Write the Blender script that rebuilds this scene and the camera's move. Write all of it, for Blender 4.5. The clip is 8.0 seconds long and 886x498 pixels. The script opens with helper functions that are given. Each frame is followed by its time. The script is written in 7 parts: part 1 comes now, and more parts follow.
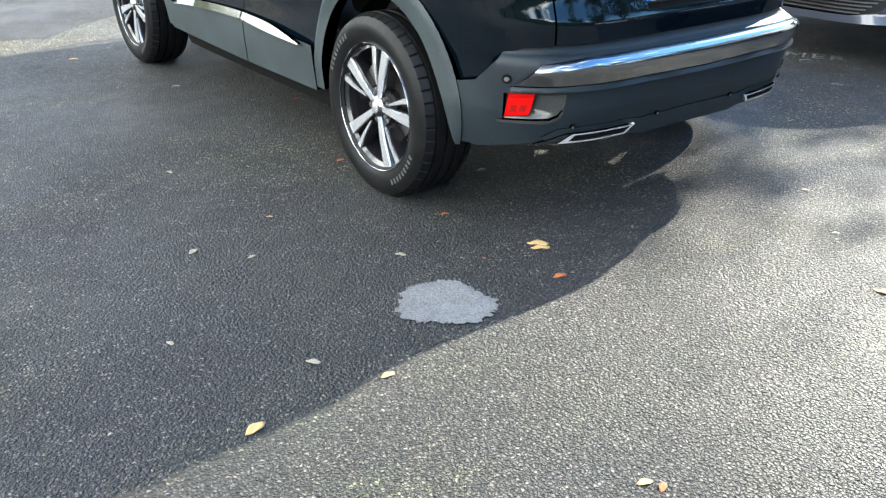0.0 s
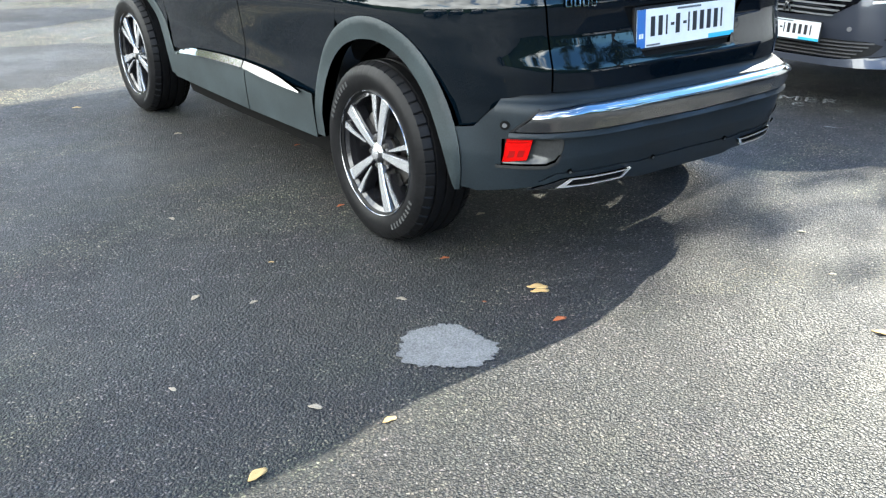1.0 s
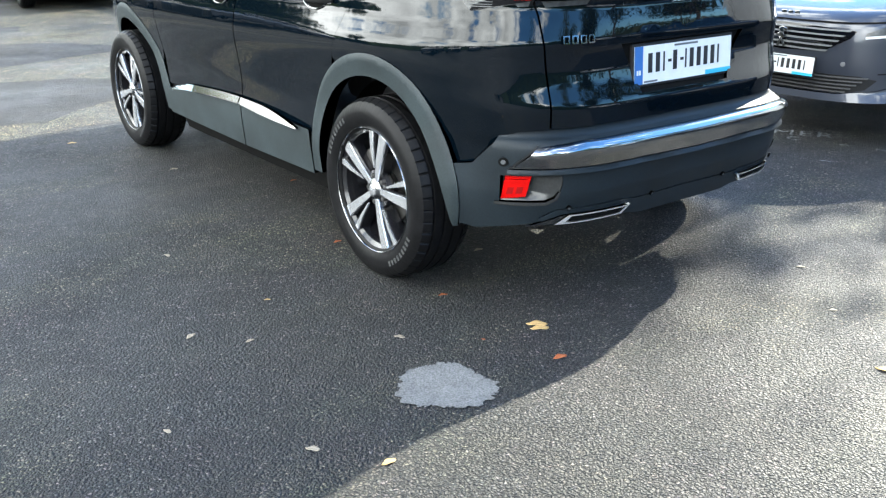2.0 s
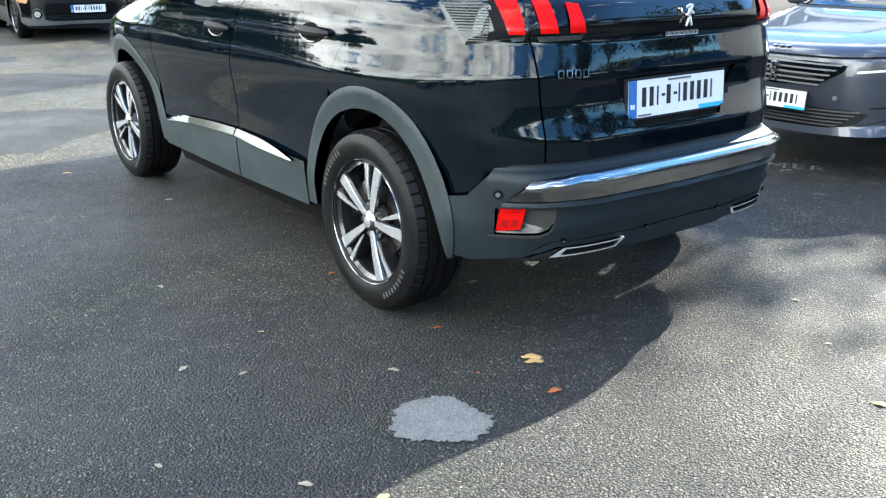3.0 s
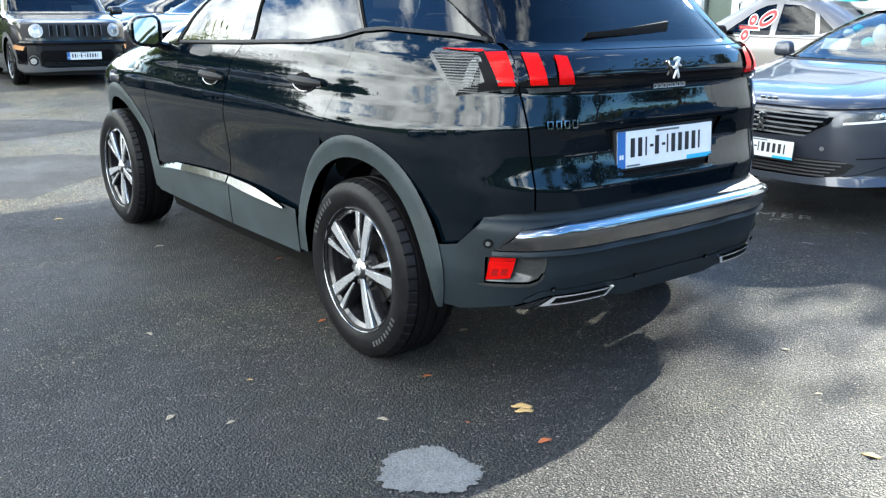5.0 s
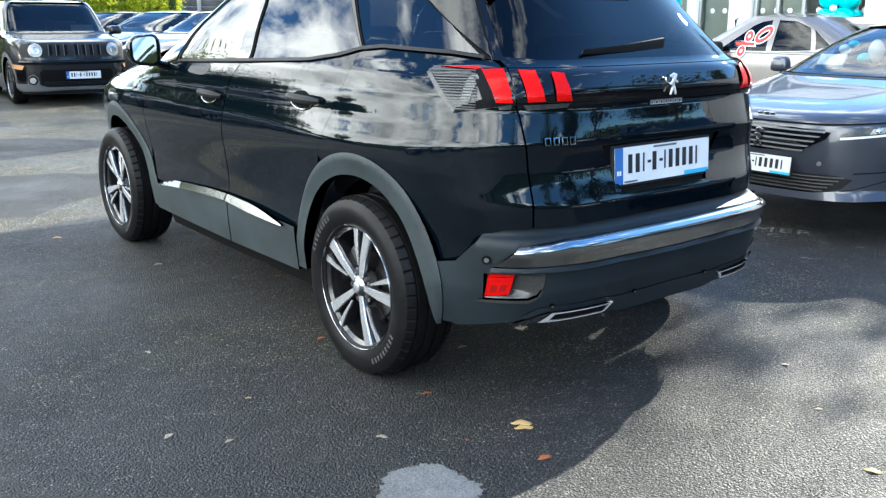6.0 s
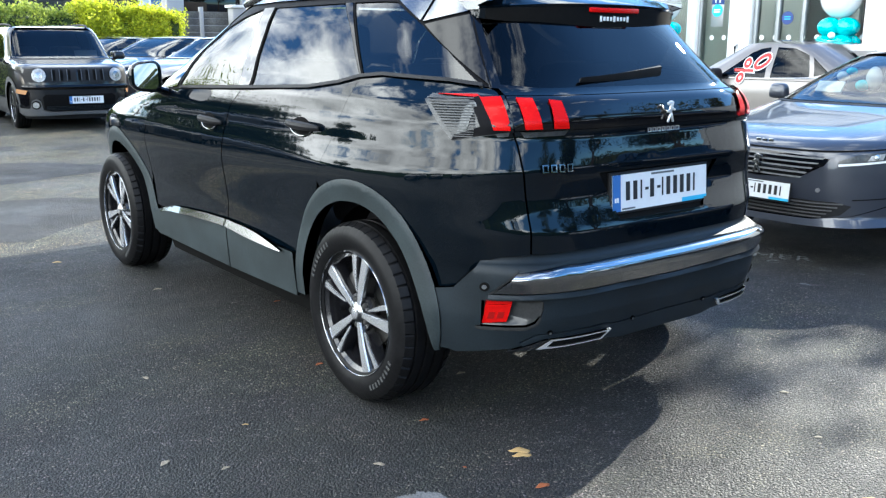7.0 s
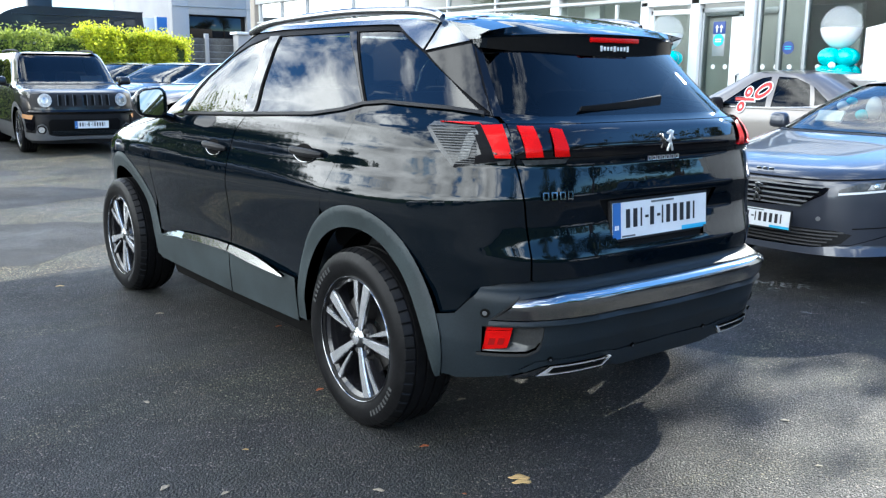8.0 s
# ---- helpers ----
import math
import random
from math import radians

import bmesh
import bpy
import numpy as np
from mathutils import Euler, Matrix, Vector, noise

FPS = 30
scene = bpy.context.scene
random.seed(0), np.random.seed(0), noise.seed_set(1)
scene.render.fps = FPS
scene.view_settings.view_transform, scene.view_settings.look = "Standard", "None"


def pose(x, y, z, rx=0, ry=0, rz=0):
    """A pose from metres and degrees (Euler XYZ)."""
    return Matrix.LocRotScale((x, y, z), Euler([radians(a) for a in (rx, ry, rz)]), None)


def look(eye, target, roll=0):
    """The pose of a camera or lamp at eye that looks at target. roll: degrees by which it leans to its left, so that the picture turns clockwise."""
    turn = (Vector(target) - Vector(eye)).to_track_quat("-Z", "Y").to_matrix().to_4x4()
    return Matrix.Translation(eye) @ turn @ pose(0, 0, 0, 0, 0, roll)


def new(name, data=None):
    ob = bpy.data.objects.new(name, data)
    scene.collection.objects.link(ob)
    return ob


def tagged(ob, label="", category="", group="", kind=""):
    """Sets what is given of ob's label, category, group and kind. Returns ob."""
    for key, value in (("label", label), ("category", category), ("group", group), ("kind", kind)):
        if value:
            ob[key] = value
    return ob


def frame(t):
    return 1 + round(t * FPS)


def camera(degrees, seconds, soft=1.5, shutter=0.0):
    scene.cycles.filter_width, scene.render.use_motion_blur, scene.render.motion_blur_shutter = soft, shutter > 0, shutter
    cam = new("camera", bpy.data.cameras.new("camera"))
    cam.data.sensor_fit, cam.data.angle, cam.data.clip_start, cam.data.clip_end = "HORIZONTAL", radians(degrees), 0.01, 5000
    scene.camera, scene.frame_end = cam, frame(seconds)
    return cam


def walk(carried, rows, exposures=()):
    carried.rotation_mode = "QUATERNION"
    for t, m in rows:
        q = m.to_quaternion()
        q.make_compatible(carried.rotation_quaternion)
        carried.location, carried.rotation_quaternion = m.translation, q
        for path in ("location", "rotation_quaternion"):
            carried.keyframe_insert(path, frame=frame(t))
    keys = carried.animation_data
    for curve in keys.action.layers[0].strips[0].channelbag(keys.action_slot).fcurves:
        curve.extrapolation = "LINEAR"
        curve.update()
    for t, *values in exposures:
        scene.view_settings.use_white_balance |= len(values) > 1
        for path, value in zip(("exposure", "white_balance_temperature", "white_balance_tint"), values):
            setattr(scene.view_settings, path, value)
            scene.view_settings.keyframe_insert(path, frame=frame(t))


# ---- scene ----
# ---- the camera and its walk ----
cam = camera(53.0, 8.0, soft=1.3)
PATH = [
    (0.0, (-2.645, -2.772, 1.310), (-1.567, -1.322, 0.453), 0.1),
    (0.5, (-2.659, -2.787, 1.322), (-1.567, -1.322, 0.508), 0.2),
    (1.0, (-2.662, -2.787, 1.325), (-1.558, -1.307, 0.556), -0.3),
    (1.5, (-2.658, -2.766, 1.330), (-1.542, -1.277, 0.596), -0.4),
    (3.0, (-2.653, -2.750, 1.340), (-1.499, -1.247, 0.701), 0.0),
    (3.5, (-2.649, -2.753, 1.349), (-1.488, -1.241, 0.743), 0.1),
    (4.0, (-2.654, -2.751, 1.345), (-1.480, -1.236, 0.773), 0.1),
    (4.5, (-2.651, -2.755, 1.348), (-1.470, -1.239, 0.795), 0.4),
    (6.0, (-2.647, -2.758, 1.350), (-1.453, -1.234, 0.846), 0.1),
    (6.5, (-2.643, -2.757, 1.353), (-1.444, -1.229, 0.875), 0.2),
    (7.0, (-2.639, -2.766, 1.359), (-1.440, -1.231, 0.908), 0.2),
    (7.5, (-2.646, -2.780, 1.357), (-1.442, -1.238, 0.940), 0.1),
    (8.0, (-2.648, -2.784, 1.364), (-1.445, -1.235, 0.970), 0.5),
]
EXPOSURES = [(0.0, 2.08, 6380, 4), (1.5, 2.02, 6300, 4), (4.0, 1.85, 6220, 3), (6.5, 1.61, 6090, 4), (8.0, 1.38, 5980, 5)]
walk(cam, [(t, look(eye, target, roll)) for t, eye, target, roll in PATH], EXPOSURES)

# ---- daylight ----
SUN = Vector((2.04, 0.40, 1.0)).normalized()
sun = new("sun", bpy.data.lights.new("sun", "SUN"))
sun.data.energy, sun.data.angle, sun.data.color = 4.4, radians(0.55), (1.0, 0.918, 0.785)
sun.matrix_world = look(SUN * 60, (0, 0, 0))

world = bpy.data.worlds.new("sky")
scene.world = world
world.use_nodes = True


def sky_nodes():
    tree = world.node_tree
    n, link = tree.nodes, tree.links.new
    out = n["World Output"]
    back = n["Background"]
    sky = n.new("ShaderNodeTexSky")
    sky.sky_type, sky.sun_disc = "NISHITA", False
    sky.sun_elevation = math.asin(SUN.z)
    sky.sun_rotation = math.atan2(SUN.x, SUN.y)
    sky.dust_density, sky.ozone_density = 0.2, 1.4
    where = n.new("ShaderNodeTexCoord")
    # broken cloud: two scales of noise, flattened towards the horizon
    flat = n.new("ShaderNodeMapping")
    flat.inputs["Location"].default_value, flat.inputs["Scale"].default_value = (0.35, 0.1, 0.0), (1.0, 1.0, 1.5)
    big = n.new("ShaderNodeTexNoise")
    big.inputs["Scale"].default_value, big.inputs["Detail"].default_value, big.inputs["Roughness"].default_value = 3.6, 12.0, 0.60
    ramp = n.new("ShaderNodeValToRGB")
    ramp.color_ramp.elements[0].position, ramp.color_ramp.elements[1].position = 0.465, 0.575
    shade = n.new("ShaderNodeTexNoise")
    shade.inputs["Scale"].default_value, shade.inputs["Detail"].default_value = 4.2, 7.0
    tone = n.new("ShaderNodeMapRange")
    tone.inputs["From Min"].default_value, tone.inputs["From Max"].default_value = 0.3, 0.7
    tone.inputs["To Min"].default_value, tone.inputs["To Max"].default_value = 7.5, 22.0
    cloud = n.new("ShaderNodeMix")
    cloud.data_type = "RGBA"
    grey = n.new("ShaderNodeVectorMath")
    grey.operation = "SCALE"
    grey.inputs[0].default_value = (1.0, 0.99, 0.97)
    link(where.outputs["Generated"], flat.inputs["Vector"])
    link(flat.outputs["Vector"], big.inputs["Vector"])
    link(flat.outputs["Vector"], shade.inputs["Vector"])
    # a bank of cloud on one side of the sky, clearer towards the sun
    lean = n.new("ShaderNodeVectorMath")
    lean.operation = "DOT_PRODUCT"
    lean.inputs[1].default_value = (-0.14, 0.06, -0.07)
    link(where.outputs["Generated"], lean.inputs[0])
    bank = n.new("ShaderNodeMath")
    bank.operation = "ADD"
    link(big.outputs["Fac"], bank.inputs[0])
    link(lean.outputs["Value"], bank.inputs[1])
    link(bank.outputs["Value"], ramp.inputs["Fac"])
    link(shade.outputs["Fac"], tone.inputs["Value"])
    link(tone.outputs["Result"], grey.inputs["Scale"])
    link(ramp.outputs["Color"], cloud.inputs["Factor"])
    blue = n.new("ShaderNodeVectorMath")
    blue.operation = "MULTIPLY"
    blue.inputs[1].default_value = (0.50, 0.80, 1.12)
    link(sky.outputs["Color"], blue.inputs[0])
    link(blue.outputs["Vector"], cloud.inputs["A"])
    link(grey.outputs["Vector"], cloud.inputs["B"])
    link(cloud.outputs["Result"], back.inputs["Color"])
    back.inputs["Strength"].default_value = 0.15
    link(back.outputs["Background"], out.inputs["Surface"])


sky_nodes()

# ---- materials ----
MATS = {}


def material(name, colour, rough=0.5, metal=0.0, coat=0.0, grain=0.0, scale=40.0, bump=0.0, stain=0.0, stain_scale=3.0, spec=0.5, sheen_rough=0.0):
    """A principled material with fine grain and larger stains; grain and stain are the parts by which the colour swings."""
    m = bpy.data.materials.new(name)
    m.use_nodes = True
    n, link = m.node_tree.nodes, m.node_tree.links.new
    b = n["Principled BSDF"]
    b.inputs["Base Color"].default_value = (*colour, 1)
    b.inputs["Roughness"].default_value, b.inputs["Metallic"].default_value = rough, metal
    b.inputs["Coat Weight"].default_value, b.inputs["Coat Roughness"].default_value = coat, 0.02
    b.inputs["Specular IOR Level"].default_value = spec
    if grain or stain or bump or sheen_rough:
        where = n.new("ShaderNodeTexCoord")
        fine = n.new("ShaderNodeTexNoise")
        fine.inputs["Scale"].default_value, fine.inputs["Detail"].default_value = scale, 4.0
        wide = n.new("ShaderNodeTexNoise")
        wide.inputs["Scale"].default_value, wide.inputs["Detail"].default_value = stain_scale, 5.0
        for x in (fine, wide):
            link(where.outputs["Object"], x.inputs["Vector"])
        a = n.new("ShaderNodeMapRange")
        a.inputs["From Min"].default_value, a.inputs["From Max"].default_value = 0.3, 0.7
        a.inputs["To Min"].default_value, a.inputs["To Max"].default_value = 1 - grain, 1 + grain
        c = n.new("ShaderNodeMapRange")
        c.inputs["From Min"].default_value, c.inputs["From Max"].default_value = 0.3, 0.7
        c.inputs["To Min"].default_value, c.inputs["To Max"].default_value = 1 - stain, 1 + stain
        link(fine.outputs["Fac"], a.inputs["Value"])
        link(wide.outputs["Fac"], c.inputs["Value"])
        both = n.new("ShaderNodeMath")
        both.operation = "MULTIPLY"
        link(a.outputs["Result"], both.inputs[0])
        link(c.outputs["Result"], both.inputs[1])
        tint = n.new("ShaderNodeVectorMath")
        tint.operation = "SCALE"
        tint.inputs[0].default_value = colour
        link(both.outputs["Value"], tint.inputs["Scale"])
        link(tint.outputs["Vector"], b.inputs["Base Color"])
        if sheen_rough:
            r = n.new("ShaderNodeMapRange")
            r.inputs["From Min"].default_value, r.inputs["From Max"].default_value = 0.3, 0.7
            r.inputs["To Min"].default_value, r.inputs["To Max"].default_value = rough, rough + sheen_rough
            link(wide.outputs["Fac"], r.inputs["Value"])
            link(r.outputs["Result"], b.inputs["Roughness"])
        if bump:
            k = n.new("ShaderNodeBump")
            k.inputs["Strength"].default_value, k.inputs["Distance"].default_value = 1.0, bump
            link(fine.outputs["Fac"], k.inputs["Height"])
            link(k.outputs["Normal"], b.inputs["Normal"])
    MATS[name] = m
    return m


def glass(name, tint, rough=0.0, gloss=1.0):
    """A thin pane: what lies behind shows through its tint, and it mirrors by Fresnel."""
    m = bpy.data.materials.new(name)
    m.use_nodes = True
    n, link = m.node_tree.nodes, m.node_tree.links.new
    n.remove(n["Principled BSDF"])
    through_it = n.new("ShaderNodeBsdfTransparent")
    through_it.inputs["Color"].default_value = (*tint, 1)
    mirror = n.new("ShaderNodeBsdfGlossy")
    mirror.inputs["Roughness"].default_value = rough
    edge = n.new("ShaderNodeFresnel")
    edge.inputs["IOR"].default_value = 1.5 * gloss
    mix = n.new("ShaderNodeMixShader")
    link(edge.outputs["Fac"], mix.inputs["Fac"])
    link(through_it.outputs["BSDF"], mix.inputs[1])
    link(mirror.outputs["BSDF"], mix.inputs[2])
    link(mix.outputs["Shader"], n["Material Output"].inputs["Surface"])
    MATS[name] = m
    return m


def asphalt(name="asphalt", k=1.0, dust=0.0):
    """Coarse chippings in bitumen: each stone its own grey, with worn and damp areas, lane dust and painted streaks of
    reflected light.
    """
    m = bpy.data.materials.new(name)
    m.use_nodes = True
    n, link = m.node_tree.nodes, m.node_tree.links.new
    b = n["Principled BSDF"]
    where = n.new("ShaderNodeTexCoord")
    stones = n.new("ShaderNodeTexVoronoi")
    stones.inputs["Scale"].default_value = 94.0
    stones.inputs["Randomness"].default_value = 1.0
    gaps = n.new("ShaderNodeTexVoronoi")
    gaps.feature = "DISTANCE_TO_EDGE"
    gaps.inputs["Scale"].default_value = 94.0
    fine = n.new("ShaderNodeTexNoise")
    fine.inputs["Scale"].default_value, fine.inputs["Detail"].default_value = 420.0, 3.0
    wide = n.new("ShaderNodeTexNoise")
    wide.inputs["Scale"].default_value, wide.inputs["Detail"].default_value, wide.inputs["Roughness"].default_value = 0.9, 6.0, 0.6
    wear = n.new("ShaderNodeTexNoise")
    wear.inputs["Scale"].default_value, wear.inputs["Detail"].default_value = 9.0, 5.0
    # crumbled outlines: the cells are warped by a finer noise
    crumb = n.new("ShaderNodeTexNoise")
    crumb.inputs["Scale"].default_value, crumb.inputs["Detail"].default_value, crumb.inputs["Roughness"].default_value = 95.0, 1.0, 0.5
    warp = n.new("ShaderNodeVectorMath")
    warp.operation = "MULTIPLY_ADD"
    warp.inputs[1].default_value = (0.008, 0.008, 0.008)
    link(where.outputs["Object"], crumb.inputs["Vector"])
    link(crumb.outputs["Color"], warp.inputs[0])
    link(where.outputs["Object"], warp.inputs[2])
    for x in (stones, gaps):
        link(warp.outputs["Vector"], x.inputs["Vector"])
    for x in (fine, wide, wear):
        link(where.outputs["Object"], x.inputs["Vector"])
    split = n.new("ShaderNodeSeparateColor")
    link(stones.outputs["Color"], split.inputs["Color"])
    ramp = n.new("ShaderNodeValToRGB")
    e = ramp.color_ramp.elements
    e[0].position, e[0].color = 0.0, (0.014, 0.014, 0.014, 1)
    e[1].position, e[1].color = 1.0, (0.150, 0.145, 0.130, 1)
    e.new(0.55).color = (0.044, 0.044, 0.042, 1)
    e.new(0.85).color = (0.080, 0.078, 0.070, 1)
    link(split.outputs["Red"], ramp.inputs["Fac"])
    dark = n.new("ShaderNodeMapRange")
    dark.inputs["From Min"].default_value, dark.inputs["From Max"].default_value = 0.03, 0.26
    dark.inputs["To Min"].default_value, dark.inputs["To Max"].default_value = 0.02, 1.35
    link(gaps.outputs["Distance"], dark.inputs["Value"])
    soil = n.new("ShaderNodeMapRange")
    soil.inputs["From Min"].default_value, soil.inputs["From Max"].default_value = 0.32, 0.68
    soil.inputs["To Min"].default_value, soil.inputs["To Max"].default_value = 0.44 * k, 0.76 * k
    link(wide.outputs["Fac"], soil.inputs["Value"])
    rub = n.new("ShaderNodeMapRange")
    rub.inputs["From Min"].default_value, rub.inputs["From Max"].default_value = 0.40, 0.58
    rub.inputs["To Min"].default_value, rub.inputs["To Max"].default_value = 0.10, 1.75
    link(crumb.outputs["Fac"], rub.inputs["Value"])
    one = n.new("ShaderNodeMath")
    one.operation = "MULTIPLY"
    link(dark.outputs["Result"], one.inputs[0])
    link(soil.outputs["Result"], one.inputs[1])
    two = n.new("ShaderNodeMath")
    two.operation = "MULTIPLY"
    link(one.outputs["Value"], two.inputs[0])
    link(rub.outputs["Result"], two.inputs[1])
    patchy = n.new("ShaderNodeMapRange")
    patchy.inputs["From Min"].default_value, patchy.inputs["From Max"].default_value = 0.36, 0.64
    patchy.inputs["To Min"].default_value, patchy.inputs["To Max"].default_value = 0.72, 1.22
    link(wear.outputs["Fac"], patchy.inputs["Value"])
    three = n.new("ShaderNodeMath")
    three.operation = "MULTIPLY"
    link(two.outputs["Value"], three.inputs[0])
    link(patchy.outputs["Result"], three.inputs[1])
    hue = n.new("ShaderNodeVectorMath")
    hue.operation = "MULTIPLY_ADD"
    hue.inputs[1].default_value, hue.inputs[2].default_value = (0.22, 0.12, 0.20), (0.89, 0.94, 0.90)
    link(stones.outputs["Color"], hue.inputs[0])
    own = n.new("ShaderNodeVectorMath")
    own.operation = "MULTIPLY"
    link(ramp.outputs["Color"], own.inputs[0])
    link(hue.outputs["Vector"], own.inputs[1])
    tint = n.new("ShaderNodeVectorMath")
    tint.operation = "SCALE"
    broad = n.new("ShaderNodeTexNoise")
    broad.inputs["Scale"].default_value, broad.inputs["Detail"].default_value = 3.2, 3.0
    link(where.outputs["Object"], broad.inputs["Vector"])
    cast = n.new("ShaderNodeVectorMath")
    cast.operation = "MULTIPLY_ADD"
    cast.inputs[1].default_value, cast.inputs[2].default_value = (0.45, 0.30, 0.45), (0.78, 0.85, 0.80)
    link(broad.outputs["Color"], cast.inputs[0])
    shed = n.new("ShaderNodeVectorMath")
    shed.operation = "MULTIPLY"
    link(own.outputs["Vector"], shed.inputs[0])
    link(cast.outputs["Vector"], shed.inputs[1])
    link(shed.outputs["Vector"], tint.inputs[0])
    link(three.outputs["Value"], tint.inputs["Scale"])
    # olive brightening in stretched noise stands in for sunlight thrown back onto the ground
    light_streaks = n.new("ShaderNodeTexNoise")
    light_streaks.inputs["Scale"].default_value, light_streaks.inputs["Detail"].default_value, light_streaks.inputs["Distortion"].default_value = 1.7, 5.0, 0.8
    drift = n.new("ShaderNodeMapping")
    drift.inputs["Rotation"].default_value, drift.inputs["Scale"].default_value = (0, 0, 0.6), (0.55, 1.5, 1.0)
    link(where.outputs["Object"], drift.inputs["Vector"])
    link(drift.outputs["Vector"], light_streaks.inputs["Vector"])
    streak_share = n.new("ShaderNodeMapRange")
    streak_share.inputs["From Min"].default_value, streak_share.inputs["From Max"].default_value = 0.50, 0.68
    streak_share.inputs["To Min"].default_value, streak_share.inputs["To Max"].default_value = dust, 0.75 + 0.3 * dust
    link(light_streaks.outputs["Fac"], streak_share.inputs["Value"])
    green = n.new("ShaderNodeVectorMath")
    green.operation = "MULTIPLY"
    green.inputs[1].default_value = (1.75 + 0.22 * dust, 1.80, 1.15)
    link(tint.outputs["Vector"], green.inputs[0])
    # mixes in the lane's dust and the painted light streaks
    dust_and_streaks = n.new("ShaderNodeMix")
    dust_and_streaks.data_type = "RGBA"
    link(streak_share.outputs["Result"], dust_and_streaks.inputs["Factor"])
    link(tint.outputs["Vector"], dust_and_streaks.inputs["A"])
    link(green.outputs["Vector"], dust_and_streaks.inputs["B"])
    link(dust_and_streaks.outputs["Result"], b.inputs["Base Color"])
    damp = n.new("ShaderNodeMapRange")
    damp.inputs["From Min"].default_value, damp.inputs["From Max"].default_value = 0.35, 0.65
    damp.inputs["To Min"].default_value, damp.inputs["To Max"].default_value = 0.50, 0.80
    link(wide.outputs["Fac"], damp.inputs["Value"])
    link(damp.outputs["Result"], b.inputs["Roughness"])
    b.inputs["Specular IOR Level"].default_value = 0.5
    height = n.new("ShaderNodeMath")
    height.operation = "MULTIPLY_ADD"
    link(gaps.outputs["Distance"], height.inputs[0])
    height.inputs[1].default_value = 1.2
    grit = n.new("ShaderNodeMath")
    grit.operation = "MULTIPLY"
    link(fine.outputs["Fac"], grit.inputs[0])
    grit.inputs[1].default_value = 0.10
    lift = n.new("ShaderNodeMath")
    lift.operation = "MULTIPLY_ADD"
    link(split.outputs["Green"], lift.inputs[0])
    lift.inputs[1].default_value = 0.40
    link(grit.outputs["Value"], lift.inputs[2])
    pits = n.new("ShaderNodeMath")
    pits.operation = "MULTIPLY_ADD"
    link(crumb.outputs["Fac"], pits.inputs[0])
    pits.inputs[1].default_value = 1.6
    link(lift.outputs["Value"], pits.inputs[2])
    link(pits.outputs["Value"], height.inputs[2])
    relief = n.new("ShaderNodeBump")
    relief.inputs["Strength"].default_value, relief.inputs["Distance"].default_value = 1.0, 0.0115
    link(height.outputs["Value"], relief.inputs["Height"])
    link(relief.outputs["Normal"], b.inputs["Normal"])
    MATS[name] = m
    return m


def ripple(name, depth=0.0016, dust=0.05):
    """Gives a lacquer the slight waviness and film of dust that its clear coat has outdoors."""
    n, link = MATS[name].node_tree.nodes, MATS[name].node_tree.links.new
    b = n["Principled BSDF"]
    where = n.new("ShaderNodeTexCoord")
    wave = n.new("ShaderNodeTexNoise")
    wave.inputs["Scale"].default_value, wave.inputs["Detail"].default_value = 11.0, 2.0
    film = n.new("ShaderNodeTexNoise")
    film.inputs["Scale"].default_value, film.inputs["Detail"].default_value = 6.0, 8.0
    link(where.outputs["Object"], wave.inputs["Vector"])
    link(where.outputs["Object"], film.inputs["Vector"])
    k = n.new("ShaderNodeBump")
    k.inputs["Strength"].default_value, k.inputs["Distance"].default_value = 0.5, depth
    link(wave.outputs["Fac"], k.inputs["Height"])
    link(k.outputs["Normal"], b.inputs["Coat Normal"])
    b.inputs["Coat IOR"].default_value = 1.52
    r = n.new("ShaderNodeMapRange")
    r.inputs["From Min"].default_value, r.inputs["From Max"].default_value = 0.35, 0.75
    r.inputs["To Min"].default_value, r.inputs["To Max"].default_value = 0.008, dust
    link(film.outputs["Fac"], r.inputs["Value"])
    link(r.outputs["Result"], b.inputs["Coat Roughness"])


asphalt()
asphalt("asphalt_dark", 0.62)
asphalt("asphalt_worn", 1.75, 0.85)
material("paint_black", (0.0011, 0.0032, 0.0058), 0.5, 0.0, 1.0, grain=0.15, scale=900, spec=0.0)
material("gloss_black", (0.003, 0.003, 0.004), 0.4, 0.0, 1.0, grain=0.1, scale=400, spec=0.0)
ripple("paint_black")
ripple("gloss_black", 0.0008, 0.03)
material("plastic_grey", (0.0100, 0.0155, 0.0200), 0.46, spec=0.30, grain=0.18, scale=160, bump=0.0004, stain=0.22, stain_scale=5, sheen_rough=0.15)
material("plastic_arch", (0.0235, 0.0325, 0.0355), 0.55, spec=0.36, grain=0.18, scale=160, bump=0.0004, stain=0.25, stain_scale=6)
# the bumper's own plastic, glossier, its colour raised so the pocket looks lit
material("plastic_gloss_lit", (0.035, 0.036, 0.036), 0.22, grain=0.15, scale=120, stain=0.15)
material("plastic_dark", (0.012, 0.012, 0.013), 0.6, spec=0.3, grain=0.2, scale=120, stain=0.2)
material("under_dark", (0.005, 0.005, 0.005), 0.9, spec=0.1, grain=0.2)
material("chrome", (0.45, 0.455, 0.455), 0.08, 1.0, grain=0.03, scale=60, sheen_rough=0.06)
material("satin_silver", (0.29, 0.30, 0.31), 0.17, 1.0, grain=0.04, scale=90)
material("lamp_red", (0.56, 0.003, 0.003), 0.30, 0.0, 0.12, grain=0.08, scale=160, spec=0.1, stain=0.05, stain_scale=30)
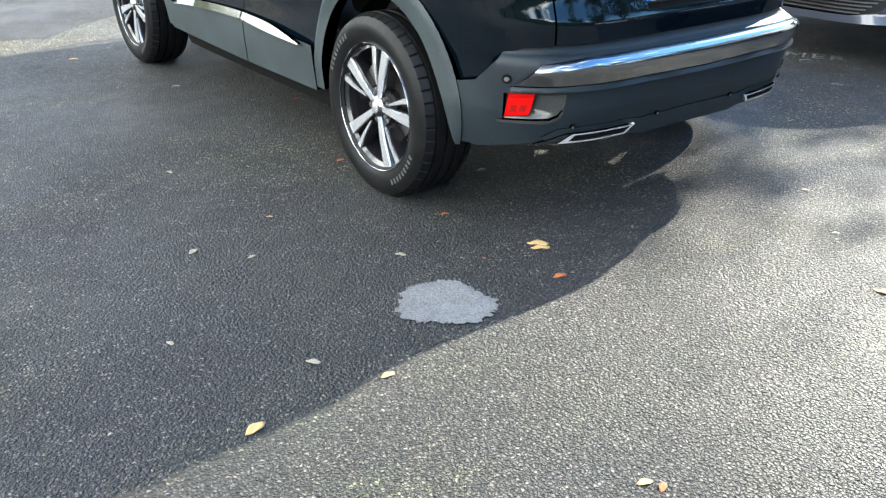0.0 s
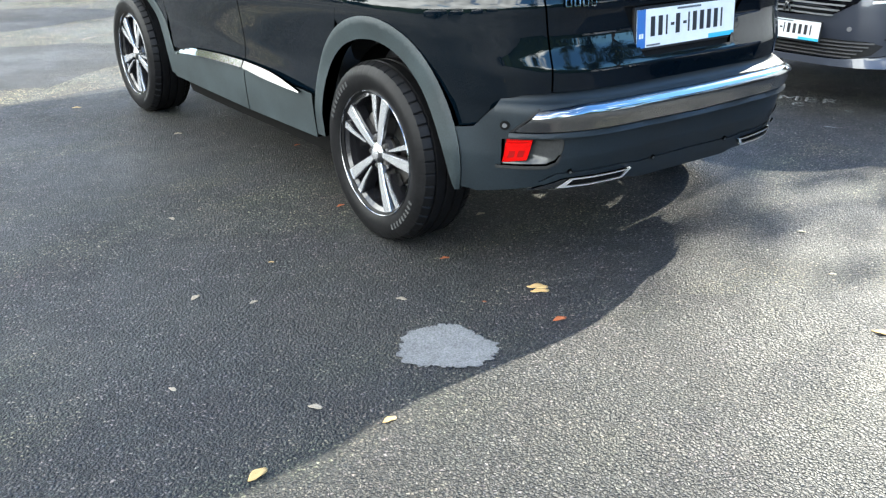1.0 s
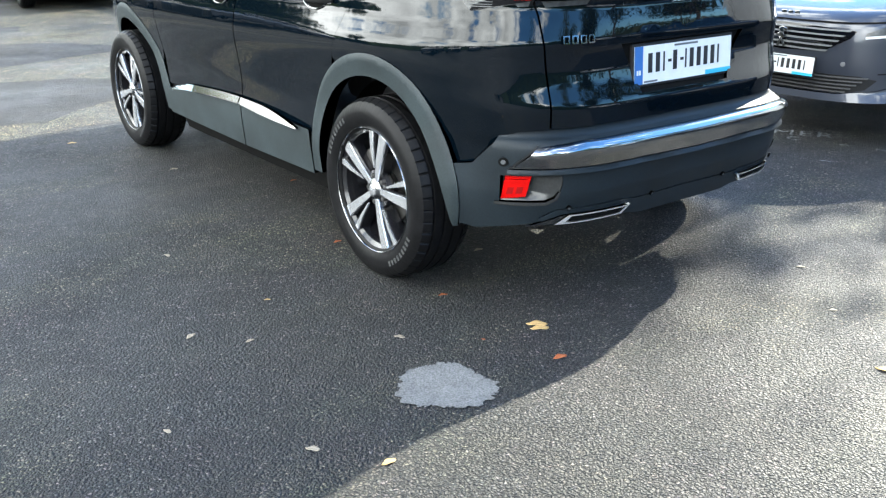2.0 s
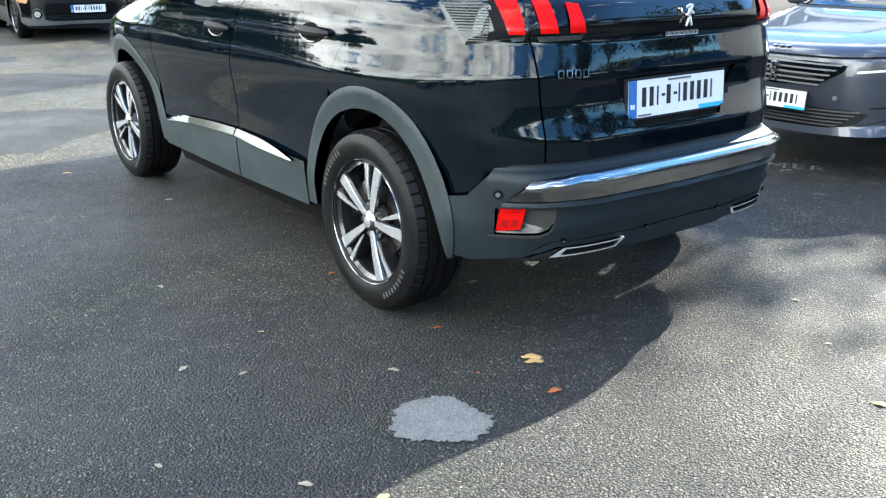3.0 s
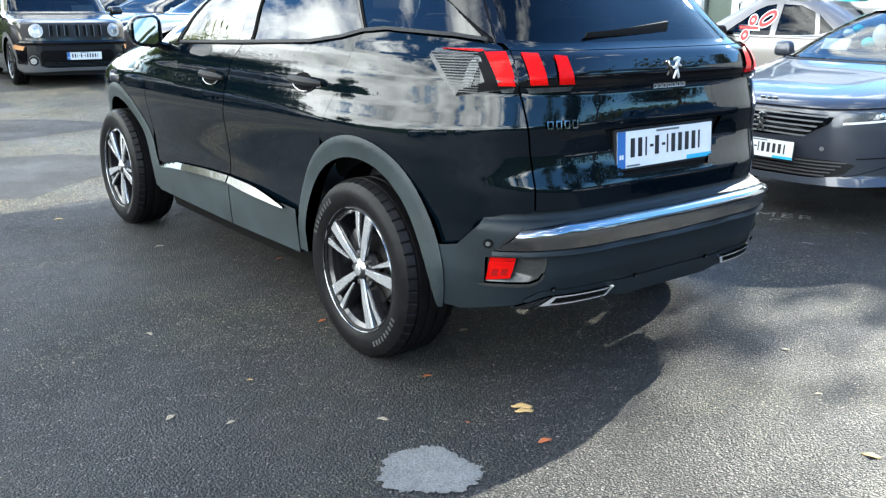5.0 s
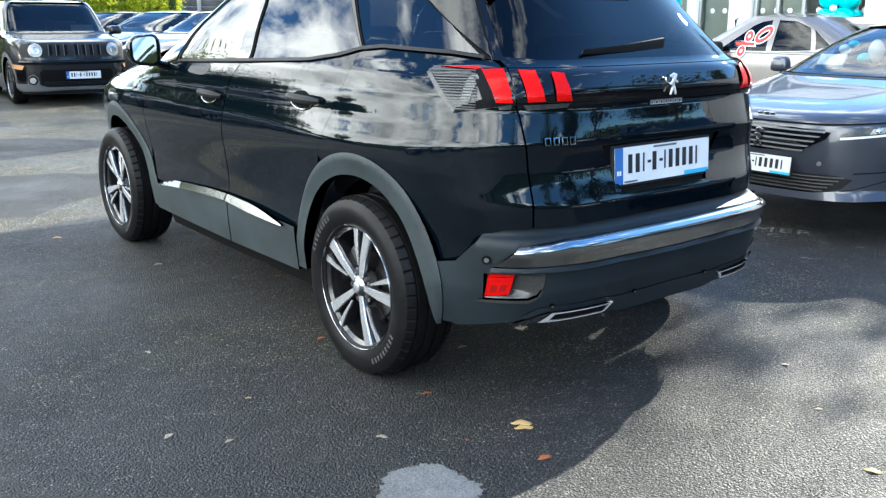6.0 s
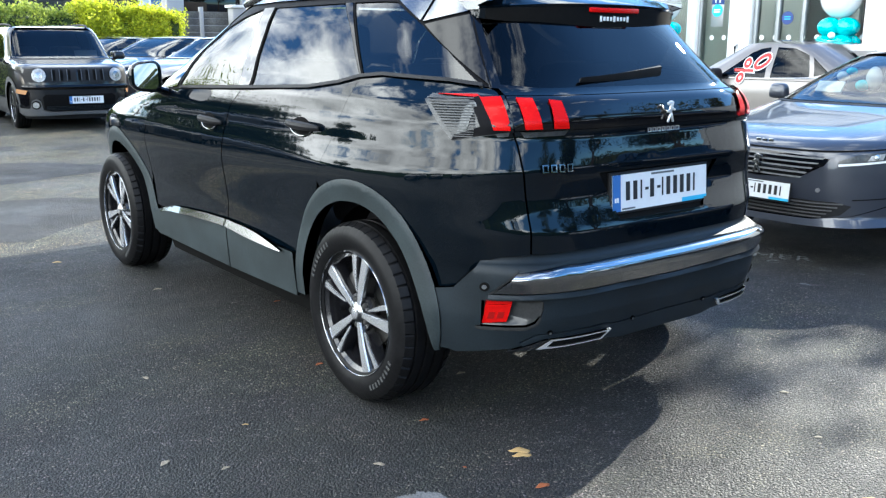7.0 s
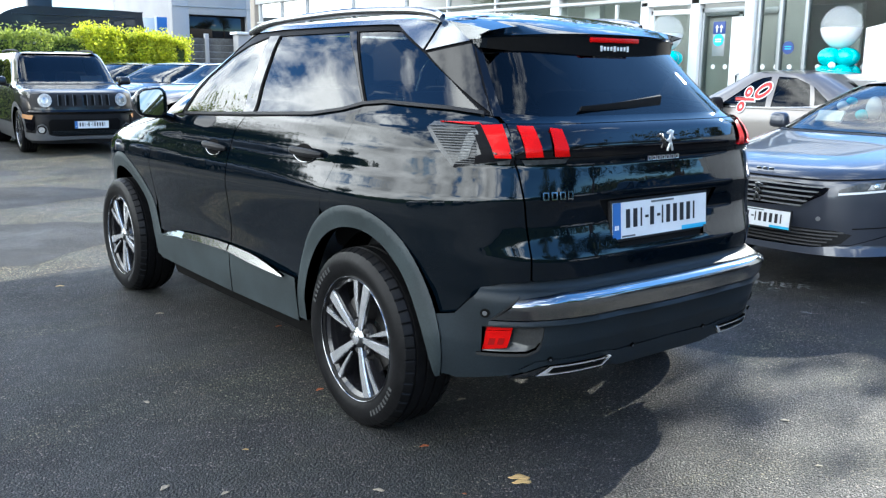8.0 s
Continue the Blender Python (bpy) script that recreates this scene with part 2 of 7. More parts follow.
material("lamp_deep", (0.26, 0.002, 0.002), 0.25, 0.0, 0.5, spec=0.3)
material("lamp_clear", (0.03, 0.032, 0.033), 0.3, 0.0, 0.35, grain=0.5, scale=60)
material("rubber", (0.007, 0.007, 0.0075), 0.40, spec=0.13, grain=0.25, scale=70, bump=0.0004, stain=0.25, stain_scale=9)
material("reflector", (0.11, 0.115, 0.115), 0.35, 0.3, grain=0.4, scale=90)
material("badge_silver", (0.78, 0.78, 0.77), 0.28, 0.55, grain=0.05, scale=90)
material("slat_grey", (0.10, 0.105, 0.11), 0.35, grain=0.1, scale=60)
material("rib_grey", (0.055, 0.058, 0.06), 0.3, grain=0.1, scale=60)
material("rubber_mark", (0.045, 0.046, 0.045), 0.7, grain=0.2, scale=90)
material("rim_polished", (0.76, 0.77, 0.79), 0.25, 0.80, grain=0.06, scale=130)
material("rim_dark", (0.012, 0.012, 0.014), 0.25, 0.0, 0.7, grain=0.15, scale=60)
material("steel", (0.13, 0.125, 0.12), 0.42, 0.9, grain=0.25, scale=50, stain=0.25)
material("plate_white", (0.70, 0.725, 0.74), 0.35, grain=0.03, scale=40, stain=0.04)
material("plate_blue", (0.035, 0.14, 0.40), 0.35, grain=0.05)
material("plate_cyan", (0.05, 0.42, 0.66), 0.35, grain=0.05)
material("ink", (0.012, 0.012, 0.014), 0.5)
material("ink_grey", (0.10, 0.11, 0.12), 0.5)
material("seat_cloth", (0.035, 0.035, 0.038), 0.9, grain=0.3, scale=200)
material("pillar_film", (0.004, 0.004, 0.005), 0.55, spec=0.08, grain=0.2, scale=90)
material("mirror_glass", (0.32, 0.32, 0.325), 0.01, 1.0)
glass("glass_privacy", (0.16, 0.18, 0.19), gloss=1.30)
glass("glass_rear", (0.06, 0.07, 0.08), gloss=0.93)
glass("glass_clear", (0.74, 0.80, 0.77), gloss=0.95)
glass("glass_dark", (0.24, 0.26, 0.26), gloss=1.0)

# ---- builders ----
def mesh_of(name, verts, faces, mat, smooth=False):
    me = bpy.data.meshes.new(name)
    me.from_pydata([tuple(v) for v in verts], [], faces)
    me.materials.append(MATS[mat])
    if smooth:
        me.polygons.foreach_set("use_smooth", [True] * len(me.polygons))
    me.update()
    return me


def hang(name, me, parent, label="", m=None):
    ob = new(name, me)
    ob.parent = parent
    if m is not None:
        ob.matrix_basis = m
    if label:
        ob["label"] = label
    return ob


def part(name, bm, mat, parent, label="", smooth=True, angle=35):
    """Links a bmesh as one mesh object under a thing or under a part."""
    me = bpy.data.meshes.new(name)
    bmesh.ops.recalc_face_normals(bm, faces=bm.faces)
    if smooth:
        for f in bm.faces:
            f.smooth = True
        for e in bm.edges:
            if len(e.link_faces) == 2 and e.calc_face_angle(0) > radians(angle):
                e.smooth = False
    bm.to_mesh(me)
    bm.free()
    me.materials.append(MATS[mat])
    return hang(name, me, parent, label)


def empty(name, m, label, category, group=""):
    ob = new(name)
    ob.matrix_basis = m
    return tagged(ob, label, category, group)


def block(bm, centre, size, bevel=0.0, rot=None, segments=2, taper=1.0):
    """A bevelled box joined into bm; taper narrows its top."""
    made = bmesh.ops.create_cube(bm, size=1.0)["verts"]
    for v in made:
        k = taper if v.co.z > 0 else 1.0
        v.co = Vector((v.co.x * size[0] * k, v.co.y * size[1] * k, v.co.z * size[2]))
    if bevel:
        edges = list({e for v in made for e in v.link_edges})
        got = bmesh.ops.bevel(bm, geom=edges, offset=bevel, segments=segments, affect="EDGES", profile=0.5)
        made = list({v for f in got["faces"] for v in f.verts} | {v for v in made if v.is_valid})
    turn = (rot or Matrix.Identity(4)).to_4x4()
    for v in made:
        v.co = turn @ v.co + Vector(centre)
    return made


def boxed(name, centre, size, mat, parent, bevel=0.004, label="", rot=None, taper=1.0):
    bm = bmesh.new()
    block(bm, centre, size, bevel, rot, taper=taper)
    return part(name, bm, mat, parent, label)


def lathe(profile, steps=48, axis="x", close=False):
    """Verts and faces of a profile of (radius, along) turned about an axis."""
    verts, faces, k = [], [], len(profile)
    for i in range(steps):
        a = 2 * math.pi * i / steps
        for r, s in profile:
            p = (s, r * math.cos(a), r * math.sin(a))
            verts.append(p if axis == "x" else (p[1], p[2], p[0]))
    for i in range(steps):
        j = (i + 1) % steps
        for c in range(k if close else k - 1):
            d = (c + 1) % k
            faces.append((i * k + c, i * k + d, j * k + d, j * k + c))
    return verts, faces


def bm_from(verts, faces):
    bm = bmesh.new()
    vs = [bm.verts.new(v) for v in verts]
    for f in faces:
        try:
            bm.faces.new([vs[i] for i in f])
        except ValueError:
            pass
    return bm


def tube(points, radius, sides=8, flat=1.0, ends=True):
    """A bmesh tube along points; flat squeezes it upwards; radius may be a list."""
    bm = bmesh.new()
    pts = [Vector(p) for p in points]
    rings = []
    for i, p in enumerate(pts):
        d = (pts[min(i + 1, len(pts) - 1)] - pts[max(i - 1, 0)]).normalized()
        side = d.cross(Vector((0, 0, 1)))
        side = side.normalized() if side.length > 1e-4 else Vector((1, 0, 0))
        up = side.cross(d).normalized()
        r = radius[i] if isinstance(radius, (list, tuple)) else radius
        rings.append([bm.verts.new(p + side * r * math.cos(2 * math.pi * k / sides) + up * r * flat * math.sin(2 * math.pi * k / sides)) for k in range(sides)])
    for a, b in zip(rings, rings[1:]):
        for k in range(sides):
            bm.faces.new((a[k], a[(k + 1) % sides], b[(k + 1) % sides], b[k]))
    if ends:
        bm.faces.new(rings[0])
        bm.faces.new(rings[-1])
    return bm


def bend(points, steps=6, closed=False):
    """Catmull-Rom through points."""
    p = [np.array(a, float) for a in points]
    n, out = len(p), []
    for i in range(n if closed else n - 1):
        a, b, c, d = (p[(i + k) % n] if closed else p[min(max(i + k, 0), n - 1)] for k in (-1, 0, 1, 2))
        for s in range(steps):
            t = s / steps
            out.append(0.5 * (2 * b + (c - a) * t + (2 * a - 5 * b + 4 * c - d) * t * t + (3 * b - a - 3 * c + d) * t ** 3))
    if not closed:
        out.append(p[-1])
    return [tuple(q) for q in out]


def inside(points, poly):
    """Which points lie inside a polygon."""
    x, y = points[:, 0], points[:, 1]
    ok = np.zeros(len(points), bool)
    q = np.asarray(poly)
    for (x1, y1), (x2, y2) in zip(q, np.roll(q, -1, 0)):
        cut = (y1 > y) != (y2 > y)
        ok ^= cut & (x < (x2 - x1) * (y - y1) / ((y2 - y1) or 1e-12) + x1)
    return ok


from mathutils.geometry import delaunay_2d_cdt


def dense(poly, step):
    out = []
    for a, b in zip(poly, list(poly[1:]) + [poly[0]]):
        a, b = np.array(a, float), np.array(b, float)
        n = max(1, int(np.ceil(np.linalg.norm(b - a) / step)))
        out += [tuple(a + (b - a) * i / n) for i in range(n)]
    return out


def sheet(outline, holes, step):
    """Points and triangles of a flat outline with holes, filled about as finely as step."""
    loops = [dense(l, step) for l in [outline, *holes]]
    pts = [p for l in loops for p in l]
    edges, at = [], 0
    for l in loops:
        edges += [(at + i, at + (i + 1) % len(l)) for i in range(len(l))]
        at += len(l)
    o = np.array(outline)
    gx, gy = np.meshgrid(np.arange(o[:, 0].min() + step / 2, o[:, 0].max(), step), np.arange(o[:, 1].min() + step / 2, o[:, 1].max(), step))
    grid = np.stack([gx.ravel(), gy.ravel()], -1)
    if len(grid):
        keep = inside(grid, outline)
        for h in holes:
            keep &= ~inside(grid, h)
        grid = grid[keep]
        rim = np.array(pts)
        if len(grid):
            near = np.array([np.min(np.sum((rim - g) ** 2, 1)) for g in grid])
            pts += [tuple(g) for g in grid[near > (0.45 * step) ** 2]]
    v, _, f, *_ = delaunay_2d_cdt([Vector(p) for p in pts], edges, [], 0, 1e-6)
    v = np.array([tuple(p) for p in v])
    tri = np.array([list(t) for t in f if len(t) == 3])
    mid = v[tri].mean(1)
    keep = inside(mid, outline)
    for h in holes:
        keep &= ~inside(mid, h)
    return v, tri[keep]


class Shell:
    """A car's outer skin: at every height a rounded plan, w wide at each side, from r at the rear to f at the front.
    Places on it are (q, z): metres round the plan from the middle of the rear, and height."""

    def __init__(self, yc, z, w, r, f, n, ease=(0.014, 0.012, 0.02, 0.03), middle=0.85, haunch=None):
        self.yc, self.haunch = yc, haunch
        self.zd = np.arange(0.05, 2.2, 0.0025)
        self.w, self.r, self.f, self.n = (self.eased(z, v, e) for v, e in zip((w, r, f, n), ease))
        self.aa = np.linspace(0, np.pi, 4001)
        p = self.hull(self.aa, np.full_like(self.aa, middle))
        self.qq = np.r_[0, np.cumsum(np.hypot(*np.diff(p[:, :2], axis=0).T))]

    def eased(self, z, values, width):
        d = np.interp(self.zd, z, values)
        k = np.exp(-0.5 * (np.arange(-60, 61) * 0.0025 / width) ** 2)
        return np.convolve(np.pad(d, 60, mode="edge"), k / k.sum(), mode="valid")

    def hull(self, a, z):
        w, n = np.interp(z, self.zd, self.w), np.interp(z, self.zd, self.n)
        back, front = self.yc - np.interp(z, self.zd, self.r), np.interp(z, self.zd, self.f) - self.yc
        s, c = np.sin(a), np.cos(a)
        far = np.where(c >= 0, back, front)
        r = ((np.abs(s) / w) ** n + (np.abs(c) / far) ** n) ** (-1 / n)
        x, y = -r * s, self.yc - r * c
        for y0, z0, ry, rz, lift in self.haunch or ():
            x = x * (1 + lift * np.exp(-(((y - y0) / ry) ** 2 + ((z - z0) / rz) ** 2)))
        return np.stack([x, y, z], -1)

    def skin(self, q, z):
        q, z = np.asarray(q, float), np.asarray(z, float)
        p = self.hull(np.interp(np.abs(q), self.qq, self.aa), z)
        return np.where((q < 0)[..., None], p * np.array([-1, 1, 1]), p)

    def normal(self, q, z):
        h = 0.004
        u = self.skin(q + h, z) - self.skin(q - h, z)
        v = self.skin(q, z + h) - self.skin(q, z - h)
        n = np.cross(v, u)
        n /= np.linalg.norm(n, axis=-1, keepdims=True) + 1e-12
        return n

    def q_at(self, y, z):
        """q on the left side where the skin passes y at height z."""
        return float(np.interp(y, self.hull(self.aa, np.full_like(self.aa, z))[:, 1], self.qq))


def panel(shell, name, outline, mat, parent, off=0.0, thick=0.008, holes=(), step=0.04, label="", mirror=False, calm=0.0):
    """A piece of the skin inside an outline of (q, z), off metres proud of it and thick metres deep. mirror: on the other side."""
    v, tri = sheet(outline, list(holes), step)
    q = -v[:, 0] if mirror else v[:, 0]
    rise = off if callable(off) else (lambda a, b: np.full(np.shape(a), float(off)))

    def spot(a, b):
        return shell.skin(a, b) + shell.normal(a, b) * rise(np.abs(a), b)[..., None]

    def facing(a, b):
        if not callable(off):
            return shell.normal(a, b)
        h = 0.002
        g = np.cross(spot(a, b + h) - spot(a, b - h), spot(a + h, b) - spot(a - h, b))
        return g / (np.linalg.norm(g, axis=-1, keepdims=True) + 1e-12)

    outer, nor = spot(q, v[:, 1]), facing(q, v[:, 1])
    if calm:
        # flat-rolled glass: its facing varies less than the panel's
        nor = nor * (1 - calm) + nor.mean(0) * calm
        nor /= np.linalg.norm(nor, axis=1, keepdims=True)
    loops = [dense(l, step) for l in [outline, *holes]]
    verts, normals, faces = [tuple(p) for p in outer], [tuple(p) for p in nor], [tuple(t) for t in tri]
    for l in loops:
        a = np.array(l)
        qa = -a[:, 0] if mirror else a[:, 0]
        b, nb = shell.skin(qa, a[:, 1]), shell.normal(qa, a[:, 1])
        up = rise(np.abs(qa), a[:, 1])[:, None]
        top, low = b + nb * up, b + nb * (up - thick)
        along = np.roll(top, -1, 0) - top
        side = np.cross(along, nb)
        side /= np.linalg.norm(side, axis=-1, keepdims=True) + 1e-12
        k, n = len(verts), len(l)
        verts += [tuple(p) for p in top] + [tuple(p) for p in low]
        normals += [tuple(p) for p in side] * 2
        faces += [(k + i, k + (i + 1) % n, k + n + (i + 1) % n, k + n + i) for i in range(n)]
    # all triangles face outwards
    va = np.array(verts)
    out = []
    for f in faces:
        g = np.cross(va[f[1]] - va[f[0]], va[f[2]] - va[f[0]])
        out.append(f if len(f) == 4 or np.dot(g, np.array(normals[f[0]])) >= 0 else f[::-1])
    me = mesh_of(name, verts, out, mat, True)
    me.normals_split_custom_set_from_vertices(normals)
    return hang(name, me, parent, label)


def strip(shell, name, path, width, mat, parent, off=0.006, thick=0.012, mirror=False, label="", step=0.03):
    """A band of the skin along a path of (q, z); width may be one number or (start, middle, end)."""
    p = np.array(path, float)
    d = np.gradient(p, axis=0)
    d /= np.linalg.norm(d, axis=1, keepdims=True) + 1e-9
    n = np.stack([-d[:, 1], d[:, 0]], -1)
    w = np.interp(np.linspace(0, 1, len(p)), (0, 0.5, 1), width if isinstance(width, tuple) else (width,) * 3)[:, None] / 2
    ring = [tuple(a) for a in p + n * w] + [tuple(a) for a in (p - n * w)[::-1]]
    return panel(shell, name, ring, mat, parent, off, thick, step=step, mirror=mirror, label=label)


def ringed(centre, radius, start, stop, steps=24, squash=1.0, fore=1.0, aft=1.0):
    """Points on an arc of (q, z); fore and aft draw its front and rear halves in."""
    return [(centre[0] + radius * math.cos(a) * (fore if math.cos(a) > 0 else aft), centre[1] + radius * squash * math.sin(a)) for a in np.linspace(radians(start), radians(stop), steps)]


# ---- wheels ----
def wheel_meshes(radius=0.353, rim=0.243, width=0.225, tread=True, steps=432):
    """Meshes of a wheel whose outer face looks to -x, its middle at the origin."""
    out = {}
    h = width / 2
    prof = [(rim - 0.012, -h + 0.012), (rim + 0.004, -h + 0.002), (rim + 0.02, -h - 0.006), (rim + 0.05, -h - 0.012), (radius - 0.035, -h - 0.006), (radius - 0.014, -h + 0.008), (radius - 0.004, -h + 0.028)]
    for k in range(4):
        x = -h + 0.045 + k * (width - 0.09) / 3
        prof += [(radius, x - 0.006), (radius - 0.009, x - 0.004), (radius - 0.009, x + 0.004), (radius, x + 0.006)]
    prof += [(radius - 0.004, h - 0.028), (radius - 0.014, h - 0.008), (radius - 0.035, h + 0.006), (rim + 0.03, h + 0.008), (rim - 0.012, h - 0.012)]
    v, f = lathe(prof, steps)
    if tread:
        # shoulder cuts and slanted sipes across the ribs
        k = len(prof)
        v = [list(p) for p in v]
        for i in range(steps):
            if i % 9 == 0:
                for c, s in ((5, 0.992), (6, 0.980), (7, 0.982), (22, 0.982), (23, 0.980), (24, 0.992)):
                    v[i * k + c][1] *= s
                    v[i * k + c][2] *= s
    out["tyre"] = (v, f)
    out["barrel"] = lathe([(rim - 0.004, -h + 0.014), (rim - 0.022, -h + 0.030), (rim - 0.03, 0.0), (rim - 0.03, h - 0.02), (rim - 0.006, h - 0.01)], 64)
    out["lip"] = lathe([(rim + 0.001, -h + 0.012), (rim + 0.002, -h + 0.002), (rim + 0.000, -h - 0.001), (rim - 0.0018, -h + 0.001), (rim - 0.0028, -h + 0.012), (rim - 0.004, -h + 0.02)], 72)
    return out


def spoke_prism(a0, r0, w0, a1, r1, w1, x0, x1, depth, chamfer=0.006):
    """A tapered bar in the wheel's face from polar (a0, r0) to (a1, r1), its outer face at x0 to x1."""
    bm = bmesh.new()
    p0 = Vector((0, r0 * math.cos(a0), r0 * math.sin(a0)))
    p1 = Vector((0, r1 * math.cos(a1), r1 * math.sin(a1)))
    d = (p1 - p0).normalized()
    s = Vector((0, -d.z, d.y))
    rings = []
    for p, w, x in ((p0, w0, x0), ((p0 + p1) / 2, (w0 + w1) / 2, (x0 + x1) / 2 - 0.004), (p1, w1, x1)):
        rings.append([bm.verts.new(p + s * w / 2 * k + Vector((x + e, 0, 0))) for k, e in ((-1, chamfer), (-0.86, 0), (0.86, 0), (1, chamfer), (0.8, depth), (-0.8, depth))])
    for a, b in zip(rings, rings[1:]):
        for k in range(6):
            bm.faces.new((a[k], a[(k + 1) % 6], b[(k + 1) % 6], b[k]))
    bm.faces.new(rings[0])
    bm.faces.new(rings[-1])
    return bm


def build_wheel(parent, m, turn=0.0, radius=0.353, rim=0.243, width=0.225):
    """One wheel of a car as a part with its tyre, rim, spokes, hub and brake."""
    g = wheel_meshes(radius, rim, width)
    h = width / 2
    face = -h + 0.010
    wheel = hang("wheel", None, parent, m=m)
    def put(name, data, mat, label=""):
        bm = bm_from(*data)
        return part(name, bm, mat, wheel, label, angle=28)
    put("tyre", g["tyre"], "rubber", "black rubber tyre with grooved tread")
    put("barrel", g["barrel"], "rim_dark")
    put("lip", g["lip"], "satin_silver")
    for i in range(5):
        a = radians(turn + 72 * i)
        # each arm forks into a slim and a broad polished prong, with black flanks behind
        for a0, r0, w0, a1, w in ((-0.24, 0.085, 0.007, -0.262, 0.025), (0.09, 0.024, 0.020, 0.085, 0.050)):
            part("spoke", spoke_prism(a + a0, r0, w0, a + a1, rim - 0.007, w, face + 0.010, face + 0.003, 0.008), "rim_polished", wheel, angle=20)
            part("spoke_web", spoke_prism(a + a0, r0 + 0.01, w0 + 0.006, a + a1, rim - 0.012, w + 0.008, face + 0.020, face + 0.012, 0.05), "rim_dark", wheel, angle=20)
    put("hub", lathe([(0.0, face + 0.0), (0.022, face - 0.001), (0.030, face + 0.002), (0.036, face + 0.008), (0.042, face + 0.012), (0.046, face + 0.03)], 40), "satin_silver")
    put("hub_seat", lathe([(0.02, face + 0.022), (0.074, face + 0.024), (0.080, face + 0.04), (0.07, face + 0.06)], 40), "rim_dark")
    put("hub_cap", lathe([(0.0, face - 0.004), (0.018, face - 0.003), (0.026, face + 0.001), (0.028, face + 0.008)], 32), "rim_polished")
    # raised marks on the sidewall
    for start, count in ((20, 9), (205, 9)):
        for k in range(count):
            bm = bmesh.new()
            a = radians(start + 4.6 * k)
            r = rim + 0.048
            block(bm, (-h - 0.0115, r * math.cos(a), r * math.sin(a)), (0.003, 0.010, 0.020), 0.0, Euler((a - math.pi / 2, 0, 0)).to_matrix())
            part("sidewall_bar", bm, "rubber_mark", wheel, smooth=False)
    for i in range(5):
        a = radians(turn + 36 + 72 * i)
        bm = bm_from(*lathe([(0.0, 0.0), (0.008, 0.001), (0.010, 0.006), (0.010, 0.02)], 12))
        bmesh.ops.translate(bm, verts=bm.verts, vec=(face + 0.012, 0.054 * math.cos(a), 0.054 * math.sin(a)))
        part("wheel_bolt", bm, "steel", wheel)
    put("brake_disc", lathe([(0.06, -0.02), (0.075, -0.03), (0.14, -0.03), (0.142, -0.02), (0.142, -0.008), (0.07, -0.006)], 48), "steel")
    bm = bmesh.new()
    block(bm, (-0.02, 0.105, 0.075), (0.07, 0.075, 0.11), 0.014, Euler((radians(35), 0, 0)).to_matrix())
    part("brake_caliper", bm, "steel", wheel)
    return wheel

# ---- the ground ----
def ground_sheet():
    bm = bmesh.new()
    xs = [-300, -60, -20, -8, -4, -2, 0, 2, 4, 8, 20, 60, 300]
    grid = [[bm.verts.new((x, y, 0)) for x in xs] for y in xs]
    for a, b in zip(grid, grid[1:]):
        for i in range(len(xs) - 1):
            bm.faces.new((a[i], a[i + 1], b[i + 1], b[i]))
    me = bpy.data.meshes.new("ground")
    bm.to_mesh(me)
    bm.free()
    me.materials.append(MATS["asphalt"])
    return tagged(new("ground", me), "coarse dark asphalt forecourt with worn areas and painted light streaks", "ground", kind="structure")


ground_sheet()

# ---- the black family car ----
def suv_shell(rear):
    """The SUV's skin; rear is how far back it reaches at each height below the tail lamps."""
    return Shell(
        0.9,
        (0.15, 0.3, 0.45, 0.6, 0.626, 0.635, 0.646, 0.735, 0.8, 0.85, 0.9, 0.94, 1., 1.06, 1.1, 1.17, 1.2, 1.3, 1.45, 1.53, 1.6),
        (0.84, 0.873, 0.884, 0.885, 0.886, 0.887, 0.888, 0.903, 0.915, 0.923, 0.92, 0.917, 0.904, 0.902, 0.893, 0.867, 0.844, 0.8, 0.715, 0.655, 0.58),
        (*rear, -0.692, -0.68, -0.698, -0.675, -0.63, -0.545, -0.405, -0.345, -0.29),
        (3.35, 3.5, 3.56, 3.57, 3.565, 3.563, 3.561, 3.538, 3.517, 3.5, 3.456, 3.42, 3.25, 2.92, 2.72, 2.42, 2.33, 2.12, 1.78, 1.6, 1.44),
        (4.6, 4.7, 4.8, 4.8, 4.8, 4.8, 4.8, 4.9, 4.9, 4.9, 4.9, 4.9, 4.8, 4.733, 4.6, 4.4, 4.1, 3.6, 3.5, 3.5, 3.5),
        ease=(0.014, 0.006, 0.02, 0.03), haunch=[(0.05, 0.90, 0.45, 0.07, 0.012)])


# with the bumper's ledge; the painted body behind the bumper; and the arch trim, which sweeps past the ledge
SUV = suv_shell((-0.62, -0.715, -0.765, -0.782, -0.776, -0.722, -0.704, -0.722, -0.702, -0.696, -0.699, -0.703))
BODY = suv_shell((-0.67, -0.685, -0.69, -0.70, -0.715, -0.720, -0.724, -0.7225, -0.700, -0.690, -0.692, -0.700))
ARCH = suv_shell((-0.64, -0.715, -0.765, -0.765, -0.760, -0.758, -0.756, -0.735, -0.702, -0.696, -0.699, -0.703))
FRONT = float(SUV.qq[-1])
REAR_ARCH, FRONT_ARCH = (1.362, 0.36), (4.045, 0.36)
BELT = [(3.36, 1.11), (3.09, 1.128), (2.34, 1.152), (1.73, 1.181), (1.50, 1.206), (1.362, 1.226)]
BELT_REAR = [(1.352, 1.228), (1.21, 1.24), (1.02, 1.233), (0.87, 1.226), (0.72, 1.210)]
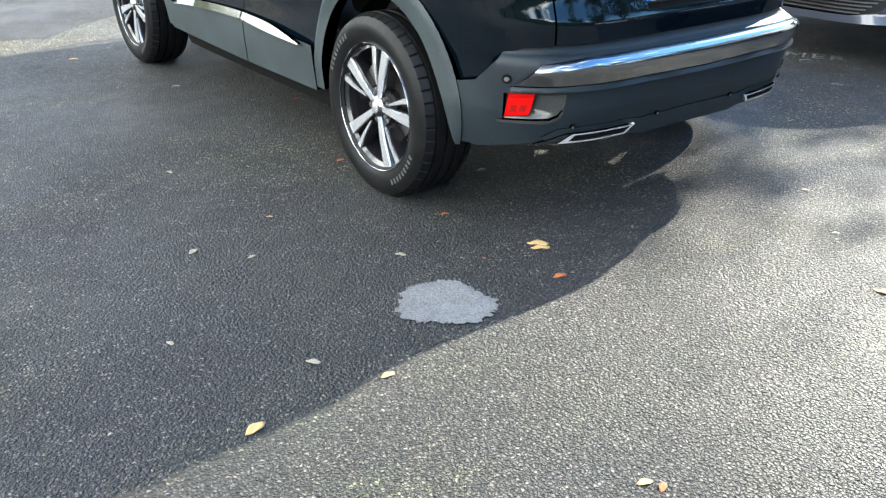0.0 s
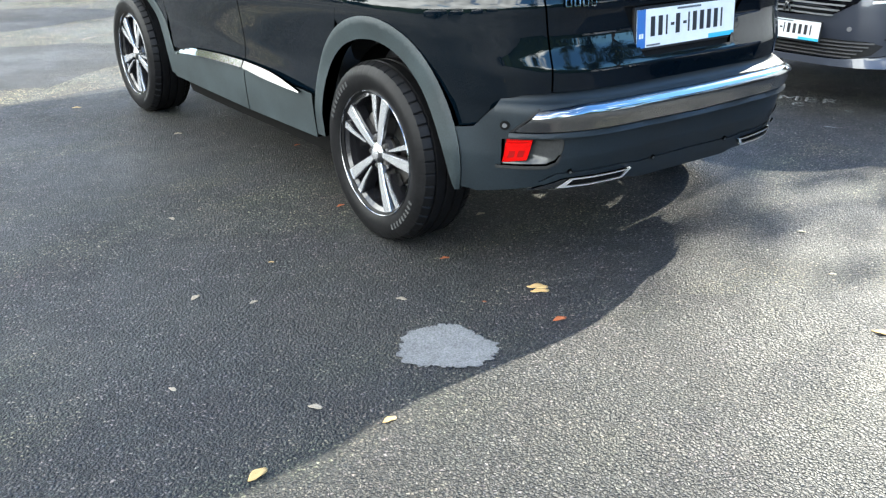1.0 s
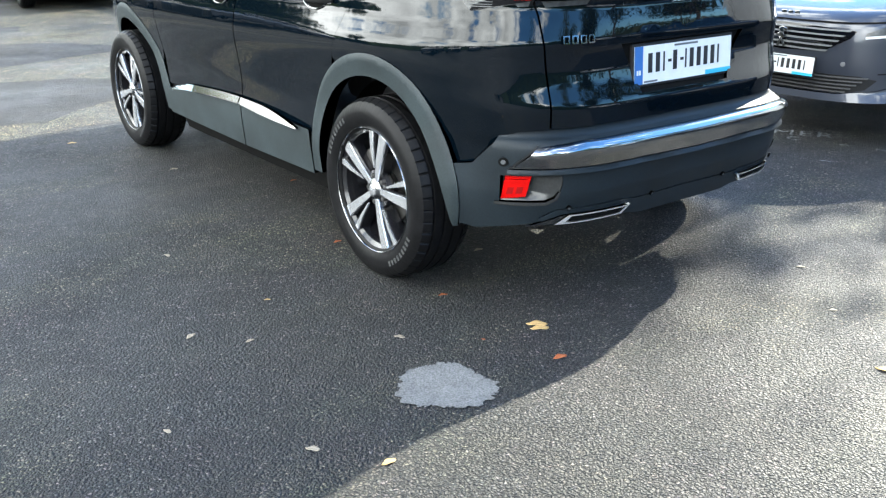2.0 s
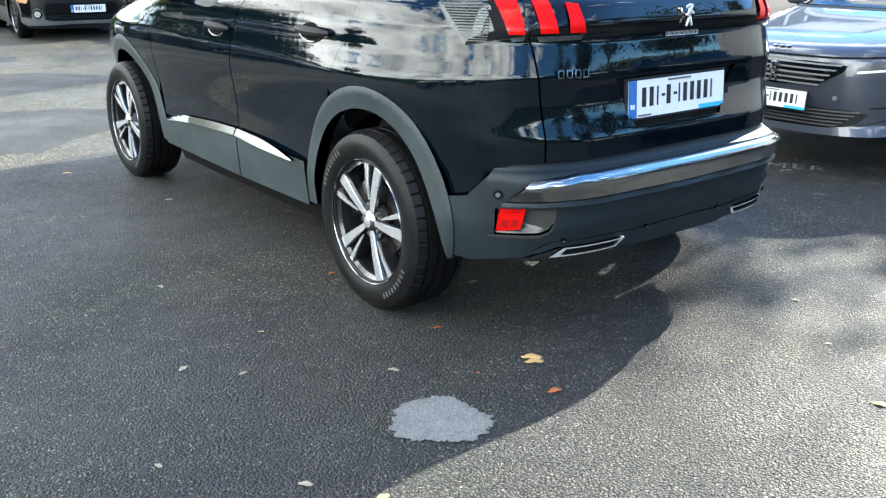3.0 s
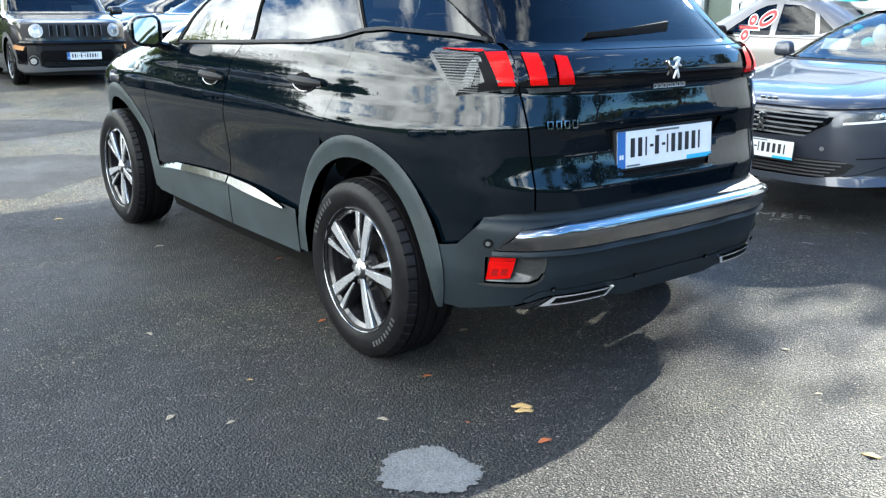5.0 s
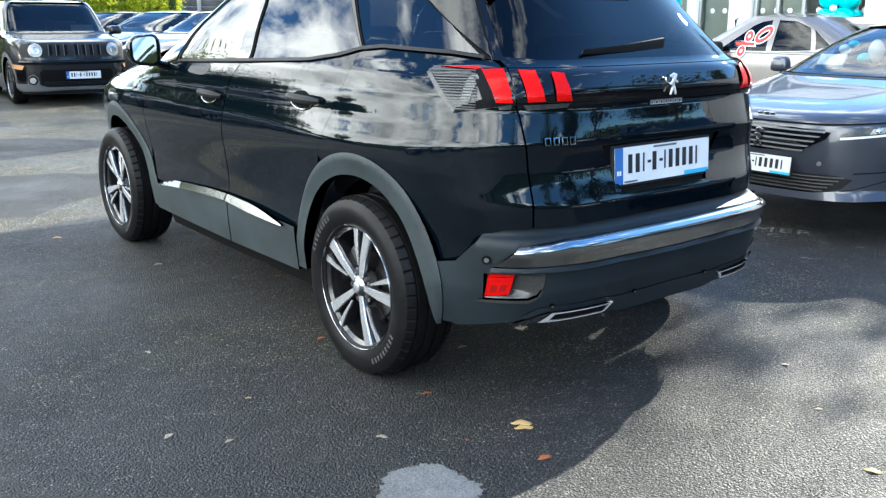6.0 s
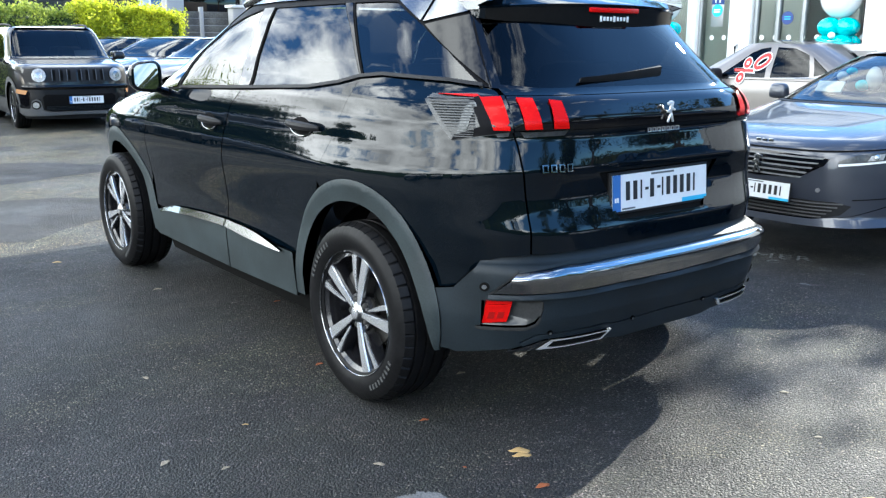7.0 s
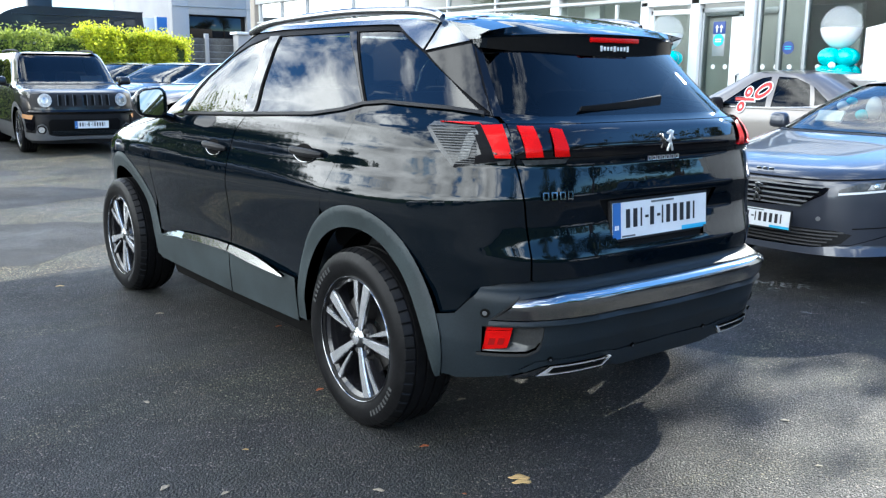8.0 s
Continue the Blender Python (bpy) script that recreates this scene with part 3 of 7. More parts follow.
DOOR_REAR = [(1.60, 0.835), (1.575, 0.90), (1.515, 0.99), (1.46, 1.073), (1.42, 1.143), (1.385, 1.188), (1.362, 1.226)]
B_LINE = [(2.34, 1.152), (2.405, 1.087), (2.455, 0.985), (2.48, 0.825), (2.525, 0.547), (2.53, 0.48)]
A_LINE = [(3.36, 1.11), (3.43, 1.02), (3.49, 0.85), (3.53, 0.66), (3.50, 0.48)]
HATCH = [(0.705, 1.20), (0.680, 1.077), (0.665, 1.03), (0.645, 0.915), (0.625, 0.752), (0.622, 0.668)]
CLAD = [(0.64, 0.664), (0.716, 0.660), (0.769, 0.644), (0.819, 0.599), (0.873, 0.539), (0.925, 0.527), (0.965, 0.526)]


def shifted(points, dq):
    return [(q + dq, z) for q, z in points]


def build_suv():
    car = empty("family_car", Matrix.Identity(4), "glossy black family SUV with silver trim parked on the asphalt", "car")
    S = SUV

    def both(name, outline, mat, shell=S, **k):
        a = panel(shell, name, outline, mat, car, **k)
        b = panel(shell, name, outline, mat, car, mirror=True, **k)
        return a, b

    # painted panels
    def rear_arc(r, start, stop, steps):
        return ringed(REAR_ARCH, r, start, stop, steps, 1.0, 0.97, 0.86)

    def front_arc(r, start, stop, steps):
        return ringed(FRONT_ARCH, r, start, stop, steps, 1.0, 0.95, 1.06)

    quarter = HATCH + CLAD + rear_arc(0.495, 156, 64, 16) + DOOR_REAR + BELT_REAR
    both("rear_quarter", quarter, "paint_black", BODY, step=0.022)
    rear_door = shifted(DOOR_REAR, 0.007) + [(1.50, 1.206), (1.73, 1.181)] + B_LINE + [(1.86, 0.47)] + rear_arc(0.495, 14, 56, 9)
    doors_rear = both("rear_door", rear_door, "paint_black", step=0.03)
    front_door = shifted(B_LINE, 0.008)[::-1] + [(3.09, 1.128)] + A_LINE
    doors_front = both("front_door", front_door, "paint_black", step=0.035)
    fender = shifted(A_LINE, 0.007)[::-1][1:] + [(3.55, 1.085), (4.0, 1.02), (4.5, 0.985), (4.95, 0.93), (5.0, 0.80), (4.95, 0.62), (4.62, 0.55)] + front_arc(0.49, 24, 156, 16)
    both("front_wing", fender, "paint_black", step=0.04)
    both("bonnet", [(3.56, 1.09), (4.0, 1.026), (4.5, 0.991), (4.95, 0.938), (FRONT, 0.92), (FRONT, 1.17), (4.6, 1.19), (3.9, 1.17), (3.45, 1.12)], "paint_black", step=0.05)
    both("front_bumper", [(4.62, 0.545), (4.95, 0.615), (5.005, 0.80), (4.955, 0.925), (FRONT, 0.912), (FRONT, 0.22), (4.8, 0.25), (4.55, 0.30)], "plastic_dark", step=0.05)
    both("headlamp", [(4.62, 0.80), (5.05, 0.76), (5.12, 0.84), (4.95, 0.915), (4.6, 0.91)], "lamp_clear", off=0.006)
    both("grille", [(5.14, 0.55), (FRONT, 0.52), (FRONT, 0.86), (5.16, 0.84)], "gloss_black", off=0.008)
    # an inner skin, so that no gap shows daylight
    both("inner_skin", [(0.0, 0.42), (0.95, 0.40), (0.95, 0.60)] + rear_arc(0.44, 148, 20, 16) + [(1.80, 0.36), (3.55, 0.36)] + front_arc(0.44, 160, 10, 16) + [(4.6, 0.40), (FRONT, 0.40), (FRONT, 0.98), (4.0, 1.0), (3.3, 1.08), (2.34, 1.13), (1.36, 1.19), (0.70, 1.18), (0.0, 1.17)], "under_dark", BODY, off=-0.014, thick=0.004, step=0.07)

    # tailgate
    recess = [(0.335, 0.925), (-0.335, 0.925), (-0.285, 0.85), (-0.235, 0.752), (0.235, 0.752), (0.285, 0.85)]
    hatch = [(q - 0.007, z) for q, z in HATCH[1:]]
    gate = hatch + [(-q, z) for q, z in hatch[::-1]]
    tailgate = panel(BODY, "tailgate", gate, "paint_black", car, holes=[recess], thick=0.035, step=0.02)
    panel(S, "plate_recess", [(0.35, 0.94), (-0.35, 0.94), (-0.25, 0.74), (0.25, 0.74)], "paint_black", tailgate, off=-0.030, thick=0.004)
    band = [(0.683, 1.186), (0.673, 1.080), (-0.673, 1.080), (-0.683, 1.186)]
    panel(S, "lamp_band", band, "gloss_black", tailgate, off=0.003, step=0.03, label="gloss black band between the tail lamps")
    panel(S, "tailgate_sill", [(0.698, 1.212), (0.684, 1.190), (-0.684, 1.190), (-0.698, 1.212)], "paint_black", tailgate, off=0.001)
    # number plate: white with a blue end, its characters as bars
    holder = hang("number_plate", mesh_of("number_plate", *plate_box(0.556, 0.150, 0.014), "plastic_dark"), tailgate, "white number plate with dark bars in a holder", pose(0, -0.690, 0.842, 86))
    fill_plate(holder, 0.538, 0.130, 0.0085, True)
    # badges as plain shapes
    emblem(tailgate, (0.014, -0.708, 1.122))
    bars_row(tailgate, 0.082, 1.058, 0.017, 7, 0.0265, "badge_silver")
    bars_row(tailgate, 0.585, 0.953, 0.026, 4, 0.032, "satin_silver")

    # tail lamps with three red claws each
    for m in (False, True):
        lamp = panel(S, "tail_lamp", bend([(0.985, 1.168), (0.95, 1.188)], 3) + [(0.775, 1.193), (0.690, 1.182), (0.678, 1.076), (0.885, 1.044), (0.94, 1.103)], "lamp_clear", car, off=0.007, thick=0.02, mirror=m, step=0.025, label="tail lamp with clear ribbed lens and red claws")
        panel(S, "claw_backing", [(0.800, 1.183), (0.690, 1.184), (0.678, 1.075), (0.762, 1.074)], "gloss_black", lamp, off=0.009, thick=0.004, mirror=m)
        panel(S, "red_claw", [(0.775, 1.177), (0.703, 1.180), (0.688, 1.082), (0.742, 1.082)], "lamp_red", lamp, off=0.011, thick=0.006, mirror=m, label="glowing-red lamp claw")
        panel(S, "red_claw", [(0.655, 1.177), (0.600, 1.175), (0.580, 1.087), (0.640, 1.085)], "lamp_red", lamp, off=0.011, thick=0.010, mirror=m)
        panel(S, "red_claw", [(0.545, 1.171), (0.500, 1.167), (0.480, 1.087), (0.540, 1.087)], "lamp_red", lamp, off=0.011, thick=0.010, mirror=m)
        panel(S, "red_line", [(0.925, 1.186), (0.78, 1.186), (0.77, 1.177), (0.80, 1.178)], "lamp_red", lamp, off=0.011, thick=0.006, mirror=m)
        panel(S, "dark_bezel", [(0.812, 1.172), (0.776, 1.180), (0.742, 1.080), (0.690, 1.079), (0.885, 1.045), (0.872, 1.064), (0.786, 1.092)], "pillar_film", lamp, off=0.0125, thick=0.005, mirror=m)
        panel(S, "reversing_lens", [(0.742, 1.077), (0.690, 1.077), (0.695, 1.060), (0.73, 1.058)], "lamp_clear", lamp, off=0.010, thick=0.005, mirror=m)
        panel(S, "reversing_lens", [(0.655, 1.076), (0.480, 1.079), (0.492, 1.062), (0.64, 1.056)], "lamp_clear", lamp, off=0.006, thick=0.008, mirror=m)
        for k in range(15):
            z = 1.174 - 0.0082 * k
            panel(S, "lens_rib", [(0.972 - 0.0062 * k, z), (0.795 + 0.001 * k, z), (0.795 + 0.001 * k, z - 0.003), (0.970 - 0.0062 * k, z - 0.003)], "rib_grey", lamp, off=0.0135, thick=0.003, mirror=m, step=0.05)
        panel(S, "reflector", bend([(0.80, 1.165), (0.835, 1.14), (0.868, 1.06), (0.84, 1.062), (0.815, 1.115), (0.79, 1.15)], 4, True), "reflector", lamp, off=0.0115, thick=0.004, mirror=m, step=0.03)

    # rear bumper and lower cladding
    low = [(0.0, 0.665), (0.52, 0.665), (0.64, 0.666), (0.72, 0.666), (0.775, 0.650), (0.826, 0.605), (0.879, 0.546), (0.925, 0.536)] + rear_arc(0.498, 160, 186, 5) + [(0.90, 0.31), (0.86, 0.305), (0.67, 0.340), (0.30, 0.352), (0.0, 0.352)]
    pocket = [(0.785, 0.514), (0.60, 0.519), (0.588, 0.512), (0.588, 0.485), (0.598, 0.447), (0.615, 0.429), (0.64, 0.422), (0.785, 0.414)]
    bumper = hang("rear_bumper", None, car)
    for m in (False, True):
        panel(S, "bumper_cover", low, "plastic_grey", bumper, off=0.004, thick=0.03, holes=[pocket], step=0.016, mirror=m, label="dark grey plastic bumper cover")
        sink = lambda a, b: -0.034 * np.clip((np.abs(a) - 0.590) / 0.10, 0, 1) * np.clip((b - 0.416) / 0.028, 0, 1) * np.clip((0.520 - b) / 0.012 + 0.25, 0, 1)
        panel(S, "fog_pocket", [(0.80, 0.525), (0.575, 0.53), (0.575, 0.41), (0.80, 0.41)], "plastic_gloss_lit", bumper, off=sink, thick=0.004, mirror=m, step=0.012)
        panel(S, "fog_lamp", [(0.772, 0.510), (0.688, 0.516), (0.704, 0.436), (0.784, 0.424)], "lamp_red", bumper, off=-0.008, thick=0.028, mirror=m, step=0.02, label="red rear fog lamp in its pocket")
        panel(S, "fog_brow", [(0.773, 0.497), (0.691, 0.503), (0.693, 0.492), (0.775, 0.486)], "lamp_red", bumper, off=-0.004, thick=0.006, mirror=m)
        panel(S, "fog_cell", [(0.762, 0.468), (0.742, 0.470), (0.747, 0.446), (0.767, 0.443)], "lamp_deep", bumper, off=-0.0065, thick=0.003, mirror=m)
        panel(S, "fog_cell", [(0.732, 0.471), (0.712, 0.473), (0.717, 0.450), (0.737, 0.447)], "lamp_deep", bumper, off=-0.0065, thick=0.003, mirror=m)
        panel(S, "pocket_lip", [(0.80, 0.420), (0.64, 0.425), (0.612, 0.438), (0.600, 0.460), (0.592, 0.458), (0.602, 0.432), (0.635, 0.412), (0.80, 0.408)], "plastic_gloss_lit", bumper, off=0.008, thick=0.014, mirror=m, step=0.02)
        top_edge = [(0.0, 0.628), (0.285, 0.630), (0.525, 0.627), (0.675, 0.614)]
        bar = top_edge + [(0.745, 0.546), (0.62, 0.549), (0.52, 0.551), (0.28, 0.554), (0.0, 0.547)]
        # two facets: a broad brow that looks up to the sky and a face turned a little to the ground
        brow = lambda a, b: 0.010 + np.interp(b - np.interp(a, (0.0, 0.285, 0.525, 0.675), (0.0, 0.002, 0.0, -0.012)), (0.53, 0.596, 0.606, 0.611, 0.617, 0.632), (0.000, 0.020, 0.0225, 0.0215, 0.016, -0.012))
        panel(S, "chrome_bar", bar, "chrome", bumper, off=brow, thick=0.02, mirror=m, step=0.0065, label="chrome bumper bar reflecting the sky")
        panel(S, "bar_shadow_gap", [(0.765, 0.536), (0.672, 0.620), (0.682, 0.606), (0.748, 0.543)], "plastic_dark", bumper, off=0.010, thick=0.01, mirror=m)
        panel(S, "bumper_step", [(0.0, 0.542), (0.28, 0.549), (0.52, 0.546), (0.76, 0.540), (0.76, 0.526), (0.58, 0.530), (0.275, 0.533), (0.0, 0.526)], "plastic_grey", bumper, off=lambda a, b: 0.012 + 0.9 * np.clip(0.545 - b, 0, 0.014), thick=0.02, mirror=m, step=0.012)
        panel(S, "diffuser", [(0.0, 0.392), (0.27, 0.388), (0.33, 0.396), (0.60, 0.392), (0.655, 0.362), (0.62, 0.336), (0.30, 0.338), (0.24, 0.325), (0.0, 0.325)], "plastic_grey", bumper, off=lambda a, b: 0.0065 + 0.13 * np.clip(0.394 - b, 0, 0.05), thick=0.012, mirror=m, step=0.03)
        trim = [(0.600, 0.343), (0.555, 0.378), (0.300, 0.378), (0.335, 0.346)]
        hole = [(0.566, 0.3483), (0.544, 0.3725), (0.320, 0.3730), (0.343, 0.3513)]
        panel(S, "exhaust_trim", trim, "badge_silver", bumper, off=0.021, thick=0.010, holes=[hole], mirror=m, step=0.03, label="chrome exhaust surround")
        panel(S, "exhaust_fin", [(0.604, 0.343), (0.560, 0.377), (0.585, 0.372), (0.690, 0.334)], "satin_silver", bumper, off=0.017, thick=0.010, mirror=m, step=0.03)
        panel(S, "exhaust_mesh", hole, "under_dark", bumper, off=0.0165, thick=0.004, mirror=m)
        for q, z in ((0.776, 0.562), (0.20, 0.40), (0.56, 0.405)):
            r = 0.0155 if q > 0.7 else 0.009
            panel(S, "sensor_ring", ringed((q, z), r, 0, 340, 16), "under_dark", bumper, off=0.008 if q > .7 else .021, thick=0.006, mirror=m, step=0.02)
            panel(S, "parking_sensor", ringed((q, z), r * 0.5, 0, 340, 12), "slat_grey", bumper, off=0.010 if q > .7 else .023, thick=0.006, mirror=m, step=0.02)
    panel(S, "under_tray", [(0.44, 0.34), (-0.44, 0.34), (-0.4, 0.25), (0.4, 0.25)], "under_dark", bumper, off=-0.08, thick=0.02)

    # arch trims, sills
    for m in (False, True):
        tail = [(1.362 + r * 0.86 * math.cos(radians(a)), 0.36 + r * math.sin(radians(a))) for a, r in ((150, 0.431), (158, 0.434), (166, 0.441), (173, 0.451), (179, 0.464), (184, 0.480), (187, 0.495))]
        rear = rear_arc(0.511, 187, 6, 40) + [(1.853, 0.33), (1.765, 0.33)] + rear_arc(0.430, 8, 145, 24) + tail
        ring = lambda a, b: 0.511 - np.hypot((a - 1.362) / np.where(a > 1.362, 0.97, 0.86), b - 0.36)
        flare = lambda a, b: 0.002 + 0.006 * np.clip((1.10 - a) / 0.1, 0, 1) + 0.010 * np.clip(ring(a, b) / 0.022, 0, 1) ** 0.6 + 0.010 * np.clip(ring(a, b) / 0.08, 0, 1) * np.clip((1.20 - a) / 0.25, 0, 1)
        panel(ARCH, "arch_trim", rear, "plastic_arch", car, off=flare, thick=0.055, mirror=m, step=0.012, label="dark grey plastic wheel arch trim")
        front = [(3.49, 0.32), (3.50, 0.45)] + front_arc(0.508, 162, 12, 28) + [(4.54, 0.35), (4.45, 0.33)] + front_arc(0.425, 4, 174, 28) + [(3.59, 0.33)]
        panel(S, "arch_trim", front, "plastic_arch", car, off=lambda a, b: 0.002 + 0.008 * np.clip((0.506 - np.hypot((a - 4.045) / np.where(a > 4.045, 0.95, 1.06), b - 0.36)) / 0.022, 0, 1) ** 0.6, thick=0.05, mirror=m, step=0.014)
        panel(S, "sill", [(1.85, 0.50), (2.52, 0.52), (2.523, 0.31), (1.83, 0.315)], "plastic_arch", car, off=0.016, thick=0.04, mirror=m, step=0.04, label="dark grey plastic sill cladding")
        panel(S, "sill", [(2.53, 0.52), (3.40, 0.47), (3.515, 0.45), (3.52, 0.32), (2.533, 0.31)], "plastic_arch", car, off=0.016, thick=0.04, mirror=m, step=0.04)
        panel(S, "sill_floor", [(1.80, 0.33), (3.55, 0.33), (3.55, 0.21), (1.80, 0.21)], "under_dark", car, off=-0.05, thick=0.02, mirror=m, step=0.1)
        panel(S, "sill_chrome", bend([(1.925, 0.497), (2.10, 0.520), (2.27, 0.535), (2.515, 0.541)], 5) + bend([(2.515, 0.511), (2.30, 0.500), (2.12, 0.495), (1.925, 0.493)], 5), "chrome", car, off=lambda a, b: 0.014 + 0.5 * np.clip(0.545 - b, 0, 0.06), thick=0.014, mirror=m, step=0.012, label="bright chrome sill strip")
        panel(S, "sill_chrome", bend([(2.53, 0.541), (2.80, 0.534), (3.17, 0.513), (3.33, 0.490), (3.43, 0.458)], 5) + bend([(3.43, 0.452), (3.20, 0.480), (2.85, 0.500), (2.53, 0.511)], 5), "chrome", car, off=lambda a, b: 0.014 + 0.5 * np.clip(np.interp(a, (2.5, 3.1, 3.43), (0.545, 0.522, 0.462)) - b, -0.01, 0.06), thick=0.014, mirror=m, step=0.012)

    # wheel wells
    for y in (0.0, 2.675):
        for s in (-1, 1):
            v, f = lathe([(0.405, -0.785 * s), (0.43, -0.74 * s), (0.435, -0.60 * s), (0.05, -0.58 * s)], 40)
            bm = bm_from(v, f)
            bmesh.ops.translate(bm, verts=bm.verts, vec=(0, y, 0.36))
            bmesh.ops.bisect_plane(bm, geom=list(bm.verts) + list(bm.edges) + list(bm.faces), plane_co=(0, 0, 0.34), plane_no=(0, 0, -1), clear_outer=True)
            part("wheel_well", bm, "under_dark", car)

    # greenhouse: black frame with the side windows let in
    front_glass = bend([(3.10, 1.143), (3.20, 1.25)], 1) + [(3.20, 1.33), (3.04, 1.42), (2.82, 1.475), (2.565, 1.512), (2.455, 1.365), (2.43, 1.238), (2.395, 1.168)]
    rear_glass = [(2.262, 1.174), (2.285, 1.24), (2.345, 1.405), (2.405, 1.513), (1.60, 1.516), (1.49, 1.412), (1.365, 1.243), (1.51, 1.218), (1.725, 1.193)]
    side_glass = [(1.505, 1.516), (1.338, 1.243), (1.21, 1.252), (1.02, 1.244), (0.87, 1.237), (0.755, 1.224), (0.86, 1.335), (0.985, 1.430), (1.14, 1.512), (1.25, 1.516)]
    frame_edge = [(0.72, 1.214), (0.87, 1.229), (1.02, 1.236), (1.21, 1.243), (1.35, 1.231), (1.50, 1.209), (1.73, 1.184), (2.34, 1.155), (3.09, 1.131), (3.38, 1.115), (3.46, 1.25), (3.38, 1.37), (3.20, 1.47), (3.0, 1.548), (2.0, 1.552), (0.86, 1.548), (0.72, 1.48)]
    for m in (False, True):
        panel(S, "pillar_frame", frame_edge, "pillar_film", car, off=0.0, thick=0.02, holes=[front_glass, rear_glass, side_glass], step=0.035, mirror=m, label="gloss black window pillars")
        for outline, mat in ((front_glass, "glass_clear"), (rear_glass, "glass_privacy"), (side_glass, "glass_privacy")):
            panel(S, "side_window", outline, mat, car, off=-0.005, thick=0.004, step=0.04, mirror=m, calm=0.75, label="tinted side window mirroring clouds" if mat == "glass_privacy" else "clear side window")
        panel(S, "front_pillar", [(3.235, 1.32), (3.225, 1.25), (3.13, 1.14), (3.38, 1.118), (3.465, 1.25), (3.385, 1.37), (3.215, 1.468), (3.10, 1.490), (3.07, 1.430)], "paint_black", car, off=0.004, thick=0.01, mirror=m, step=0.03)
        panel(S, "pillar_cover", [(2.275, 1.170), (2.385, 1.166), (2.420, 1.24), (2.446, 1.365), (2.552, 1.512), (2.415, 1.513), (2.357, 1.405), (2.298, 1.24)], "gloss_black", car, off=0.004, thick=0.006, mirror=m, step=0.03, calm=0.6, label="gloss black cover of the middle pillar")
        panel(S, "pillar_cover", [(1.518, 1.514), (1.348, 1.243), (1.358, 1.243), (1.482, 1.412), (1.588, 1.514)], "gloss_black", car, off=0.004, thick=0.006, mirror=m, step=0.03, calm=0.6)
        # silver line over the windows, widening down the rear pillar
        roof_line = [(3.30, 1.43), (3.12, 1.50), (2.90, 1.530), (2.40, 1.538), (1.60, 1.538), (1.25, 1.536), (1.15, 1.533)]
        panel(S, "silver_trim", roof_line + [(0.985, 1.438), (0.862, 1.548), (1.25, 1.557), (2.40, 1.557), (2.92, 1.550), (3.16, 1.515), (3.33, 1.445)], "satin_silver", car, off=0.006, thick=0.01, mirror=m, step=0.03, label="satin silver roof line trim")
        panel(S, "silver_trim", [(0.972, 1.434), (0.80, 1.460), (0.68, 1.478), (0.665, 1.490), (0.845, 1.548)], "satin_silver", car, off=0.006, thick=0.01, mirror=m, step=0.03)
        panel(S, "rear_pillar_cover", [(0.962, 1.424), (0.735, 1.458), (0.728, 1.222)], "gloss_black", car, off=0.005, thick=0.008, mirror=m, step=0.03, calm=0.7)
        strip(S, "window_seal", [(3.08, 1.139), (2.40, 1.163), (1.73, 1.188), (1.50, 1.213), (1.355, 1.238), (1.21, 1.248), (1.02, 1.240), (0.87, 1.233), (0.75, 1.219)], 0.012, "plastic_dark", car, off=0.008, thick=0.01, mirror=m)

    # windscreen, rear window
    both("windscreen", [(3.50, 1.19), (3.49, 1.25), (3.41, 1.37), (3.23, 1.47), (3.05, 1.54), (FRONT, 1.545), (FRONT, 1.18)], "glass_clear", off=-0.004, thick=0.004, step=0.06)
    rear_pane = [(0.695, 1.465), (0.685, 1.224), (0.46, 1.206), (0.12, 1.202), (-0.12, 1.202), (-0.46, 1.206), (-0.685, 1.224), (-0.695, 1.465)]
    panel(S, "rear_frame", [(0.735, 1.50), (0.728, 1.214), (0.46, 1.196), (0.0, 1.193), (-0.46, 1.196), (-0.728, 1.214), (-0.735, 1.50)], "gloss_black", tailgate, off=0.0, thick=0.012, holes=[rear_pane], step=0.04)
    panel(S, "rear_window", rear_pane, "glass_rear", tailgate, off=-0.002, thick=0.004, step=0.03, calm=0.15, label="dark tinted rear window")

    # roof: the plan at the top of the windows drawn together into a low dome
    faces, k = [], 120
    ang = np.linspace(0, 2 * np.pi, k, endpoint=False)
    edge = np.array([S.hull(np.array(a if a <= np.pi else 2 * np.pi - a), np.array(1.552)) * np.array([1 if a <= np.pi else -1, 1, 1]) for a in ang])
    mid = np.array([0.0, 0.62, 0.0])
    shares = (1.0, 0.97, 0.92, 0.84, 0.72, 0.56, 0.38, 0.2, 0.02)
    verts = []
    for s in shares:
        for p in edge:
            v = mid + (p - mid) * np.array([s, s, 0])
            verts.append((v[0], max(v[1], -0.15), 1.550 + 0.062 * (1 - s ** 3.0)))
    for i in range(len(shares) - 1):
        for j in range(k):
            faces.append((i * k + j, i * k + (j + 1) % k, (i + 1) * k + (j + 1) % k, (i + 1) * k + j))
    faces.append(tuple((len(shares) - 1) * k + j for j in range(k)))
    hang("roof", mesh_of("roof", verts, faces, "paint_black", True), car)
    for s in (-1, 1):
        pts = bend([(0.60 * s, 1.44, 1.540), (0.60 * s, 1.28, 1.572), (0.595 * s, 1.0, 1.592), (0.585 * s, 0.55, 1.603), (0.575 * s, 0.15, 1.592), (0.565 * s, -0.02, 1.576), (0.56 * s, -0.08, 1.556)], 6)
        part("roof_rail", tube(pts, 0.014, 10, 1.2), "satin_silver", car, "silver roof rail")
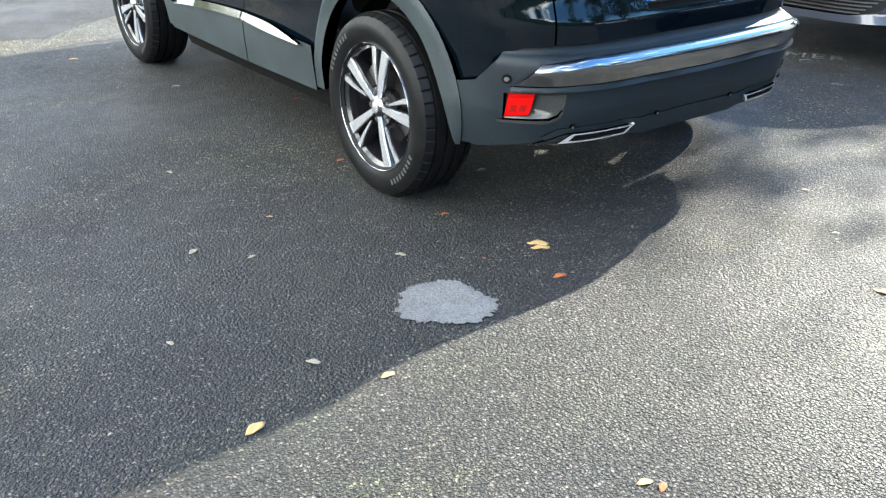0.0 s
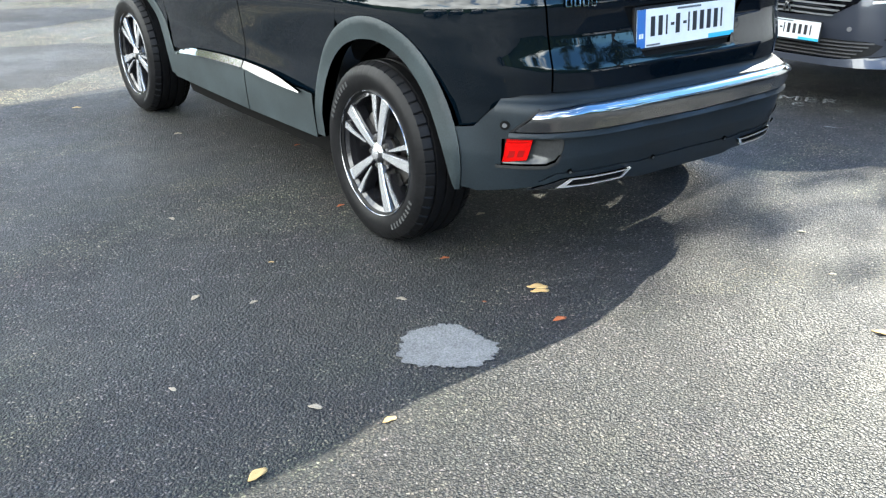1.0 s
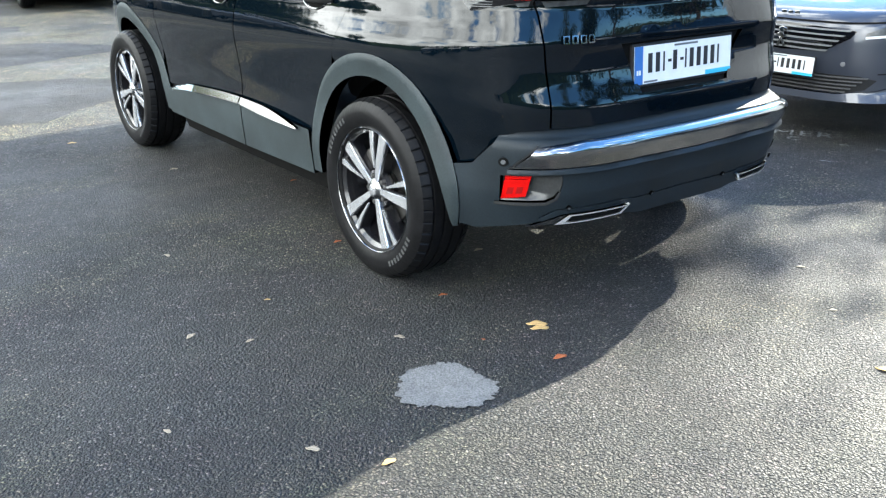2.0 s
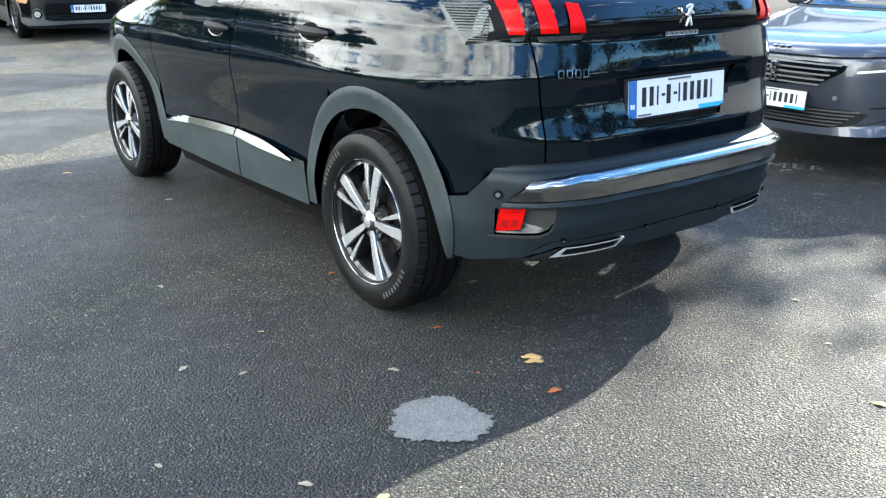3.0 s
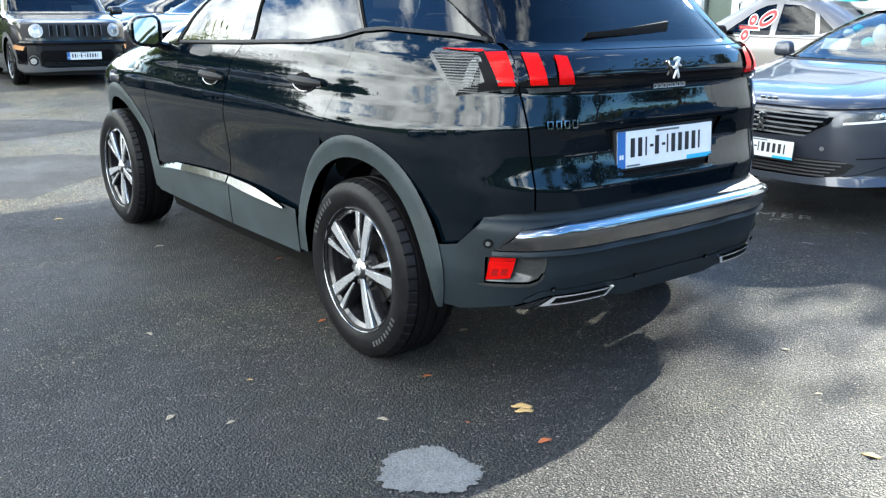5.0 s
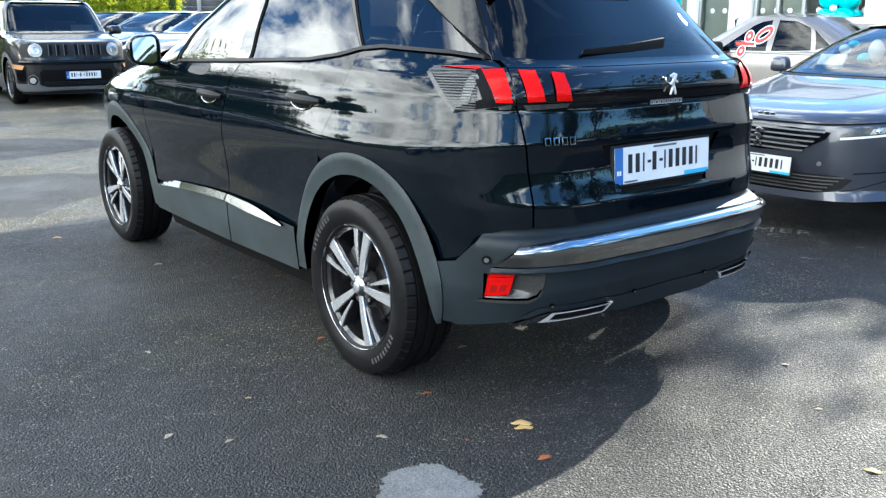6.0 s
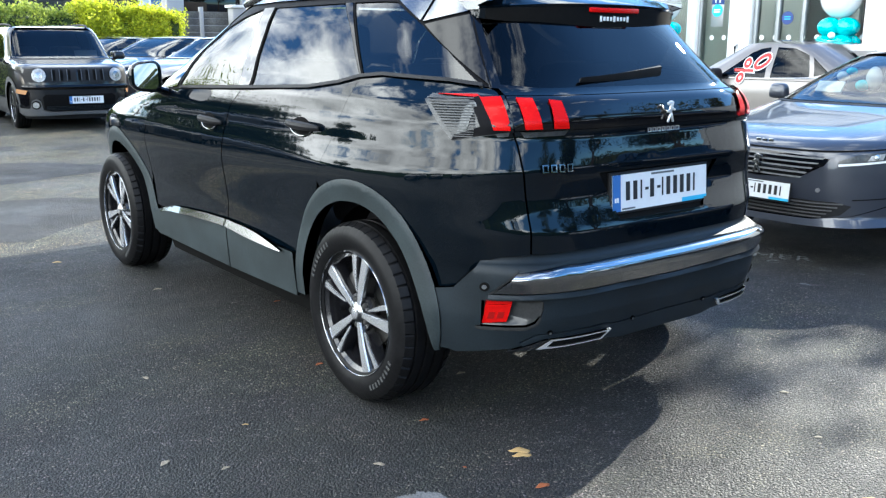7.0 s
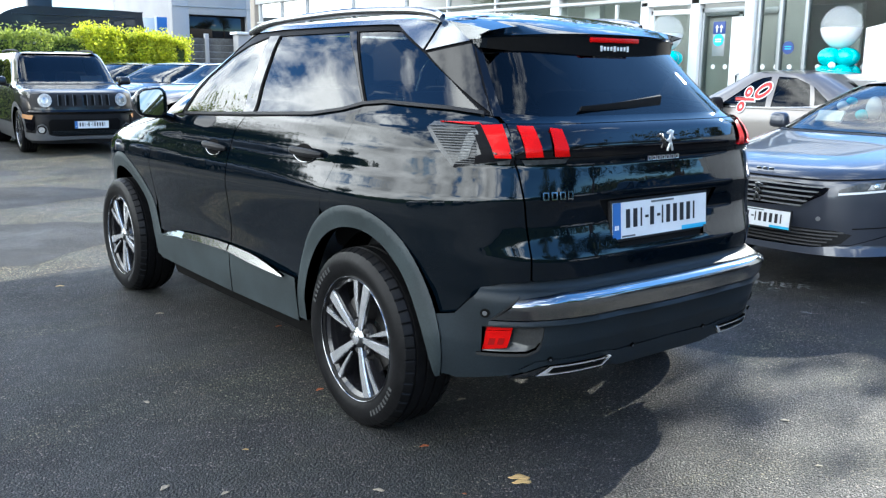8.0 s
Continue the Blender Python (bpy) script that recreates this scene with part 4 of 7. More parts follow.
    # spoiler over the rear window with the third brake lamp under its edge
    bm = bmesh.new()
    rows = []
    for x in np.linspace(-0.535, 0.535, 33):
        u = abs(x) / 0.535
        back = -0.435 + 0.150 * u ** 3
        ztop = 1.506 - 0.018 * u ** 2.5
        d = 1.06 - 0.60 * u ** 2.5
        sec = [(-0.06, 1.592 - 0.040 * u ** 3), (-0.20, 1.572 - 0.042 * u ** 3), (-0.33, 1.538 - 0.032 * u ** 3), (back + 0.012, ztop + 0.003), (back, ztop - 0.003), (back + 0.006, ztop - 0.003 - 0.010 * d), (back + 0.010, ztop - 0.006 - 0.076 * d), (-0.12, ztop - 0.008 - 0.060 * d)]
        rows.append([bm.verts.new((x, y, z)) for y, z in sec])
    for a, b in zip(rows, rows[1:]):
        for c in range(8):
            bm.faces.new((a[c], a[(c + 1) % 8], b[(c + 1) % 8], b[c]))
    bm.faces.new(rows[0])
    bm.faces.new(rows[-1])
    caps = []
    for row, s in ((rows[0], -1), (rows[-1], 1)):
        x, tip = row[0].co.x, row[4].co
        pts = [tuple(row[i].co)[1:] for i in (0, 1, 2, 3, 4)] + [(tip.y + 0.006, tip.z - 0.008), (-0.16, 1.478), (-0.06, 1.440)]
        caps.append([(x + s * e, y, z) for e in (0.0015, 0.007) for y, z in pts])
    spoiler = part("spoiler", bm, "paint_black", car, "gloss black roof spoiler")
    for v in caps:
        bm = bm_from(v, [tuple(range(8)), tuple(range(15, 7, -1))] + [(i, (i + 1) % 8, (i + 1) % 8 + 8, i + 8) for i in range(8)])
        part("silver_trim", bm, "satin_silver", spoiler, "satin silver end of the roof spoiler")
    # matt lower face with the third brake lamp
    bm = bmesh.new()
    rows = []
    for x in np.linspace(-0.52, 0.52, 29):
        u = abs(x) / 0.535
        back = -0.435 + 0.150 * u ** 3
        ztop = 1.506 - 0.018 * u ** 2.5
        d = 1.06 - 0.60 * u ** 2.5
        rows.append([bm.verts.new((x, back + o, ztop - z)) for o, z in ((0.0035, 0.012 * d + 0.002), (0.006, 0.006 + 0.077 * d), (0.02, 0.006 + 0.077 * d), (0.02, 0.012))])
    for a, b in zip(rows, rows[1:]):
        for c in range(4):
            bm.faces.new((a[c], a[(c + 1) % 4], b[(c + 1) % 4], b[c]))
    part("lower_face", bm, "under_dark", spoiler)
    boxed("brake_lamp", (0.0, -0.431, 1.481), (0.27, 0.014, 0.018), "lamp_red", spoiler, 0.004, "red high brake lamp")
    # dealer's sticker: bars
    for i in range(9):
        boxed("sticker_bar", (-0.073 + 0.0185 * i, -0.4325, 1.450), (0.010, 0.004, 0.015 if i % 4 else 0.021), "plate_white", spoiler, 0.001)
    # wiper
    wip = bmesh.new()
    sec = []
    for t in np.linspace(0, 1, 9):
        q, z = 0.37 - 0.47 * t, 1.232 + 0.024 * t ** 1.2
        p, nn = S.skin(q, z), S.normal(q, z)
        w = 0.005 + 0.016 * t
        sec.append([wip.verts.new(p + nn * o + np.array([0, 0, e])) for o, e in ((0.001, -w * 1.1), (0.012, -w * 0.9), (0.017, w * 0.5), (0.003, w * 1.1))])
    for a, b in zip(sec, sec[1:]):
        for c in range(4):
            wip.faces.new((a[c], a[(c + 1) % 4], b[(c + 1) % 4], b[c]))
    wip.faces.new(sec[0])
    wip.faces.new(sec[-1])
    part("rear_wiper", wip, "plastic_dark", tailgate, "black rear wiper")

    # door handles: a dark cup behind a bow with a silver edge
    for doors, q0, z0 in ((doors_rear, 1.715, 1.035), (doors_front, 2.605, 0.996)):
        for d, m in zip(doors, (False, True)):
            panel(S, "handle_cup", bend([(q0 + 0.115, z0 + 0.004), (q0 + 0.04, z0 - 0.034), (q0 - 0.02, z0 - 0.036), (q0 - 0.06, z0), (q0, z0 + 0.036), (q0 + 0.07, z0 + 0.03)], 4, True), "under_dark", d, off=0.001, thick=0.004, mirror=m, step=0.02)
            side = -1 if m else 1
            qs = np.linspace(q0 + 0.115, q0 - 0.125, 11)
            pts = [S.skin(side * q, z0 + 0.008 - 0.004 * (i - 5) / 5) + S.normal(side * q, z0) * (0.010 + 0.030 * math.sin(math.pi * i / 10) ** 0.6) for i, q in enumerate(qs)]
            part("door_handle", tube(pts, [0.008, 0.013, 0.015, 0.016, 0.016, 0.016, 0.016, 0.016, 0.015, 0.013, 0.008], 8, 1.1), "plastic_dark", d, "black door handle with silver edge")
            low_edge = [Vector(p) + Vector((0, 0, -0.014)) for p in pts]
            part("handle_trim", tube(low_edge[1:8], 0.0022, 6), "satin_silver", d)
            ring = [(side * (q0 + 0.022 + 0.088 * math.cos(t)), z0 + 0.036 * math.sin(t)) for t in np.linspace(math.pi * 0.95, math.pi * 2.05, 14)]
            part("cup_ring", tube([S.skin(q, z) + S.normal(q, z) * 0.004 for q, z in ring], 0.0028, 6), "satin_silver", d)

    # mirrors
    for s in (-1, 1):
        pod = hang("door_mirror", None, car)
        bm = bmesh.new()
        bmesh.ops.create_uvsphere(bm, u_segments=28, v_segments=18, radius=1.0)
        for v in bm.verts:
            x, y, z = v.co
            sq = lambda a, e: math.copysign(abs(a) ** e, a)
            yy = max(sq(y, 0.8) * (0.085 if y > 0 else 0.075), -0.045)
            v.co = Vector((sq(x, 0.62) * 0.082, yy, sq(z, 0.60) * ((0.084 if z > 0 else 0.074) - 0.016 * x * s)))
        swing = Matrix.Translation((1.003 * s, 1.80, 1.185)) @ Matrix.Rotation(radians(13 * s), 4, "Z")
        bmesh.ops.transform(bm, verts=bm.verts, matrix=swing)
        part("mirror_housing", bm, "paint_black", pod, "gloss black door mirror")
        rim = bend([(0.092, 0.0), (0.082, 0.056), (0.0, 0.066), (-0.082, 0.056), (-0.092, 0.0), (-0.080, -0.050), (0.0, -0.058), (0.080, -0.050)], 4, True)
        v, tri = sheet(rim, [], 0.03)
        face = [tuple(swing @ Vector((p[0] * 0.62, -0.054 + 0.062 * p[1], 0.003 + p[1] * (1 - 1.2 * p[0] * s)))) for p in v]
        me = mesh_of("mirror_glass", face, [tuple(t) for t in tri], "mirror_glass", True)
        hang("mirror_glass", me, pod, "mirror glass")
        part("mirror_foot", tube([(0.885 * s, 1.82, 1.105), (0.93 * s, 1.81, 1.125), (0.99 * s, 1.80, 1.14)], [0.05, 0.04, 0.035], 10, 0.5), "gloss_black", pod)

    # wheels
    for y, turn in ((0.014, 104), (2.715, 122)):
        for s in (-1, 1):
            m = pose(0.791 * s, y, 0.350, 0, 0, 0 if s < 0 else 180)
            build_wheel(car, m, turn, radius=0.351, width=0.232)

    # cabin: floor, seats and dashboard seen through the glass
    boxed("cabin_floor", (0, 1.0, 0.42), (1.5, 2.9, 0.06), "seat_cloth", car, 0.02)
    boxed("dashboard", (0, 2.02, 0.98), (1.40, 0.40, 0.22), "plastic_dark", car, 0.06)
    boxed("parcel_shelf", (0, -0.22, 1.10), (1.25, 0.55, 0.03), "seat_cloth", car, 0.01)
    for x in (-0.38, 0.38):
        for y in (1.15, 0.22):
            seat = hang("seat", None, car)
            boxed("cushion", (x, y + 0.16, 0.66), (0.50, 0.52, 0.16), "seat_cloth", seat, 0.05)
            boxed("backrest", (x, y - 0.16, 0.98), (0.48, 0.14, 0.62), "seat_cloth", seat, 0.05, rot=Euler((radians(-14), 0, 0)).to_matrix(), taper=0.85)
            boxed("headrest", (x, y - 0.27, 1.36), (0.26, 0.10, 0.17), "seat_cloth", seat, 0.04)
    v, f = lathe([(0.178, 0.0), (0.184, 0.012), (0.190, 0.0), (0.184, -0.012)], 36, close=True)
    bm = bm_from(v, f)
    bmesh.ops.transform(bm, verts=bm.verts, matrix=Matrix.Translation((0.38, 1.68, 1.02)) @ Euler((0, radians(-25), radians(90))).to_matrix().to_4x4())
    part("steering_wheel", bm, "plastic_dark", car)
    return car


def plate_box(w, h, d):
    """A plate in its own plane: x across, y up, z out."""
    bm = bmesh.new()
    block(bm, (0, 0, 0), (w, h, d), 0.003)
    v = [tuple(p.co) for p in bm.verts]
    bm.verts.index_update()
    f = [tuple(p.index for p in q.verts) for q in bm.faces]
    bm.free()
    return v, f


def fill_plate(holder, w, h, z, cyan):
    """White field, blue end, bars for the characters."""
    def tile(name, x0, x1, y0, y1, lift, mat):
        bm = bmesh.new()
        block(bm, ((x0 + x1) / 2, (y0 + y1) / 2, z + lift), (x1 - x0, y1 - y0, 0.002))
        part(name, bm, mat, holder, smooth=False)
    tile("plate_field", -w / 2, w / 2, -h / 2, h / 2, 0.0, "plate_white")
    tile("plate_end", -w / 2, -w / 2 + 0.042, -h / 2, h / 2, 0.0012, "plate_blue")
    for i in range(2):
        tile("plate_mark", -w / 2 + 0.010 + 0.012 * i, -w / 2 + 0.018 + 0.012 * i, -0.032, -0.016, 0.0026, "plate_white")
    x, low, high = -w / 2 + 0.070, -h * 0.22, h * 0.30
    for i, wide in enumerate((1, 1, 0.35, 2, 1, 2, 0.35, 1, 1, 1, 1, 0.4)):
        if i in (3, 5):
            b = 0.018
            tile("character_bar", x, x + b, (low + high) / 2 - 0.005, (low + high) / 2 + 0.005, 0.0014, "ink")
            x += b + 0.009
            continue
        b = 0.040 * w * (wide if wide < 2 else 1)
        tile("character_bar", x, x + b, low, high, 0.0014, "ink")
        x += b + 0.0185
    tile("dealer_line", -0.06, 0.07, h / 2 - 0.012, h / 2 - 0.005, 0.0014, "ink_grey")
    if cyan:
        tile("dealer_end", 0.12, w / 2, -h / 2, -h / 2 + 0.016, 0.0013, "plate_cyan")
        tile("dealer_line", -w / 2 + 0.05, -w / 2 + 0.12, -h / 2 + 0.004, -h / 2 + 0.010, 0.0014, "ink_grey")


def emblem(parent, at):
    """The maker's mark as a plain upright shape of a few bars."""
    x, y, z = at
    bm = bmesh.new()
    for cx, cz, sx, sz, a in ((0.0, 0.02, 0.022, 0.062, 18), (-0.014, 0.042, 0.034, 0.014, -20), (0.018, 0.012, 0.030, 0.010, 30), (-0.016, 0.004, 0.030, 0.010, -30), (0.010, -0.030, 0.012, 0.052, -22), (-0.012, -0.034, 0.012, 0.046, 26)):
        block(bm, (cx * 0.72, 0, cz * 0.72), (sx * 0.72, 0.008, sz * 0.72), 0.003, Euler((0, radians(a), 0)).to_matrix())
    bmesh.ops.translate(bm, verts=bm.verts, vec=(x, y - 0.002, z))
    part("emblem", bm, "badge_silver", parent, "small chrome emblem")


def bars_row(parent, q0, z0, height, count, pitch, mat):
    """Raised lettering as a row of small bars on the tailgate."""
    for i in range(count):
        q = q0 - i * pitch
        panel(SUV, "badge_bar", [(q, z0 + height / 2), (q - pitch * 0.72, z0 + height / 2), (q - pitch * 0.72, z0 - height / 2), (q, z0 - height / 2)], mat, parent, off=0.007, thick=0.005, holes=[[(q - pitch * 0.13, z0 + height * 0.35), (q - pitch * 0.59, z0 + height * 0.35), (q - pitch * 0.59, z0 - height * 0.35), (q - pitch * 0.13, z0 - height * 0.35)]], step=0.05)


build_suv()

# ---- more materials for the surroundings ----
material("paint_slate", (0.040, 0.046, 0.062), 0.30, 0.30, 1.0, grain=0.12, scale=900)
material("paint_silver", (0.21, 0.195, 0.185), 0.34, 0.6, 1.0, grain=0.1, scale=900)
material("paint_jeep", (0.011, 0.011, 0.012), 0.35, 0.0, 1.0, grain=0.1, scale=900, spec=0.2)
material("paint_white", (0.62, 0.62, 0.62), 0.3, 0.0, 1.0)
material("clad_grey", (0.085, 0.086, 0.088), 0.5, grain=0.15, scale=120, stain=0.15)
material("headlamp_glass", (0.36, 0.36, 0.35), 0.30, 0.2, 0.5, grain=0.45, scale=40)
material("slat_silver", (0.20, 0.205, 0.21), 0.30, 0.2, grain=0.1, scale=60)
material("amber", (0.50, 0.27, 0.13), 0.2, 0.0, 0.8)
material("render_grey", (0.36, 0.36, 0.37), 0.8, grain=0.06, scale=30, stain=0.08, stain_scale=0.8)
material("render_tan", (0.34, 0.30, 0.26), 0.8, grain=0.06, scale=30, stain=0.08, stain_scale=0.8)
material("fascia", (0.50, 0.51, 0.52), 0.5, grain=0.05, scale=8, stain=0.06)
material("frame_white", (0.80, 0.80, 0.80), 0.35, grain=0.03, stain=0.04)
material("frame_pale", (0.50, 0.51, 0.51), 0.4, grain=0.04, stain=0.06)
material("frame_grey", (0.30, 0.32, 0.33), 0.35, 0.4, grain=0.05)
material("room_wall", (0.44, 0.44, 0.42), 0.7, grain=0.05, stain=0.1, stain_scale=0.7)
material("room_floor", (0.30, 0.30, 0.29), 0.4, grain=0.08, stain=0.1)
material("sign_blue", (0.015, 0.045, 0.20), 0.4)
material("sign_cyan", (0.02, 0.45, 0.75), 0.4)
material("balloon_teal", (0.0, 0.56, 0.60), 0.22, 0.0, 0.3, grain=0.05, scale=6)
material("balloon_white", (0.80, 0.82, 0.82), 0.15, 0.0, 0.5, grain=0.03)
material("balloon_clear", (0.80, 0.84, 0.84), 0.08)
MATS["balloon_clear"].node_tree.nodes["Principled BSDF"].inputs["Alpha"].default_value = 0.22
material("sticker_red", (0.46, 0.022, 0.02), 0.5)
material("fence_board", (0.10, 0.10, 0.10), 0.85, grain=0.3, scale=25, stain=0.25, bump=0.002)
material("van_dark", (0.006, 0.007, 0.012), 0.35, 0.0, 0.35, grain=0.2, scale=3)
material("leaf_tan", (0.50, 0.33, 0.13), 0.7, grain=0.25, scale=60, bump=0.001)
material("leaf_pale", (0.34, 0.29, 0.21), 0.7, grain=0.25, scale=60, bump=0.001)
material("leaf_rust", (0.36, 0.10, 0.03), 0.7, grain=0.3, scale=60, bump=0.001)
material("chalk", (0.135, 0.14, 0.145), 0.9, grain=0.75, scale=60, stain=0.4, stain_scale=14)
material("bark", (0.10, 0.075, 0.055), 0.9, grain=0.3, scale=30, bump=0.004)
glass("shop_glass", (0.84, 0.88, 0.86), gloss=0.55)


def foliage(name, low, high):
    m = bpy.data.materials.new(name)
    m.use_nodes = True
    n, link = m.node_tree.nodes, m.node_tree.links.new
    b = n["Principled BSDF"]
    b.inputs["Roughness"].default_value = 0.45
    geo = n.new("ShaderNodeNewGeometry")
    where = n.new("ShaderNodeTexCoord")
    wide = n.new("ShaderNodeTexNoise")
    wide.inputs["Scale"].default_value = 0.9
    link(where.outputs["Object"], wide.inputs["Vector"])
    add = n.new("ShaderNodeMath")
    add.operation = "MULTIPLY_ADD"
    link(geo.outputs["Random Per Island"], add.inputs[0])
    add.inputs[1].default_value = 0.6
    half = n.new("ShaderNodeMath")
    half.operation = "MULTIPLY"
    link(wide.outputs["Fac"], half.inputs[0])
    half.inputs[1].default_value = 0.45
    link(half.outputs["Value"], add.inputs[2])
    ramp = n.new("ShaderNodeValToRGB")
    ramp.color_ramp.elements[0].position, ramp.color_ramp.elements[0].color = 0.15, (*low, 1)
    ramp.color_ramp.elements[1].position, ramp.color_ramp.elements[1].color = 0.85, (*high, 1)
    link(add.outputs["Value"], ramp.inputs["Fac"])
    link(ramp.outputs["Color"], b.inputs["Base Color"])
    b.inputs["Transmission Weight"].default_value = 0.0
    thin = n.new("ShaderNodeBsdfTranslucent")
    link(ramp.outputs["Color"], thin.inputs["Color"])
    mix = n.new("ShaderNodeMixShader")
    mix.inputs["Fac"].default_value = 0.5
    link(b.outputs["BSDF"], mix.inputs[1])
    link(thin.outputs["BSDF"], mix.inputs[2])
    link(mix.outputs["Shader"], n["Material Output"].inputs["Surface"])
    MATS[name] = m


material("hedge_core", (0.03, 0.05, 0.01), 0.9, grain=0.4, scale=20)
foliage("hedge_leaf", (0.24, 0.33, 0.02), (0.80, 0.78, 0.05))
foliage("dark_leaf", (0.11, 0.17, 0.03), (0.46, 0.52, 0.09))
foliage("tree_leaf", (0.020, 0.040, 0.010), (0.09, 0.11, 0.03))


def leaf_cloud(points, normals, size, seed):
    """Small pointed leaves, one island each, about points."""
    rng = np.random.default_rng(seed)
    n = len(points)
    d = rng.normal(size=(n, 3)) + normals * 0.4
    d /= np.linalg.norm(d, axis=1, keepdims=True)
    up = normals + rng.normal(size=(n, 3)) * 0.7
    s = np.cross(d, up)
    s /= np.linalg.norm(s, axis=1, keepdims=True) + 1e-9
    l = (size * rng.uniform(0.6, 1.3, n))[:, None]
    p = points
    v = np.stack([p, p + d * l * 0.5 + s * l * 0.28, p + d * l, p + d * l * 0.5 - s * l * 0.28], 1).reshape(-1, 3)
    f = np.arange(4 * n).reshape(-1, 4)
    return v, f


def leaf_mesh(name, v, f, mat):
    me = bpy.data.meshes.new(name)
    me.vertices.add(len(v))
    me.vertices.foreach_set("co", v.ravel())
    me.loops.add(f.size)
    me.loops.foreach_set("vertex_index", f.ravel())
    me.polygons.add(len(f))
    me.polygons.foreach_set("loop_start", np.arange(0, f.size, 4))
    me.update(calc_edges=True)
    me.materials.append(MATS[mat])
    return me


def hedge(name, a, b, depth, height, label, leaves=26000, size=0.085, seed=3):
    """A clipped hedge from a to b: an uneven core and a coat of leaves."""
    rng = np.random.default_rng(seed)
    a, b = np.array(a, float), np.array(b, float)
    along = b - a
    length = np.linalg.norm(along)
    along /= length
    out = np.array([along[1], -along[0]])
    root = tagged(new(name), label, "hedge")
    root.location = (*a, 0)
    u, w = rng.uniform(0, length, leaves), rng.uniform(0, 1, leaves)
    bulge = 0.10 * np.sin(u * 1.7 + 0.6) + 0.07 * np.sin(u * 4.1) + 0.05 * np.sin(u * 9.3)
    top = height + 0.8 * bulge
    share = rng.uniform(size=leaves)
    face = share < 0.5
    crown = (share >= 0.5) & (share < 0.8)
    off = np.where(face, depth / 2 + bulge + rng.normal(0, 0.05, leaves), rng.uniform(-1, 1, leaves) * depth / 2)
    off = np.where(share >= 0.9, -depth / 2 - bulge, off)
    z = np.where(crown, top + rng.normal(0, 0.05, leaves) + (rng.uniform(size=leaves) < 0.04) * 0.18, w * top)
    ends = (share >= 0.8) & (share < 0.9)
    u = np.where(ends, np.where(rng.uniform(size=leaves) < 0.5, -0.05, length + 0.05) + rng.normal(0, 0.06, leaves), u)
    round_off = np.clip((z - (top - 0.35)) / 0.35, 0, 1) * 0.18
    off = off - np.sign(off) * round_off * face
    pts = np.stack([along[0] * u + out[0] * off, along[1] * u + out[1] * off, z], -1)
    nor = np.where(crown[:, None], np.array([0, 0, 1.0]), np.where(face[:, None], np.array([out[0], out[1], 0.3]), np.array([0, 0, 0.5])))
    v, f = leaf_cloud(pts, nor, size, seed)
    hang("leaves", leaf_mesh("leaves", v, f, "tree_leaf" if name != "hedge" else "hedge_leaf" if "yellow" in label else "dark_leaf"), root)
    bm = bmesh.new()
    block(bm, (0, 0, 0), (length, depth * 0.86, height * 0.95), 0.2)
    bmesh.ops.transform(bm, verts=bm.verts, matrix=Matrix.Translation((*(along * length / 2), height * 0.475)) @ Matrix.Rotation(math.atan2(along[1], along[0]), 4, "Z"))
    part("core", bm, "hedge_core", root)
    return root


def tree(at, height, spread, seed, label, n=7000, leaves="tree_leaf"):
    rng = np.random.default_rng(seed)
    root = tagged(new("tree"), label, "tree", "trees round the forecourt")
    root.location = (*at, 0)
    trunk = [(0, 0, 0), (0.05, 0.03, height * 0.2), (-0.04, 0.06, height * 0.42), (0.05, 0, height * 0.7)]
    part("trunk", tube(bend(trunk, 4), [0.20 - 0.012 * i for i in range(13)], 9), "bark", root)
    tips = []
    for i in range(9):
        a, h = rng.uniform(0, 2 * math.pi), height * rng.uniform(0.28, 0.6)
        r, rise = spread * rng.uniform(0.5, 0.9), height * rng.uniform(0.15, 0.38)
        pts = bend([(0, 0, h), (r * 0.45 * math.cos(a), r * 0.45 * math.sin(a), h + rise * 0.5), (r * math.cos(a + 0.25), r * math.sin(a + 0.25), h + rise)], 4)
        part("limb", tube(pts, [0.075 - 0.007 * k for k in range(9)], 6), "bark", root)
        tips += pts[3:]
    tips += [(0, 0, height * 0.85), (0.2, 0.3, height * 0.95), (-0.3, 0, height * 0.9)]
    tips = np.array(tips)
    c = tips[rng.integers(0, len(tips), n)]
    pts = c + rng.normal(size=(n, 3)) * np.array([0.42, 0.42, 0.34]) * spread * 0.42
    v, f = leaf_cloud(pts, np.tile(np.array([0, 0, 1.0]), (n, 1)), 0.16, seed)
    hang("crown", leaf_mesh("crown", v, f, leaves), root)
    return root


# ---- other parked cars ----
def simple_wheel(parent, m, radius, rim, width, turn, dark=True):
    wheel = hang("wheel", None, parent, m=m)
    g = wheel_meshes(radius, rim, width, False, 72)
    part("tyre", bm_from(*g["tyre"]), "rubber", wheel)
    part("rim", bm_from(*g["lip"]), "rim_polished", wheel)
    part("barrel", bm_from(*g["barrel"]), "rim_dark", wheel)
    for i in range(10):
        a = radians(turn + 36 * i)
        part("spoke", spoke_prism(a, 0.03, 0.03, a, rim - 0.01, 0.038, -width / 2 + 0.016, -width / 2 + 0.014, 0.02), "rim_dark" if dark else "rim_polished", wheel)
    return wheel


